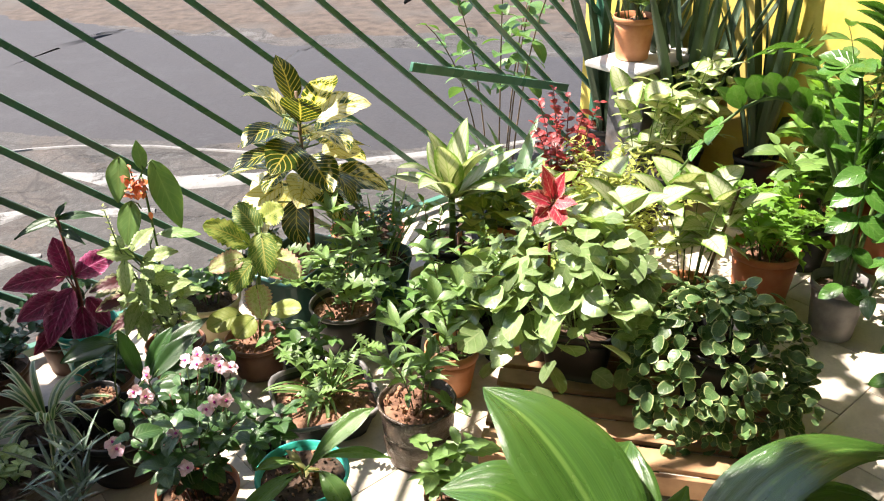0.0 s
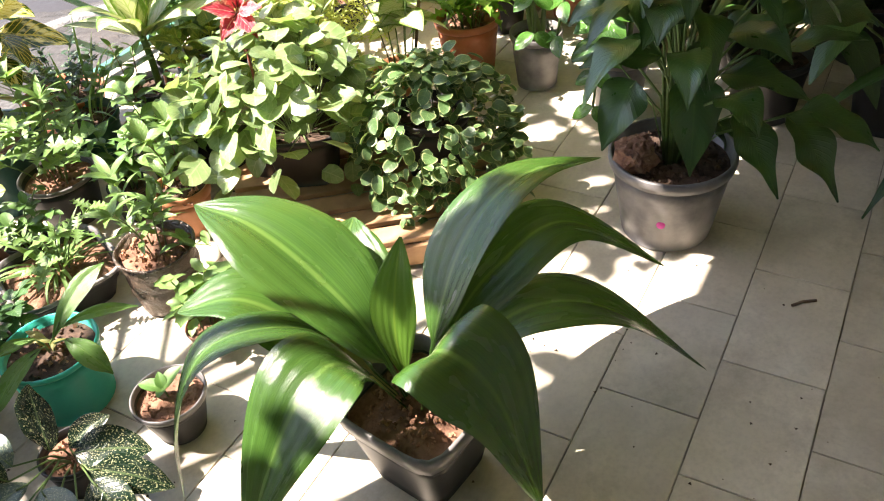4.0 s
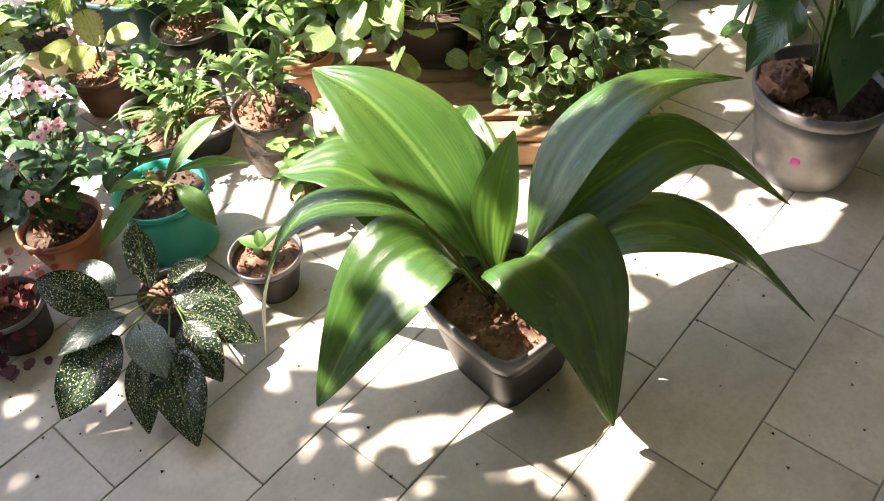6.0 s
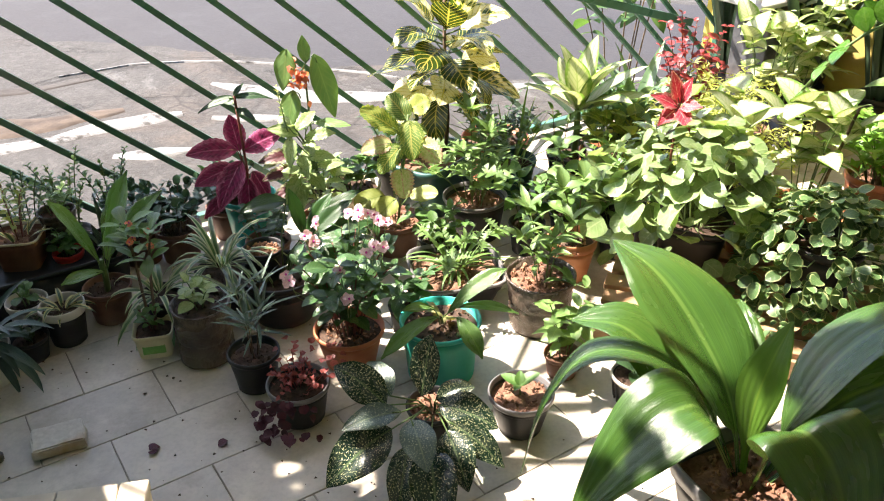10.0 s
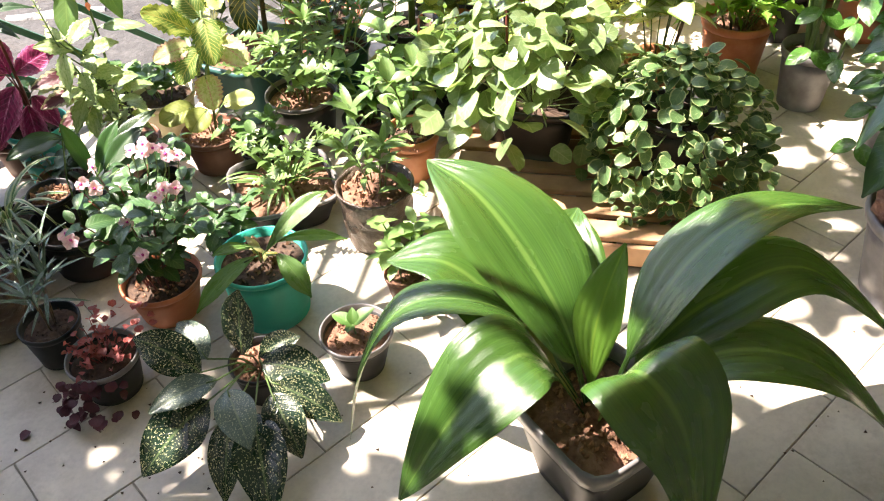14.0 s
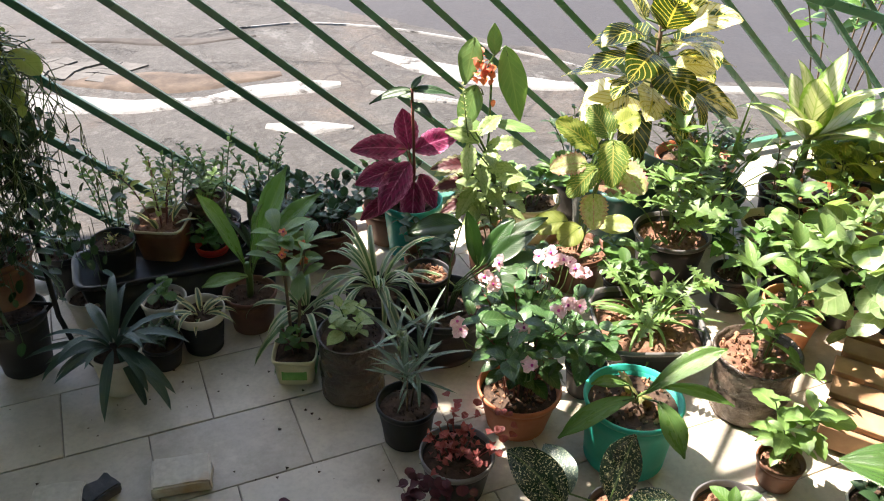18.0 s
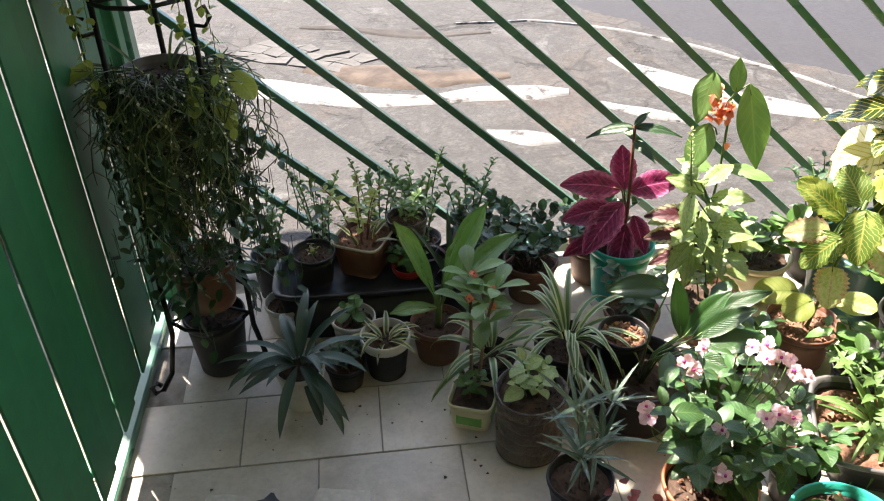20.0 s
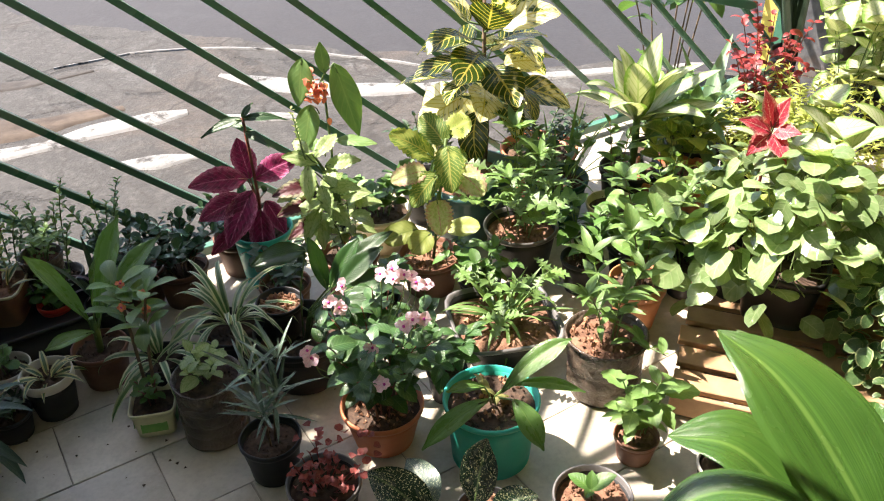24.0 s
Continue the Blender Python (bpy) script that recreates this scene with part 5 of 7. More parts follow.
bush(ob, z, 1, 0.03, 0.17, 0.06, 0.03, M["l_bright"], 4, w_oval, 38, joined=False, lean=(0.0, -0.10))
ob, z, sd = potted("orange_pot_plant", 0.024, 1.962, 0.076, 0.15, "orange_pot", "leggy young plant in an orange clay pot", "soil", base=0.68, lip=0.2)
crumbs(ob, 0.08, z, M["chips"], 50, 0.008, 13)
bush(ob, z, 3, 0.26, 0.09, 0.075, 0.042, M["l_bright"], 6, w_oval, 41, M["bark"], lean=(-0.03, 0.0), top=4)
ob, z, sd = potted("square_bowl_plant", -0.32, 1.823, 0.138, 0.104, "black_pot", "narrow-leaved plant in a square black bowl with a pale rim", "red_soil", turn=20, square=0.35, rim_mat="grey_pot", base=0.72, lip=0.09, fill=0.78)
crumbs(ob, 0.11, z, M["chips"], 120, 0.008, 14)
rosette(ob, z + 0.02, 30, 0.17, 0.013, M["l_bright"], w_strap, (0, 75), (30, 80), 18, 0.3, 0.02, joined=True, nu=2)
bush(ob, z, 2, 0.16, 0.06, 0.06, 0.02, M["l_bright"], 5, w_lance, 42)
bush(ob, z, 4, 0.12, 0.17, 0.10, 0.08, M["l_bright"], 2, w_lobed, 45, el=(-15, 20), nv=14, start=0.6)

ob, z, sd = potted("lime_coleus", -0.55, 2.066, 0.089, 0.12, "brown_pot", "tall lime coleus with pink hearts in a brown pot", "red_soil")
crumbs(ob, 0.075, z, M["chips"], 60, 0.008, 21)
part("stem", tube([(0.01, 0, z - 0.01), (0.03, 0.0, 0.28), (0.055, 0.0, 0.48)], 0.0045, M["stem"]), ob)
blades(ob, 0.3, (((0.02, 0.005, 0.42), (-0.09, -0.03, 0.50), 0.078), ((0.05, 0.005, 0.463), (-0.02, 0.05, 0.52), 0.075), ((0.06, -0.014, 0.467), (0.08, -0.09, 0.37), 0.082), ((0.057, 0.026, 0.486), (0.115, 0.05, 0.51), 0.075), ((0.03, -0.01, 0.38), (-0.03, -0.07, 0.31), 0.07), ((0.05, 0.01, 0.42), (0.11, 0.0, 0.42), 0.06)), M["l_lime"], w_ovate, 0.12, 45, 0.15, 0.09, nv=18)
blades(ob, 0.2, (((0.08, -0.011, 0.399), (0.16, -0.06, 0.35), 0.078), ((0.03, -0.026, 0.31), (0.05, -0.085, 0.235), 0.078), ((0.0, -0.003, 0.385), (-0.09, -0.04, 0.365), 0.066)), M["l_pinkcol"], w_ovate, 0.12, 40, 0.15, 0.09, "pale leaf with a pink heart", nv=18)
blades(ob, z, (((0.009, -0.02, 0.20), (-0.035, -0.075, 0.165), 0.07), ((-0.03, -0.004, 0.20), (-0.123, -0.045, 0.18), 0.07), ((0.05, 0.008, 0.20), (0.145, -0.01, 0.22), 0.06)), M["l_yellow"], w_round, 0.1, 40, 0.12)
ob, z, sd = potted("cream_coleus", -0.775, 2.03, 0.085, 0.13, "brown_pot", "cream and green coleus with maroon low leaves in a brown pot", "soil")
part("stem", tube([(0, 0, z - 0.01), (-0.05, -0.01, 0.3), (-0.09, -0.02, 0.44), (-0.107, -0.023, 0.56)], 0.0035, M["stem"], "stem", 6, 0.4), ob)
blades(ob, 0.25, (((-0.055, -0.015, 0.418), (-0.149, -0.032, 0.44), 0.044), ((-0.062, -0.013, 0.435), (-0.02, 0.06, 0.469), 0.044), ((-0.04, -0.007, 0.406), (0.055, 0.01, 0.42), 0.044), ((-0.028, -0.03, 0.30), (0.03, -0.075, 0.26), 0.044), ((-0.08, -0.03, 0.417), (-0.06, -0.11, 0.35), 0.044), ((-0.03, -0.026, 0.35), (0.055, -0.02, 0.35), 0.044), ((-0.06, 0.0, 0.33), (-0.02, 0.08, 0.34), 0.044), ((-0.057, -0.035, 0.30), (-0.085, -0.11, 0.225), 0.044), ((-0.04, 0.0, 0.40), (0.0, -0.06, 0.37), 0.04), ((-0.07, -0.02, 0.45), (-0.05, -0.06, 0.47), 0.035), ((-0.08, -0.02, 0.44), (-0.13, 0.03, 0.46), 0.038), ((-0.02, 0.02, 0.3), (0.07, 0.03, 0.31), 0.045), ((-0.05, -0.03, 0.36), (-0.01, -0.10, 0.31), 0.044), ((-0.06, -0.03, 0.26), (-0.04, -0.1, 0.2), 0.044)), M["l_netcream"], w_oval, 0.12, 40, 0.2, 0.09, nv=16)
blades(ob, 0.2, (((-0.06, -0.034, 0.362), (-0.17, -0.085, 0.35), 0.05), ((-0.055, -0.043, 0.317), (-0.16, -0.095, 0.295), 0.05), ((-0.05, -0.03, 0.27), (-0.14, -0.09, 0.22), 0.048)), M["l_maroon"], w_oval, 0.1, 40, 0.2, 0.09, "maroon leaf with a cream edge", nv=16)
bush(ob, z, 5, 0.23, 0.10, 0.07, 0.036, M["l_netcream"], 5, w_oval, 58, M["stem"], joined=False, teeth=1, nv=10, el=(-25, 25), lean=(-0.04, -0.01))
ms = Mass()
for k in range(26):
    ms.add(leaf(w_oval, 0.012, 0.007, bend=10, nv=3, nu=2), aim((-0.095 - 0.0006 * k, -0.021, 0.46 + 0.0045 * k), k * 90, 35))
ms.done("flower_spike", M["l_yellow"], ob, "slim pale flower spike")
ob, z, sd = potted("beige_pot_plant", -0.74, 2.28, 0.098, 0.13, "beige_pot", "leafy green plant in a beige pot", "soil")
bush(ob, z, 6, 0.13, 0.12, 0.07, 0.055, M["l_green"], 4, w_ovate, 57)
ob, z, sd = potted("purple_coleus", -1.037, 2.061, 0.088, 0.18, "teal", "magenta coleus with dark veins in a teal pot", "soil")
part("stem", tube([(0, 0, z - 0.01), (0.006, 0, z + 0.12), (0.0, 0.004, z + 0.24), (-0.003, 0.0, 0.52)], 0.0045, M["red_stem"]), ob)
blades(ob, 0.24, (((-0.01, -0.02, 0.346), (-0.142, -0.108, 0.36), 0.074), ((0.003, 0.001, 0.335), (0.13, 0.027, 0.39), 0.074), ((-0.01, 0.0, 0.335), (-0.037, 0.018, 0.45), 0.070), ((-0.02, -0.03, 0.29), (-0.135, -0.1, 0.25), 0.073), ((0.0, -0.022, 0.31), (-0.055, -0.12, 0.18), 0.084), ((0.015, -0.024, 0.251), (0.023, -0.075, 0.085), 0.074), ((-0.05, -0.029, 0.19), (-0.14, -0.06, 0.11), 0.052), ((0.02, 0.011, 0.26), (0.07, 0.0, 0.16), 0.056)), M["l_purple"], w_oval, 0.1, 55, 0.2, 0.035, stalk="red_stem", nv=18)
blades(ob, 0.46, (((-0.003, -0.001, 0.515), (-0.11, -0.042, 0.475), 0.034), ((-0.003, -0.001, 0.515), (0.105, 0.04, 0.50), 0.034), ((-0.003, -0.001, 0.52), (0.02, 0.03, 0.55), 0.025), ((-0.003, -0.002, 0.494), (-0.081, 0.05, 0.48), 0.032), ((-0.002, -0.001, 0.478), (0.072, -0.03, 0.45), 0.032)), M["l_dark"], w_lance, 0.15, 30, 0.2, 0, "green leaf of a sprig")
ob, z, sd = potted("orange_flower_plant", -0.90, 2.30, 0.07, 0.15, "black_pot", "tall stem with paddle leaves and an orange flower", "soil")
part("stem", tube([(0.01, 0, z - 0.01), (0.02, 0.005, 0.3), (0.018, 0.0, 0.53)], 0.004, M["stem"]), ob)
blades(ob, 0.5, (((-0.035, -0.005, 0.60), (-0.045, -0.055, 0.475), 0.072), ((0.05, 0.017, 0.58), (0.12, -0.035, 0.38), 0.088), ((0.022, 0.01, 0.55), (0.014, 0.02, 0.64), 0.045), ((-0.025, -0.007, 0.46), (-0.043, -0.06, 0.335), 0.078), ((0.03, 0.01, 0.341), (0.16, 0.011, 0.335), 0.05), ((0.0, 0.01, 0.32), (-0.1, 0.0, 0.33), 0.05)), M["l_bright"], w_oval, 0.04, 20, 0.12)
ms = Mass()
rng = random.Random(3)
for i in range(60):
    ms.add(leaf(w_oval, 0.028, 0.015, bend=20, nv=4, nu=2), aim((0.003 + rng.gauss(0, 0.018), -0.02 + rng.gauss(0, 0.014), 0.52 + rng.gauss(0, 0.022)), rng.uniform(0, 360), rng.uniform(-80, 40)))
ms.done("flower", M["orange_petal"], ob, "orange flower cluster")

# blue-green planter with the croton
ob = thing("croton", (-0.472, 2.41, 0), "yellow-veined croton in a square blue-green planter", "potted plant", "potted plants", 61.6)
v, f = lathe([(0.125, 0), (0.13, 0.005), (0.152, 0.175), (0.162, 0.178), (0.163, 0.2), (0.15, 0.2), (0.146, 0.17), (0.136, 0.155), (0.05, 0.157)], 48, 0.5)
part("planter", mesh_from("planter", [(x, y * 0.7, q) for x, y, q in v], f, None, True, M["bluegreen"]), ob)
v, f = lathe([(0.143, 0.15), (0.143, 0.168), (0.1, 0.176), (0.02, 0.174)], 40, 0.5)
part("soil", mesh_from("soil", [(x, y * 0.7, q) for x, y, q in v], f, None, True, M["red_soil"]), ob)
part("trunk", tube([(0.10, 0.018, 0.16), (0.11, 0.013, 0.3), (0.10, 0.018, 0.5), (0.10, 0.018, 0.72)], 0.009, M["bark"], "trunk", 8, 0.6), ob)
rng = random.Random(77)
for i in range(38):
    t = i / 37
    hz = 0.36 + 0.31 * t
    e = -28 + 62 * t + rng.uniform(-16, 16) + (28 if i > 31 else 0)
    d = 0.05 + 0.05 * (1 - t) * rng.random()
    a = i * 137.5 + 6.4
    at = (0.10 + d * math.cos(radians(a)), 0.018 + d * math.sin(radians(a)), hz)
    part("leaf", leaf_mesh(M["l_croton"], w_oval, 0.19, 0.118, bend=rng.choice((25, 45, 70)), fold=0.12, nv=12, nu=6, wave=0.02), ob, aim(at, a, e, rng.uniform(-35, 35), rng.uniform(0.75, 1.12)))
    part("stalk", tube([(0.10, 0.018, hz - 0.02), at], 0.003, M["stem"], "stalk", 5), ob)

ob, z, sd = potted("lobed_leaf_plant", -0.30, 2.20, 0.108, 0.15, "black_pot", "tall leafy plant with lobed and narrow leaves in a black pot", "red_soil", rim_mat="grey_pot", lip=0.08)
bush(ob, z, 4, 0.27, 0.10, 0.085, 0.024, M["l_bright"], 4, w_lance, 72, el=(-10, 35), start=0.6, top=7)
bush(ob, z, 7, 0.17, 0.2, 0.12, 0.10, M["l_bright"], 3, w_lobed, 71, el=(-10, 25), nv=14, start=0.45)
ob, z, sd = potted("grassy_green_pot", -0.205, 2.48, 0.10, 0.165, "dark_green_pot", "grassy plant in a dark green pot", "soil")
rosette(ob, z, 26, 0.30, 0.010, M["l_bright"], w_strap, (30, 85), (20, 70), 73, 0.4, 0.05, joined=True, nu=2)
bush(ob, z, 4, 0.16, 0.12, 0.05, 0.03, M["l_green"], 4, w_oval, 74)
ob, z, sd = potted("brown_bowl_plant", -0.27, 2.69, 0.13, 0.16, "terracotta", "low feathery plant in a terracotta coloured bowl", "soil")
bush(ob, z, 16, 0.15, 0.2, 0.035, 0.016, M["l_dark"], 9, w_oval, 75)
ob, z, sd = potted("cream_pot_plant", -0.03, 2.39, 0.08, 0.13, "beige_pot", "thin-stemmed plant in a cream pot", "soil")
bush(ob, z, 3, 0.25, 0.06, 0.06, 0.03, M["l_green"], 5, w_oval, 76, M["bark"])
ob, z, sd = potted("clay_trough_plant", 0.16, 2.56, 0.11, 0.16, "terracotta", "toothed lime plant in a terracotta trough", "red_soil", square=0.4)
bush(ob, z, 6, 0.2, 0.12, 0.10, 0.07, M["l_lime"], 3, w_oval, 77, joined=False, teeth=1, nv=10)
for i, (x, y, hh, mt) in enumerate(((0.12, 2.26, 0.2, "l_bright"), (0.12, 2.75, 0.28, "l_green"), (-0.62, 2.46, 0.2, "l_dark"))):
    ob, z, sd = potted("leafy_filler_plant", x, y, 0.085, 0.15, "black_pot", "leafy green plant in a black pot among the others", "soil")
    bush(ob, z, 7, hh, 0.13, 0.085 if i % 2 else 0.06, 0.07 if i % 2 else 0.026, M[mt], 5, w_lobed if i % 2 else w_lance, 80 + i, nv=14 if i % 2 else 6)

for x, y, hh, mt, sd in ((-0.40, 1.995, 0.12, "l_green", 303), (0.17, 2.12, 0.16, "l_green", 310)):
    ob, z, _ = potted("small_filler_plant", x, y, 0.06, 0.10, "black_pot", "small leafy plant in a black pot squeezed between others", "soil")
    bush(ob, z, 6, hh, 0.11, 0.06, 0.032, M[mt], 4, w_oval, sd, el=(-30, 30), bend=45)

for x, y, r, h, pot, n, hh, L, W, mt, shp, sd, lab in (
    (-0.44, 1.62, 0.05, 0.09, "black_pot", 5, 0.10, 0.06, 0.034, "l_imp", w_oval, 331, "low dark leafy plant in a black pot beside the balsam"),
    (-0.66, 1.87, 0.06, 0.10, "black_pot", 5, 0.14, 0.07, 0.04, "l_spath", w_oval, 333, "dark leafy plant in a black pot"),
    (-0.92, 1.88, 0.07, 0.12, "brown_pot", 6, 0.12, 0.05, 0.03, "l_dark", w_oval, 334, "dark succulent cuttings in a brown pot"),
    (-0.12, 2.11, 0.06, 0.11, "black_pot", 6, 0.17, 0.07, 0.04, "l_green", w_lance, 337, "leafy green plant in a black pot behind the square bowl"),
    (0.02, 2.16, 0.07, 0.13, "black_pot", 6, 0.16, 0.065, 0.045, "l_bright", w_ovate, 336, "bright round-leaved plant in a black pot"),
):
    ob, z, _ = potted("filler_plant", x, y, r, h, pot, lab, "soil")
    bush(ob, z, n, hh, 0.10, L, W, M[mt], 5, shp, sd, el=(-25, 35), bend=45, joined=mt != "l_spath")
for x, y, sd in ((-1.24, 1.93, 341), (-1.13, 2.10, 342), (-1.36, 1.90, 343)):
    ob, z, _ = potted("jade_succulent", x, y, 0.075, 0.12, "brown_pot", "dense dark succulent with small round leaves in a brown pot", "soil")
    bush(ob, z, 16, 0.13, 0.13, 0.036, 0.026, M["l_jade"], 6, w_round, sd, M["bark"], el=(-10, 50), bend=20)
ob, z, sd = potted("dieffenbachia", 0.03, 2.56, 0.10, 0.17, "black_pot", "cream and green dumb cane in a black pot", "soil")
rosette(ob, z + 0.19, 14, 0.26, 0.095, M["l_white"], w_oval, (25, 88), (15, 60), 91, 0.25, 0.012, nv=12)
part("stem", tube([(0, 0, z - 0.01), (0.004, 0, z + 0.1), (0, 0, z + 0.21)], 0.012, M["stem"]), ob)
ob, z, sd = potted("strap_leaf_clump", 0.25, 2.76, 0.10, 0.17, "black_pot", "blue-green strap-leaved clump in a black pot", "soil")
rosette(ob, z + 0.06, 24, 0.34, 0.055, M["l_strap"], w_lance, (25, 85), (30, 90), 92, 0.4, 0.02, nv=12)
ob, z, sd = potted("red_begonia", 0.43, 2.74, 0.10, 0.17, "black_pot", "tall dark red small-leaved plant in a black pot", "soil")
bush(ob, z, 13, 0.44, 0.15, 0.046, 0.03, M["l_red"], 9, w_oval, 93, M["red_stem"], el=(-30, 30))
ob, z, sd = potted("golden_fern", 0.52, 2.48, 0.11, 0.18, "black_pot", "feathery golden-green asparagus fern in a black pot", "soil")
ms = Mass()
rng = random.Random(8)
for s in range(130):
    az = rng.uniform(0, 360)
    ln = rng.uniform(0.25, 0.5)
    e = rng.uniform(20, 80)
    d = Vector((math.cos(radians(az)) * math.cos(radians(e)), math.sin(radians(az)) * math.cos(radians(e)), math.sin(radians(e))))
    prev = Vector((0, 0, z))
    for k in range(1, 13):
        t = k / 12
        p = Vector((0, 0, z)) + d * ln * t + Vector((0, 0, -0.25 * ln * t * t))
        ms.stalk(prev, p, 0.0008)
        prev = p
        if k > 3:
            for q in range(5):
                ms.add(leaf(w_oval, 0.026, 0.008, bend=10, nv=2, nu=2), aim(p, rng.uniform(0, 360), rng.uniform(-20, 50), 0, rng.uniform(0.8, 1.6)))
ms.done("foliage", M["l_gold"], ob)
for i, (x, y, hh, mt, L) in enumerate(((0.44, 2.24, 0.36, "l_white", 0.13), (0.76, 2.26, 0.32, "l_white", 0.14), (0.74, 2.92, 0.40, "l_white", 0.13))):
    ob, z, sd = potted("arrowhead_plant", x, y, 0.09, 0.16, "orange_pot" if i % 2 else "black_pot", "pale arrowhead vine with broad cream leaves", "red_soil")
    bush(ob, z, 7, hh, 0.13, L, L * 0.62, M[mt], 2, w_heart, 100 + i, joined=False, el=(-20, 20), bend=40, top=2, nv=9)
    if i == 1:
        part("stake", tube([(0.03, -0.02, z - 0.03), (0.06, -0.03, 0.3), (0.1, -0.03, 0.5)], 0.005, M["bark"], "stake", 6), ob, None, "thin wooden stake")
ob, z, sd = potted("lobed_fern", 1.05, 2.42, 0.11, 0.2, "terracotta", "bright lobed-leaf fern in a brown clay pot", "red_soil")
bush(ob, z, 16, 0.2, 0.2, 0.15, 0.07, M["l_fern"], 4, w_lobed, 105, el=(-20, 50), bend=60, nv=14, scale=(0.7, 1.2))
ob, z, sd = potted("red_leaf_coleus", 0.288, 2.03, 0.08, 0.21, "black_pot", "red coleus with cream edges in a black pot", "soil")
part("stem", tube([(0, 0, z - 0.01), (0.006, 0, 0.38), (0.005, -0.01, 0.555)], 0.004, M["red_stem"]), ob)
blades(ob, 0.45, (((0.002, -0.02, 0.559), (-0.078, -0.031, 0.595), 0.052), ((0.002, -0.02, 0.555), (-0.052, -0.06, 0.515), 0.054), ((0.005, -0.021, 0.555), (0.035, -0.085, 0.510), 0.056), ((0.012, -0.02, 0.560), (0.066, -0.047, 0.570), 0.052), ((0.007, -0.001, 0.563), (-0.022, 0.01, 0.655), 0.052), ((0.012, -0.002, 0.564), (0.036, 0.0, 0.640), 0.05)), M["l_redcol"], w_lance, 0.1, 40, 0.2, 0.06, stalk="red_stem")
bush(ob, z, 5, 0.26, 0.14, 0.08, 0.055, M["l_lime"], 4, w_oval, 107, joined=False, teeth=1, nv=8)

# ---- wooden crate with peperomias ----
crate = thing("wooden_pallet", (0.50, 1.83, 0), "low pallet of unpainted pine slats", "pallet", turn=-12)
for i in range(7):
    part("slat", bm_mesh("slat", box(0.72 + 0.006 * (i % 3), 0.064, 0.016, 0.002, True), M["wood"]), crate, Matrix.Translation((0.004 * (i % 2), -0.256 + i * 0.086, 0.082 + 0.001 * (i % 2))))
for x in (-0.32, 0.0, 0.32):
    part("bearer", bm_mesh("bearer", box(0.06, 0.57, 0.073, 0.003), M["wood"]), crate, Matrix.Translation((x, 0, 0)))
part("front_board", bm_mesh("front_board", box(0.72, 0.014, 0.06, 0.002), M["wood"]), crate, Matrix.Translation((0, -0.294, 0.012)))


def mound(ob, z, count, radius, top, low, L, W, mat, seed, trail=0.0, out=(0, 0), shape=w_ovate, stems=24):
    """A round, dense head of leaves on many stems, some hanging over the rim."""
    rng = random.Random(seed)
    ms = Mass()
    for i in range(count):
        w = rng.uniform(0, 6.28)
        q = rng.random() ** 0.6
        r = radius * q * rng.uniform(0.8, 1.1)
        hz = low + (top - low) * (1 - q * q * rng.uniform(0.6, 1.1)) * rng.uniform(0.75, 1.05)
        if trail and rng.random() < trail:
            r = radius * rng.uniform(0.75, 1.0)
            hz = low * rng.random() + 0.02
        p = Vector((r * math.cos(w) + out[0] * q, r * math.sin(w) + out[1] * q, hz))
        ms.add(leaf(shape, L, W, bend=30, fold=0.12, nv=6, nu=4), aim(p, math.degrees(w) + rng.uniform(-70, 70), rng.uniform(-50, 38), rng.uniform(-40, 40), rng.uniform(0.5, 1.25)))
    for i in range(stems):
        w, q = rng.uniform(0, 6.28), rng.random()
        ms.stalk((0.03 * math.cos(w), 0.03 * math.sin(w), z), (radius * q * 0.9 * math.cos(w), radius * q * 0.9 * math.sin(w), low + (top - low) * (1 - q * q) * 0.8), 0.002)
    ms.done("foliage", mat, ob)


ob, z, sd = potted("round_leaf_peperomia", 0.375, 1.94, 0.105, 0.16, "black_pot", "dense round-leaved peperomia in a black square pot on the pallet", "soil", z=0.091, square=0.3, turn=-20)
mound(ob, z, 270, 0.27, 0.45, 0.15, 0.076, 0.068, M["l_pep"], 5, 0.06, out=(-0.07, 0.03), stems=60)
ob, z, sd = potted("trailing_peperomia", 0.70, 1.78, 0.10, 0.19, "black_pot", "trailing peperomia with cream-edged leaves in a black pot", "soil", z=0.091)
mound(ob, z, 900, 0.22, 0.33, 0.15, 0.043, 0.036, M["l_pepv"], 6, 0.5)
ms = Mass()
rng = random.Random(41)
for s in range(11):
    x, y = -0.17 + 0.034 * s, -0.19 + 0.01 * rng.random()
    for k in range(9):
        ms.add(leaf(w_ovate, 0.036, 0.03, bend=30, nv=6, nu=4), aim((x + rng.uniform(-0.015, 0.015), y - 0.02 * rng.random(), 0.16 - 0.028 * k * rng.uniform(0.7, 1)), rng.uniform(180, 360), rng.uniform(-60, 20), 0, rng.uniform(0.5, 1)))
ms.done("trailing_foliage", M["l_pepv"], ob)
ob, z, sd = potted("small_clay_pot", 0.545, 2.03, 0.06, 0.11, "terracotta", "small terracotta coloured pot on the pallet", "soil", z=0.091)
bush(ob, z, 5, 0.1, 0.08, 0.04, 0.03, M["l_pep"], 4, w_oval, 43)

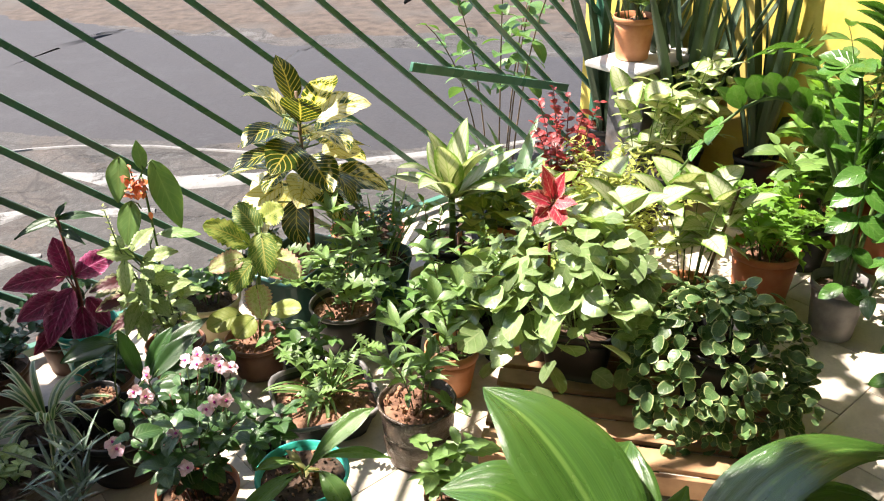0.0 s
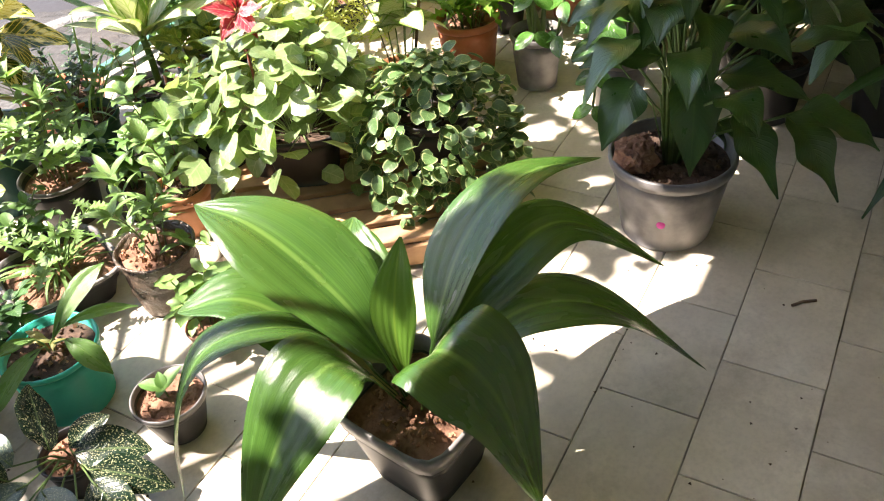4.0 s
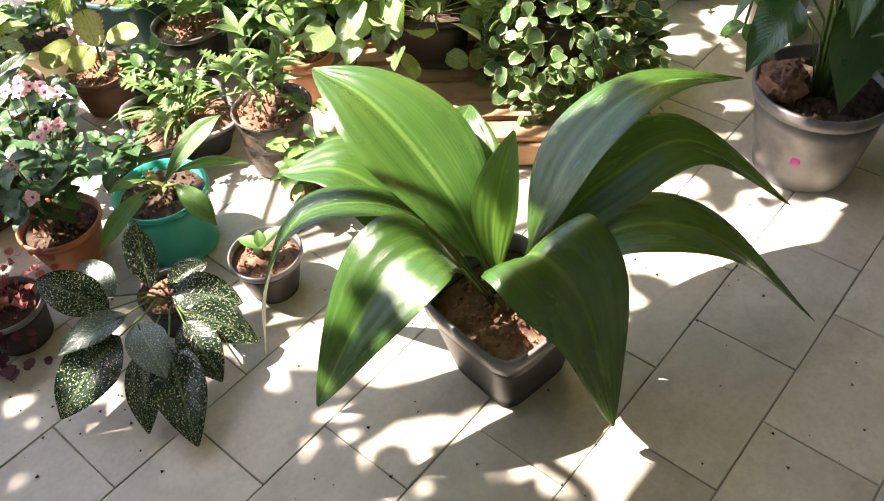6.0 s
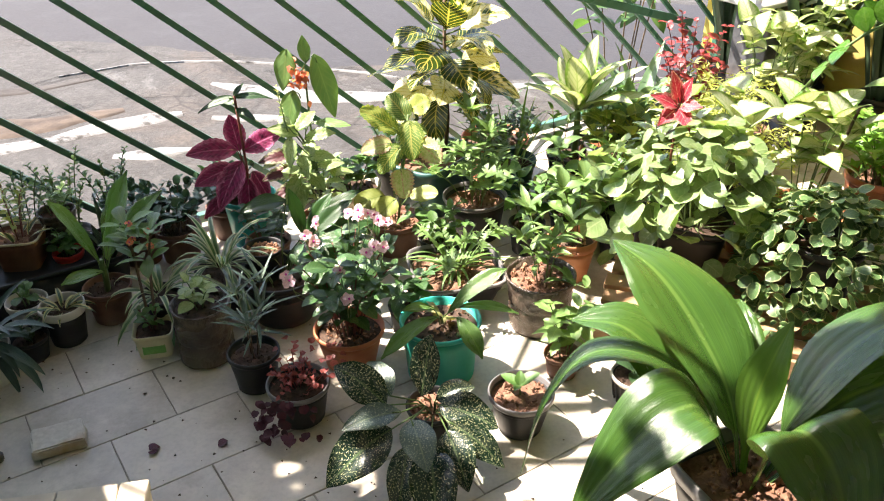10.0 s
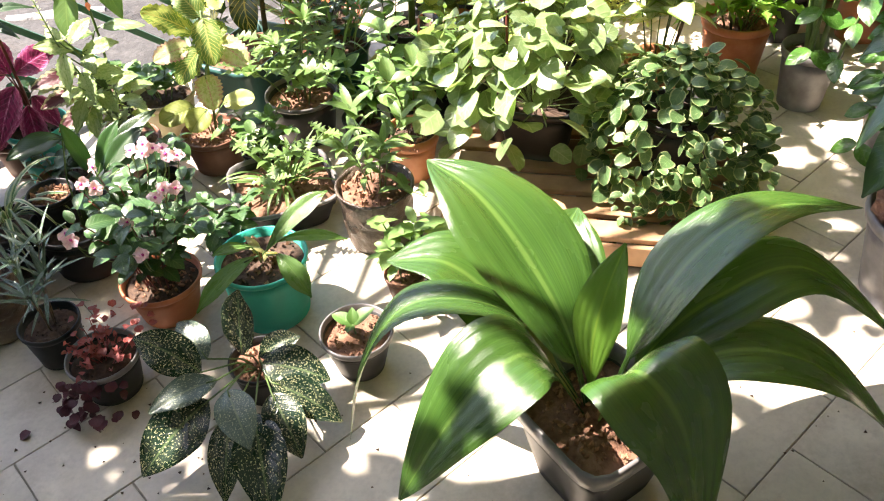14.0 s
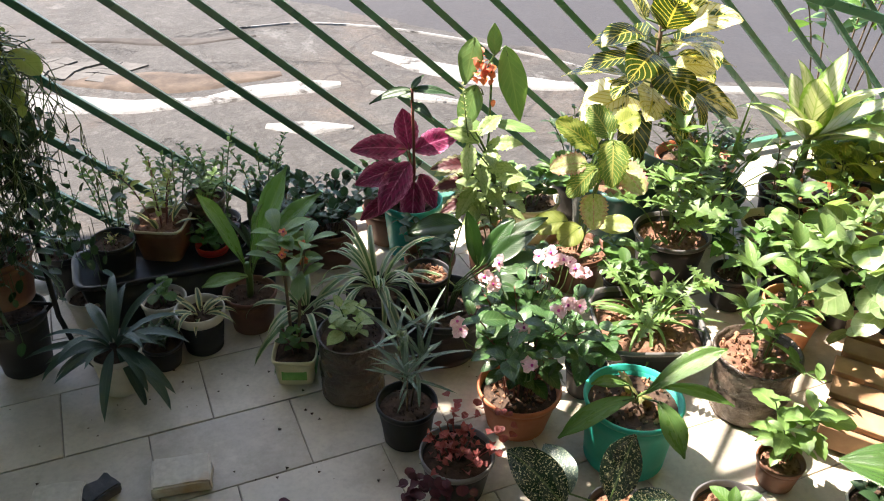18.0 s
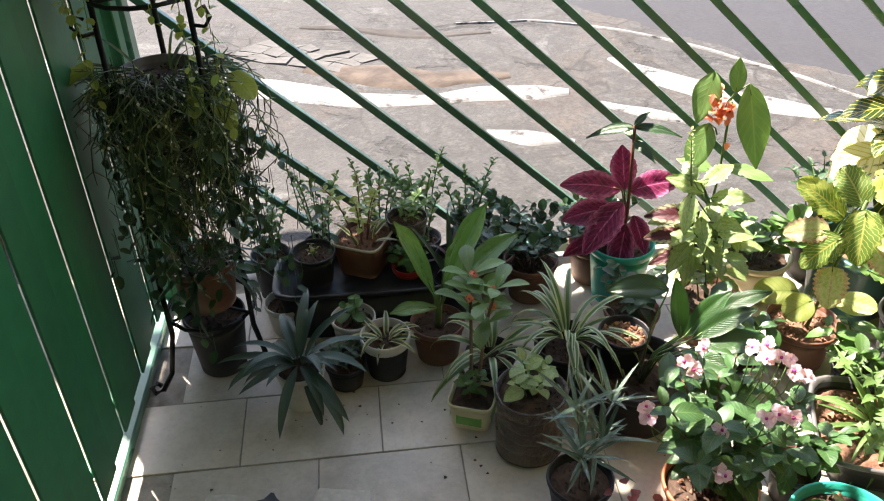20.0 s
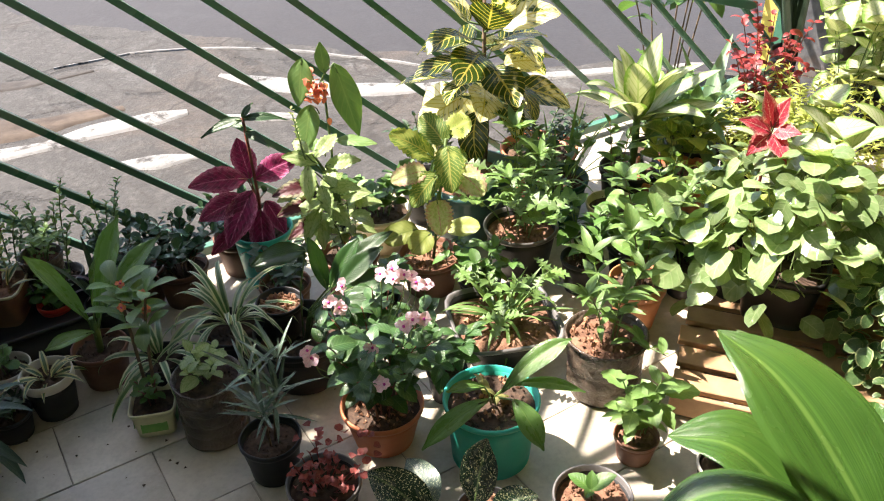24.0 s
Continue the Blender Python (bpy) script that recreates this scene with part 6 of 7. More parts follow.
# ---- right side ----
sp, z, sd = potted("peace_lily", 1.178, 1.383, 0.152, 0.235, "grey_pot", "large dark peace lily in a dusty grey plastic pot", "soil", base=0.74, lip=0.12, fill=0.88)
crumbs(sp, 0.13, z, M["soil"], 120, 0.01, 15, "crumbled_soil")
bm = bmesh.new()
bmesh.ops.create_icosphere(bm, subdivisions=4, radius=0.05)
for v in bm.verts:
    v.co *= 1 + 0.3 * noise.noise(v.co * 35) + 0.22 * noise.noise(v.co * 95)
part("clod", bm_mesh("clod", bm, M["red_soil"]), sp, Matrix.Translation((-0.093, 0.015, z + 0.035)), "lump of reddish earth")
v, f = lathe([(0.0105, 0), (0.0105, 0.001), (0.009, 0.0015)], 14)
part("sticker", mesh_from("sticker", v, f, None, True, M["sticker"]), sp, Matrix.Translation((-0.083, -0.098, 0.10)) @ pose(0, 0, 0, 82, 0, -40.3), "small magenta sticker")
crumbs(sp, 0.03, 0.0, M["red_soil"], 60, 0.013, 17, "crumbled_earth").matrix_basis = Matrix.Translation((-0.1, -0.005, z + 0.035))
blades(sp, z, (
    ((-0.009, -0.067, 0.469), (-0.059, -0.155, 0.272), 0.137),
    ((-0.107, 0.016, 0.444), (-0.203, -0.013, 0.304), 0.121),
    ((-0.093, -0.056, 0.535), (-0.252, 0.010, 0.519), 0.096),
    ((0.088, -0.088, 0.354), (0.139, -0.224, 0.185), 0.127),
    ((0.057, -0.066, 0.452), (0.173, -0.224, 0.432), 0.115),
    ((0.208, -0.126, 0.333), (0.287, -0.258, 0.146), 0.144),
    ((0.285, -0.084, 0.303), (0.411, -0.224, 0.230), 0.126),
    ((0.200, -0.084, 0.480), (0.299, -0.217, 0.539), 0.082),
    ((0.000, -0.062, 0.548), (-0.019, -0.122, 0.453), 0.091),
    ((0.057, -0.042, 0.533), (0.160, -0.116, 0.568), 0.091),
    ((-0.068, 0.173, 0.414), (-0.153, 0.235, 0.404), 0.085),
    ((0.139, 0.023, 0.259), (0.174, -0.028, 0.149), 0.089),
), M["l_spath"], w_lance, 0.2, 20, 0.3, wave=0.07, nv=20)
rng = random.Random(19)
for i in range(38):
    az = i * 137.5 + rng.uniform(-20, 20)
    t = i / 37
    reach = rng.uniform(0.2, 0.46) * (1.05 - 0.45 * t) * (0.75 if math.cos(radians(az)) < 0 else 1.0)
    hz = z + 0.27 + 0.4 * t + rng.uniform(-0.06, 0.06)
    c, s = math.cos(radians(az)), math.sin(radians(az))
    ln = rng.uniform(0.15, 0.22)
    p0 = Vector((c * reach * 0.62, s * reach * 0.62, hz))
    drop = rng.uniform(0.0, 0.11)
    p2 = Vector((c * (reach * 0.62 + ln * 0.85), s * (reach * 0.62 + ln * 0.85), hz - drop))
    p1 = Vector((c * (reach * 0.62 + ln * 0.5), s * (reach * 0.62 + ln * 0.5), hz + 0.05))
    part("leaf", arc_leaf(p0, p1, p2, rng.uniform(0.09, 0.12), M["l_spath"], shape=w_lance, fold=0.3, nv=16, nu=6, wave=0.05, seed=i, roll=rng.uniform(-30, 30)), sp)
    part("stem", tube([(c * 0.02, s * 0.02, z - 0.01), (c * reach * 0.2, s * reach * 0.2, z + (hz - z) * 0.65), p0], 0.0035, M["stem"], "stem", 5), sp)


def zz_plant(x, y, r, h, stems, label, pot="grey_pot"):
    ob, z, sd = potted("zz_plant", x, y, r, h, pot, label, "soil")
    for i, (tx, ty, tz, bow) in enumerate(stems):
        p2 = Vector((tx - x, ty - y, tz))
        p0 = Vector((0.02 * math.cos(i * 2), 0.02 * math.sin(i * 2), z - 0.01))
        p1 = Vector((p2.x * 0.35, p2.y * 0.35, tz + bow))
        pts = [p0 * (1 - t) ** 2 + p1 * 2 * t * (1 - t) + p2 * t * t for t in [k / 13 for k in range(14)]]
        part("stem", tube(pts, 0.008, M["stem"], "stem", 7, 0.5), ob)
        d = p2 - p0
        az = math.degrees(math.atan2(d.y, d.x))
        for k in range(4, 14):
            for sgn in (-1, 1):
                tang = (pts[min(k + 1, 13)] - pts[k - 1])
                ta = math.degrees(math.atan2(tang.y, tang.x)) if tang.xy.length > 1e-4 else az
                rise = math.degrees(math.atan2(tang.z, tang.xy.length))
                if bow > 0.4 and rise > -45:
                    # leaflets stand up along the top of an arching stem
                    m = aim(pts[k], ta + sgn * 28, 52 + sgn * 12, 70, 1.0 if k < 12 else 0.75)
                else:
                    m = aim(pts[k], ta + sgn * 62, 8 + rise * 0.4, sgn * 30, 1.0 if k < 12 else 0.75)
                part("leaf", leaf_mesh(M["l_zz"], w_oval, 0.098, 0.06, bend=25, fold=0.2, nv=7), ob, m)
    return ob


zz_plant(1.21, 2.22, 0.085, 0.19, ((0.72, 2.36, 0.50, 0.62), (1.10, 2.0, 0.30, 0.75), (1.2, 2.3, 0.98, 0.0), (1.45, 2.3, 0.85, 0.1), (1.05, 2.15, 0.86, 0.1), (1.0, 2.55, 0.8, 0.2)), "arching zz plant in a grey-brown pot")
zz_plant(1.36, 1.95, 0.09, 0.2, ((1.2, 1.82, 0.12, 0.7), (1.15, 1.95, 0.3, 0.7), (1.3, 1.9, 0.85, 0.0), (1.45, 1.75, 0.8, 0.1), (1.3, 2.1, 0.9, 0.0), (1.22, 1.78, 0.55, 0.4)), "drooping dark zz plant in a grey pot")

# shelf with a pot, and blades behind
shelf = thing("stone_shelf", F(2.78, -0.38), "white stone shelf on a block pier", "shelf", turn=40)
part("slab", bm_mesh("slab", box(0.46, 0.26, 0.025, 0.006), M["whitewash"]), shelf, Matrix.Translation((0.05, 0, 0.54)))
part("pier", bm_mesh("pier", box(0.12, 0.18, 0.54, 0.004), M["dark_stone"]), shelf)
p = F(2.76, -0.36)
ob, z, sd = potted("shelf_pot", p.x, p.y, 0.085, 0.17, "orange_pot", "orange clay pot of leaves standing on the stone shelf", "soil", z=0.565)
bush(ob, z, 6, 0.18, 0.14, 0.09, 0.05, M["l_bright"], 4, w_oval, 120)
for i, (u, n) in enumerate(((2.92, -0.13), (2.95, -0.52), (3.1, -0.78), (3.08, -0.2), (3.1, -0.42))):
    p = F(u, n)
    ob, z, sd = potted("snake_plant", p.x, p.y, 0.09, 0.18, "black_pot", "tall dark banded snake plant in a black pot", "soil")
    rosette(ob, z, 15, 0.85, 0.055, M["l_snake"], w_strap, (70, 90), (2, 15), 130 + i, 0.6, 0.04, nv=10)

for i, (x, y, hh, mt, L, lab) in enumerate(((1.55, 2.62, 0.55, "l_fern", 0.13, "tall lobed-leaf plant against the wall"), (0.92, 3.14, 0.45, "l_white", 0.15, "cream-leaved plant beside the shelf"), (1.58, 2.95, 0.6, "l_green", 0.12, "tall green plant against the yellow wall"), (1.75, 2.45, 0.55, "l_bright", 0.1, "bright bushy plant against the yellow wall"), (1.42, 2.84, 0.36, "l_fern", 0.16, "sunlit plant with large drooping leaves before the yellow wall"), (1.28, 2.66, 0.3, "l_bright", 0.12, "low bright plant with narrow leaves before the yellow wall"))):
    ob, z, sd = potted("wall_plant", x, y, 0.095, 0.18, "black_pot" if i % 2 else "terracotta", lab, "soil")
    bush(ob, z, 9, hh, 0.2, L, L * 0.5, M[mt], 6, w_lance if i % 2 else w_oval, 160 + i, el=(-25, 35), bend=45, nv=8)
for i, (x, y) in enumerate(((1.72, 1.72), (1.98, 1.5), (1.82, 2.02), (2.2, 1.85), (1.62, 2.28), (2.02, 2.3))):
    ob, z, sd = potted("dark_lily_clump", x, y, 0.12, 0.2, "black_pot", "dark large-leaved lily clump in the shade of the porch", "soil")
    for k in range(26):
        rng = random.Random(i * 100 + k)
        az, t = k * 137.5, k / 25
        rch = rng.uniform(0.1, 0.36)
        hz = z + 0.12 + 0.72 * t
        c, s = math.cos(radians(az)), math.sin(radians(az))
        p0 = Vector((c * rch * 0.6, s * rch * 0.6, hz))
        p2 = Vector((c * (rch * 0.6 + 0.17), s * (rch * 0.6 + 0.17), hz - rng.uniform(0.02, 0.16)))
        part("leaf", arc_leaf(p0, p0.lerp(p2, 0.5) + Vector((0, 0, 0.08)), p2, rng.uniform(0.08, 0.12), M["l_spath"], shape=w_oval, nv=10, nu=4, seed=k, roll=rng.uniform(-30, 30)), ob)
        part("stem", tube([(c * 0.02, s * 0.02, z - 0.01), (c * rch * 0.25, s * rch * 0.25, z + (hz - z) * 0.6), p0], 0.0035, M["stem"], "stem", 5), ob)

ob, z, sd = potted("arching_leaf_plant", 2.02, 1.17, 0.11, 0.2, "black_pot", "dark plant with long arching leaves in a black pot", "soil")
for k, (dx, dy, tz) in enumerate(((-0.47, -0.05, 0.07), (-0.4, 0.25, 0.15), (-0.3, -0.3, 0.2), (0.1, 0.4, 0.3), (0.35, 0.1, 0.3), (0.2, -0.35, 0.25), (-0.1, 0.1, 0.6), (0.05, -0.1, 0.55))):
    part("leaf", arc_leaf((0, 0, z), (dx * 0.5, dy * 0.5, tz + 0.35), (dx, dy, tz), 0.07, M["l_spath"], shape=w_broad, nv=18, nu=6, seed=k), ob)

# iron stand with two tiers and the hanging thread plant
sx, sy = -1.745, 1.25
st = thing("plant_stand", (sx, sy, 0), "black wrought iron plant stand with three tiers", "plant stand")
for a in (15, 135, 255):
    c, s = math.cos(radians(a)), math.sin(radians(a))
    part("leg", tube([(c * 0.11, s * 0.11, 0.30), (c * 0.11, s * 0.11, 0.16), (c * 0.135, s * 0.135, 0.05), (c * 0.165, s * 0.165, 0.012), (c * 0.185, s * 0.185, 0.014), (c * 0.19, s * 0.19, 0.034), (c * 0.175, s * 0.175, 0.042), (c * 0.168, s * 0.168, 0.03)], 0.0065, M["iron"], "leg", 8), st)
    part("rod", tube([(c * 0.11, s * 0.11, 0.29), (c * 0.105, s * 0.105, 0.6), (c * 0.10, s * 0.10, 0.97)], 0.006, M["iron"], "rod", 8), st)
    part("scroll", tube([(c * 0.1, s * 0.1, 0.9), (c * 0.13, s * 0.13, 0.9), (c * 0.145, s * 0.145, 0.92), (c * 0.135, s * 0.135, 0.94), (c * 0.12, s * 0.12, 0.93)], 0.004, M["iron"], "scroll", 6), st)
for rz, rr in ((0.195, 0.105), (0.66, 0.104), (0.955, 0.1)):
    part("ring", tube([(rr * math.cos(k * 0.4488), rr * math.sin(k * 0.4488), rz) for k in range(15)], 0.005, M["iron"], "ring", 6), st)
    for a in (15, 135, 255):
        part("spoke", tube([(rr * math.cos(radians(a)), rr * math.sin(radians(a)), rz), (0, 0, rz)], 0.004, M["iron"], "spoke", 6), st)
ob, z, sd = potted("black_floor_pot", sx + 0.0, sy + 0.0, 0.075, 0.17, "black_pot", "black pot of soil under the iron stand", "soil")
ob, z, sd = potted("clay_pot_on_stand", sx, sy, 0.08, 0.13, "brown_pot", "brown clay pot with thin drooping leaves on the iron stand", "soil", z=0.203)
rosette(ob, z, 20, 0.19, 0.011, M["l_grey"], w_strap, (0, 70), (70, 130), 140, 0.3, 0.03, joined=True, nu=2)
hang, z, sd = potted("thread_cactus", sx, sy, 0.085, 0.13, "grey_pot", "mistletoe cactus hanging in long thin green threads", "soil", z=0.668)
rng = random.Random(55)
ms, tips = Mass(), Mass()
for s in range(170):
    w = rng.uniform(-2.3, 1.3)
    r0 = rng.uniform(0.05, 0.085)
    p = Vector((r0 * math.cos(w), r0 * math.sin(w), z + rng.uniform(0, 0.03)))
    d = Vector((math.cos(w) * 0.7 + 0.15, math.sin(w) * 0.6, rng.uniform(-0.2, 0.35))).normalized()
    for k in range(rng.randint(8, 16)):
        seg = rng.uniform(0.025, 0.05)
        q = p + d * seg
        ms.stalk(p, q, 0.0015)
        for f in range(rng.randint(0, 2)):
            e = q + (d + Vector((rng.uniform(-1, 1), rng.uniform(-1, 1), rng.uniform(-0.6, 0.5)))).normalized() * rng.uniform(0.02, 0.045)
            ms.stalk(q, e, 0.0012)
            if rng.random() < 0.25:
                tips.add(leaf(w_round, 0.007, 0.006, nv=3, nu=2), aim(e, rng.uniform(0, 360), -40))
        d = (d * 0.5 + Vector((rng.uniform(-0.7, 0.7) - p.x * 1.6, rng.uniform(-0.7, 0.7) - p.y * 1.6, -0.4))).normalized()
        p = q
        if p.z < -0.33:
            break
ms.done("foliage", M["l_rhip"], hang)
tips.done("bud_spray", M["white_petal"], hang, "tiny white buds")
rosette(hang, z, 9, 0.2, 0.008, M["l_rhip"], w_strap, (30, 85), (40, 110), 141, 0.3, 0.04, joined=True, nu=2)
vine = Mass()
for s in range(60):
    w, hz = rng.uniform(-2.6, 1.4), z + rng.uniform(0.0, 0.05)
    x, y = 0.10 * math.cos(w), 0.10 * math.sin(w)
    for k in range(rng.randint(9, 17)):
        hz -= rng.uniform(0.02, 0.045)
        x, y = x + rng.uniform(-0.02, 0.028), y + rng.uniform(-0.022, 0.022)
        vine.add(leaf(w_ovate, 0.03, 0.02, bend=20, nv=5, nu=2), aim((x, y, hz), rng.uniform(0, 360), rng.uniform(-70, 0), 0, rng.uniform(0.6, 1.2)))
        vine.stalk((x, y, hz), (x, y, hz + 0.05), 0.0009)
vine.done("vine_foliage", M["l_dark"], hang, "small oval leaves of a creeping vine")
blades(hang, z, (((0.10, 0.05, 0.10), (0.17, 0.02, 0.03), 0.05), ((0.12, 0.08, 0.12), (0.2, 0.06, 0.09), 0.05), ((0.1, 0.0, 0.13), (0.15, -0.05, 0.08), 0.045), ((-0.06, -0.1, 0.16), (-0.1, -0.16, 0.13), 0.045)), M["l_yellow"], w_round, 0.1, 30, 0.1, 0, "round yellow-green leaf")
top, zt, sd = potted("hanging_bowl", sx, sy, 0.125, 0.10, "orange_pot", "terracotta bowl with trailing vines on top of the stand", "soil", z=0.962, base=0.6)
bush(top, zt, 8, 0.12, 0.14, 0.05, 0.04, M["l_green"], 4, w_oval, 150)
mv = Mass()
for s, (x, y) in enumerate(((-0.02, -0.13), (0.0, -0.135), (0.13, -0.03), (0.14, 0.0), (0.135, 0.03), (0.12, -0.07), (-0.1, -0.1))):
    hz = 0.12
    for k in range(22 if s in (0, 2, 3) else 9):
        hz -= rng.uniform(0.012, 0.022)
        x, y = x + rng.uniform(-0.006, 0.008), y + rng.uniform(-0.006, 0.006)
        mv.add(leaf(w_ovate, 0.026, 0.018, bend=20, nv=4, nu=2), aim((x, y, hz), k * 150 + rng.uniform(-30, 30), rng.uniform(-50, 10), 0, rng.uniform(0.6, 1.1)))
        mv.stalk((x, y, hz), (x, y, hz + 0.022), 0.001)
mv.done("vine_foliage", M["l_yellow"], top, "yellow-green trailing vine")

# ---- unseen tree beside the gate, added to shade the corner and the plants ----
tree = thing("shade_tree", F(-1.45, 0.45, -0.12), "unseen leafy tree added outside the gate for its shade", "tree")
part("trunk", tube([(0, 0, 0), (0.03, 0.02, 0.9), (-0.04, 0.05, 1.7), (0.05, 0.1, 2.4)], 0.11, M["bark"], "trunk", 12, 0.7), tree)
rng = random.Random(202)
ms = Mass()
crown_at = tree.matrix_basis.translation
for u0, u1, n0, n1, limbs, leaves, loose in CROWN:
    for b in range(limbs):
        end = F(rng.uniform(u0, u1), rng.uniform(n0, n1), rng.uniform(2.75, 3.15)) - crown_at
        part("limb", tube([(0.0, 0.05, rng.uniform(1.6, 2.3)), Vector((0.0, 0.05, 2.3)).lerp(end, 0.55) + Vector((0, 0, 0.15)), end], 0.026, M["bark"], "limb", 6, 0.25), tree)
        for k in range(leaves):
            p = end + Vector((rng.gauss(0, loose), rng.gauss(0, loose), rng.gauss(0, 0.12)))
            cu, cn = (p + crown_at).dot(UU), (p + crown_at).dot(NN) - FENCE
            # hole left in the crown so that sun falls on the crate
            if math.hypot(cu + 1.13, (cn + 0.05) * 0.8) < 0.29:
                continue
            ms.add(leaf(w_oval, 0.13, 0.08, bend=25, fold=0.15, nv=3, nu=2), aim(p, rng.uniform(0, 360), rng.uniform(-40, 25), rng.uniform(-30, 30), rng.uniform(0.7, 1.2)))
ms.done("crown", M["l_green"], tree)

# ---- leafy shrub outside the fence ----
shrub = thing("street_shrub", F(2.75, 0.4, -0.1), "sparse leafy shrub with bare branches outside the fence", "shrub")
bush(shrub, 0.0, 6, 0.95, 0.42, 0.13, 0.065, M["l_green"], 9, w_oval, 171, M["bark"], el=(-40, 25), stem_r=0.004, start=0.3)

# ---- loose things on the floor ----
def rough_block(sx, sy, sz, seed, mat):
    bm = box(sx, sy, sz, 0.004, seg=2)
    bmesh.ops.subdivide_edges(bm, edges=bm.edges[:], cuts=2, use_grid_fill=True)
    for v in bm.verts:
        v.co += Vector((noise.noise(v.co * 40 + Vector((seed, 0, 0))), noise.noise(v.co * 40 + Vector((0, seed, 0))), noise.noise(v.co * 40 + Vector((0, 0, seed))) * 0.4)) * 0.006
        v.co.z = max(0.0, v.co.z)
    return bm_mesh("block", bm, mat)


ob = tagged(new("stone_offcut", rough_block(0.12, 0.085, 0.032, 3, M["stone"])), "broken sandy stone offcut lying on the tiles", "stone")
ob.matrix_basis = pose(-1.19, 1.06, 0, 0, 0, 32)
ob = tagged(new("stone_offcut", rough_block(0.10, 0.075, 0.034, 5, M["stone"])), "square sandy stone offcut lying on the tiles", "stone")
ob.matrix_basis = pose(-1.385, 0.915, 0, 0, 0, 30)
ob = tagged(new("dark_stone_offcut", rough_block(0.075, 0.05, 0.03, 8, M["dark_stone"])), "small dark stone chip beside the offcut", "stone")
ob.matrix_basis = pose(-1.325, 0.965, 0, 0, 0, 70)
for i, (x, y, s) in enumerate(((-0.965, 1.06, 1.0), (-0.945, 1.05, 0.8), (-0.79, 1.115, 0.9))):
    ob = tagged(new("fallen_leaf", leaf_mesh(M["l_wine"], w_round, 0.03, 0.028, bend=30, nv=4, nu=2)), "dark fallen leaf on the tiles", "leaf")
    ob.matrix_basis = aim((x, y, 0.006), 60 + i * 80, 3, 0, s)
ob = tagged(new("fallen_twig", tube([(0, 0, 0), (0.03, 0.004, 0.001), (0.06, 0.0, 0)], 0.0035, M["bark"], "twig")), "small dark twig on the tiles", "twig")
ob.matrix_basis = pose(1.27, 1.0, 0.0035, 0, 0, -10)

rng = random.Random(61)
bits = Mass()
for i in range(260):
    near = rng.random() < 0.6
    p = F(rng.uniform(-0.62, 0.5), rng.uniform(-1.5, -0.5)) if near else Vector((rng.uniform(-0.9, 1.3), rng.uniform(0.6, 1.35), 0))
    s = rng.uniform(0.0012, 0.005)
    q = [Vector((1, 0, 0.3)), Vector((-0.6, 0.8, 0.1)), Vector((-0.5, -0.9, 0.2)), Vector((0, 0.1, 0.9)), Vector((0.1, 0, 0))]
    bits.add(([v * s for v in q], [(0, 1, 3), (1, 2, 3), (2, 0, 3), (1, 0, 4), (2, 1, 4), (0, 2, 4)], [(0.5, 0.5)] * 5), Matrix.Translation((p.x, p.y, 0.0006)) @ pose(0, 0, 0, 0, 0, rng.uniform(0, 360)))
litter = new("floor_litter", mesh_from("floor_litter", np.concatenate(bits.v).tolist(), bits.f, None, False, M["soil"]))
tagged(litter, "crumbs of dark soil scattered on the tiles", "soil", kind="stuff")

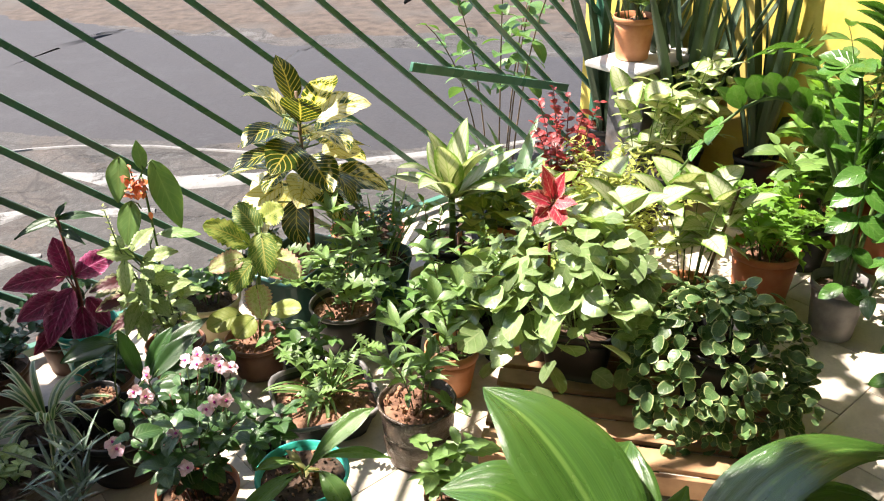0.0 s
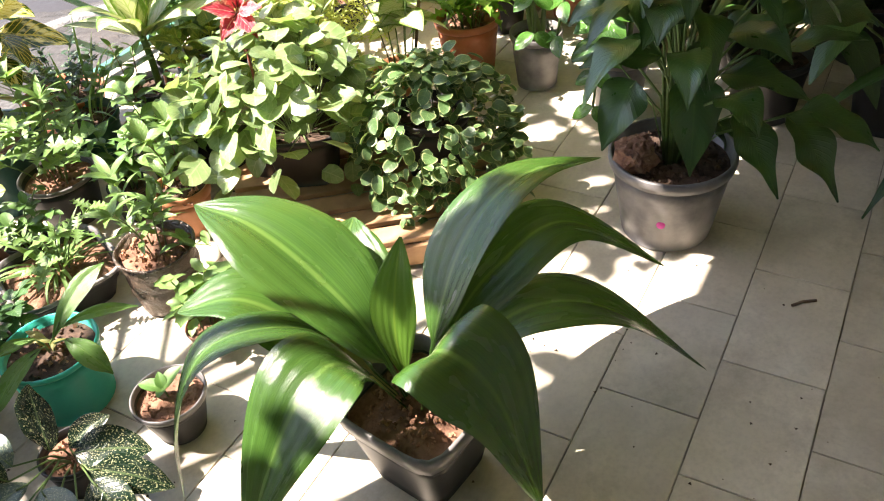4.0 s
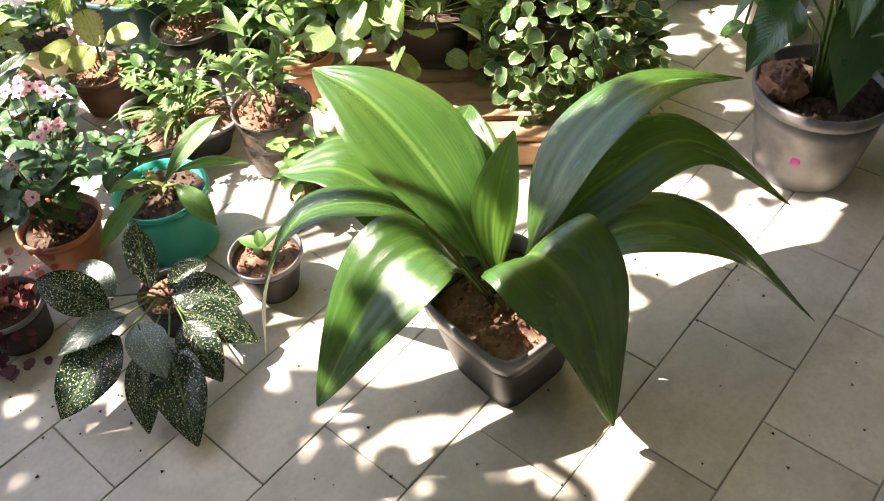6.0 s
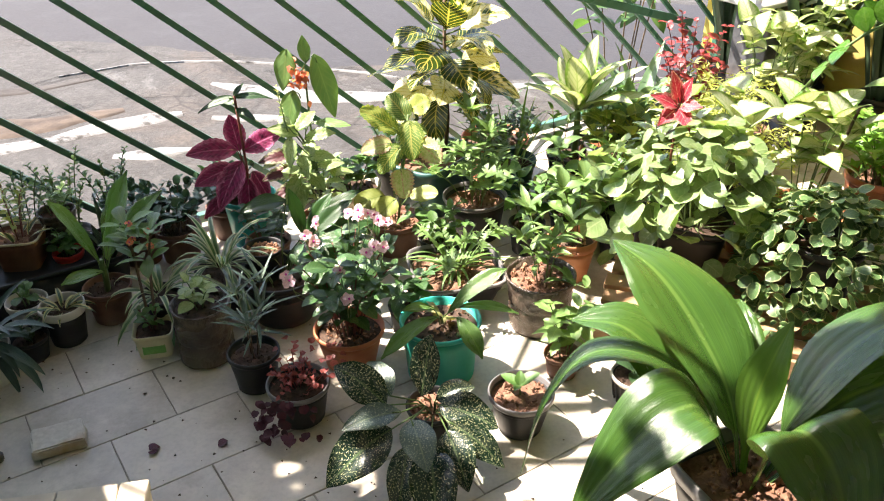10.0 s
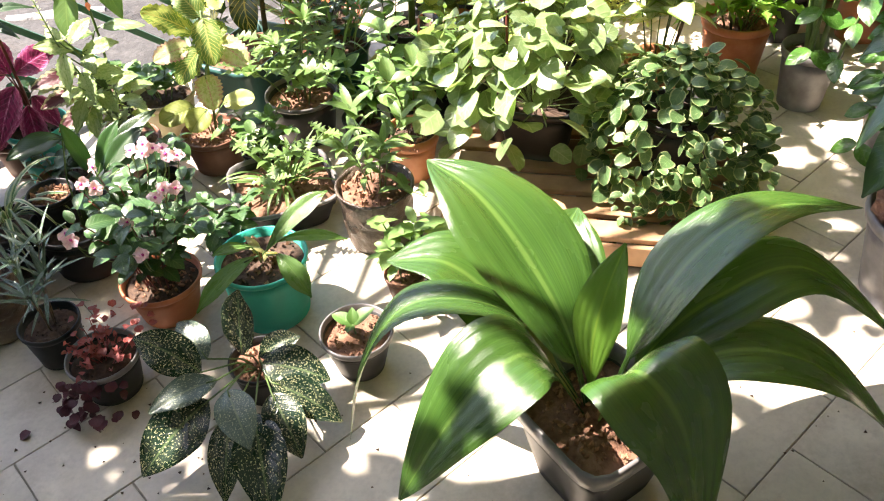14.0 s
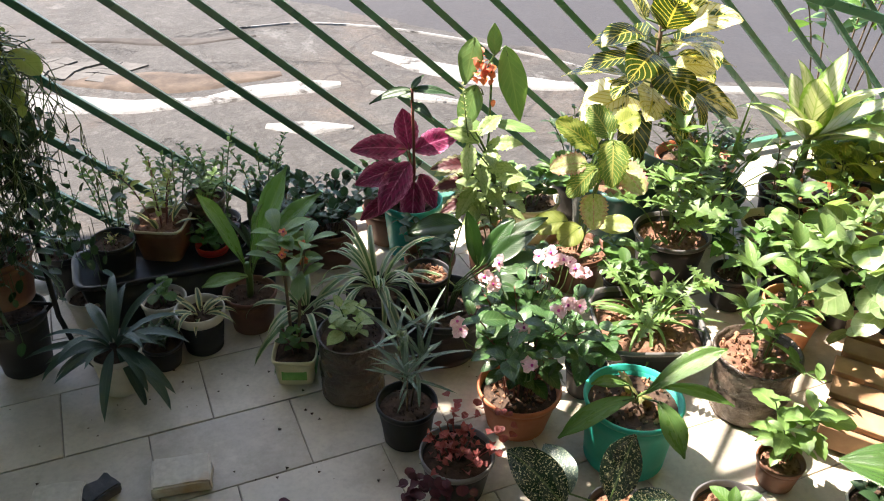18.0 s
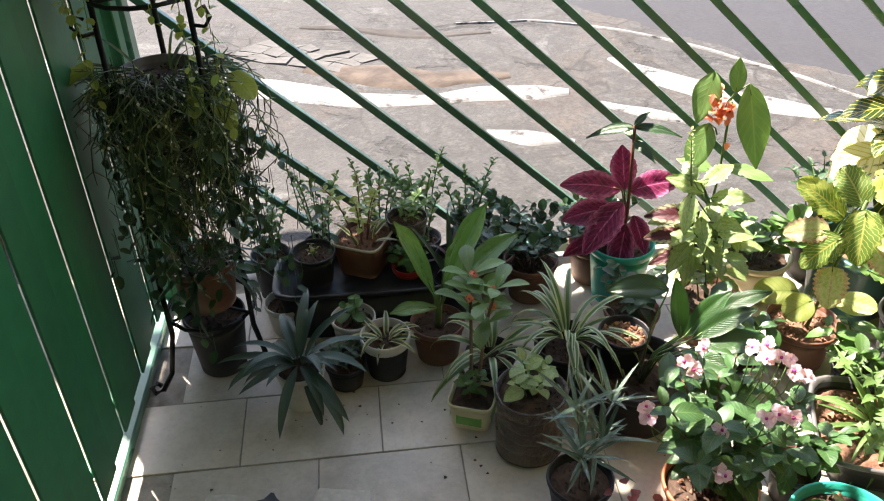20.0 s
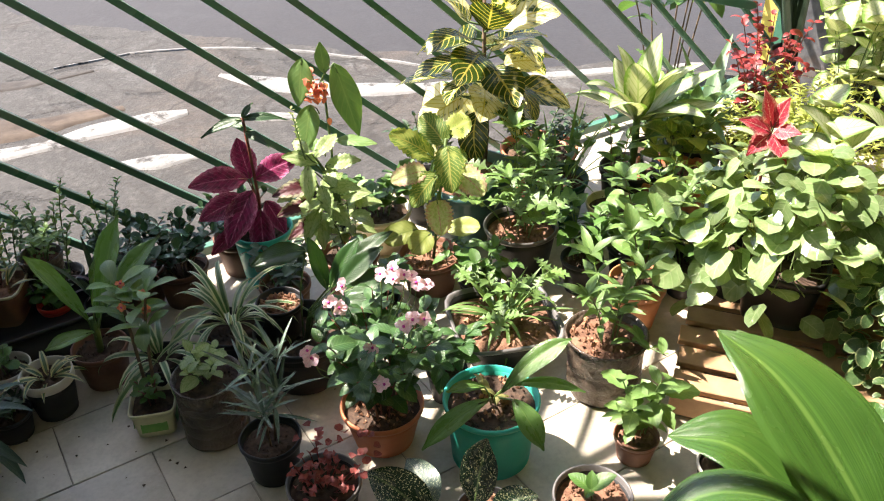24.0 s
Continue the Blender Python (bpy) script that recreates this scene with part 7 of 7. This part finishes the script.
crate = thing("wooden_crate", (-0.717, 0.664, 0), "upturned crate of weathered pale planks on the tiles", "crate", turn=17.3)
for i, (w, x) in enumerate(((0.048, -0.025), (0.10, -0.101), (0.098, -0.202))):
    part("plank", bm_mesh("plank", box(w, 0.5, 0.02, 0.002), M["board"]), crate, Matrix.Translation((x, -0.25 - 0.001 * i, 0.33)))
for x in (-0.012, -0.24):
    for k in range(3):
        part("side_board", bm_mesh("side_board", box(0.018, 0.498, 0.106, 0.002), M["board"]), crate, Matrix.Translation((x, -0.25, 0.001 + 0.1095 * k)))
for y in (-0.0115, -0.4885):
    for k in range(3):
        part("end_board", bm_mesh("end_board", box(0.205, 0.018, 0.106, 0.002), M["board"]), crate, Matrix.Translation((-0.126, y, 0.001 + 0.1095 * k)))

# ---- floor tiles ----
TH = radians(41.0)
TU, TN = Vector((math.cos(TH), math.sin(TH), 0)), Vector((-math.sin(TH), math.cos(TH), 0))
tile_me = []
for k in range(4):
    bm = box(0.3172, 0.2117, 0.008, 0.0012, True)
    tile_me.append(bm_mesh("tile", bm, M["tile"]))
spots = []
for r in range(-4, 24):
    nc = 1.74 - 0.2145 * (r + 0.5)
    for k in range(-12, 18):
        uc = (0.065 if r % 2 == 0 else 0.215) + 0.006 * r + 0.32 * (k + 0.5)
        p = TU * uc + TN * nc
        u, n = p.dot(UU), p.dot(NN) - FENCE
        if GATE_U + 0.02 < u < WALL_U - 0.2 and BACK_N + 0.2 < n < -0.10:
            spots.append(((p - Vector((0.1, 1.1, 0))).length, p, r, k))
spots.sort(key=lambda s: s[0])
rest = Mass()
for i, (_, p, r, k) in enumerate(spots):
    m = Matrix.Translation((p.x, p.y, -0.004 + 0.0006 * ((r * 7 + k * 3) % 3 - 1))) @ pose(0, 0, 0, 0, 0, 41 + ((r * 5 + k * 11) % 5 - 2) * 0.12)
    if i < 300:
        t = part("tile", tile_me[i % 4], slab)
        t.matrix_parent_inverse = slab.matrix_basis.inverted()
        t.matrix_basis = m
    else:
        me = tile_me[0]
        rest.add(([v.co for v in me.vertices], [tuple(q.vertices) for q in me.polygons], [(0.5, 0.5)] * len(me.vertices)), m)
if rest.v:
    o = rest.done("far_tiles", M["tile"], slab)
    o.matrix_parent_inverse = slab.matrix_basis.inverted()
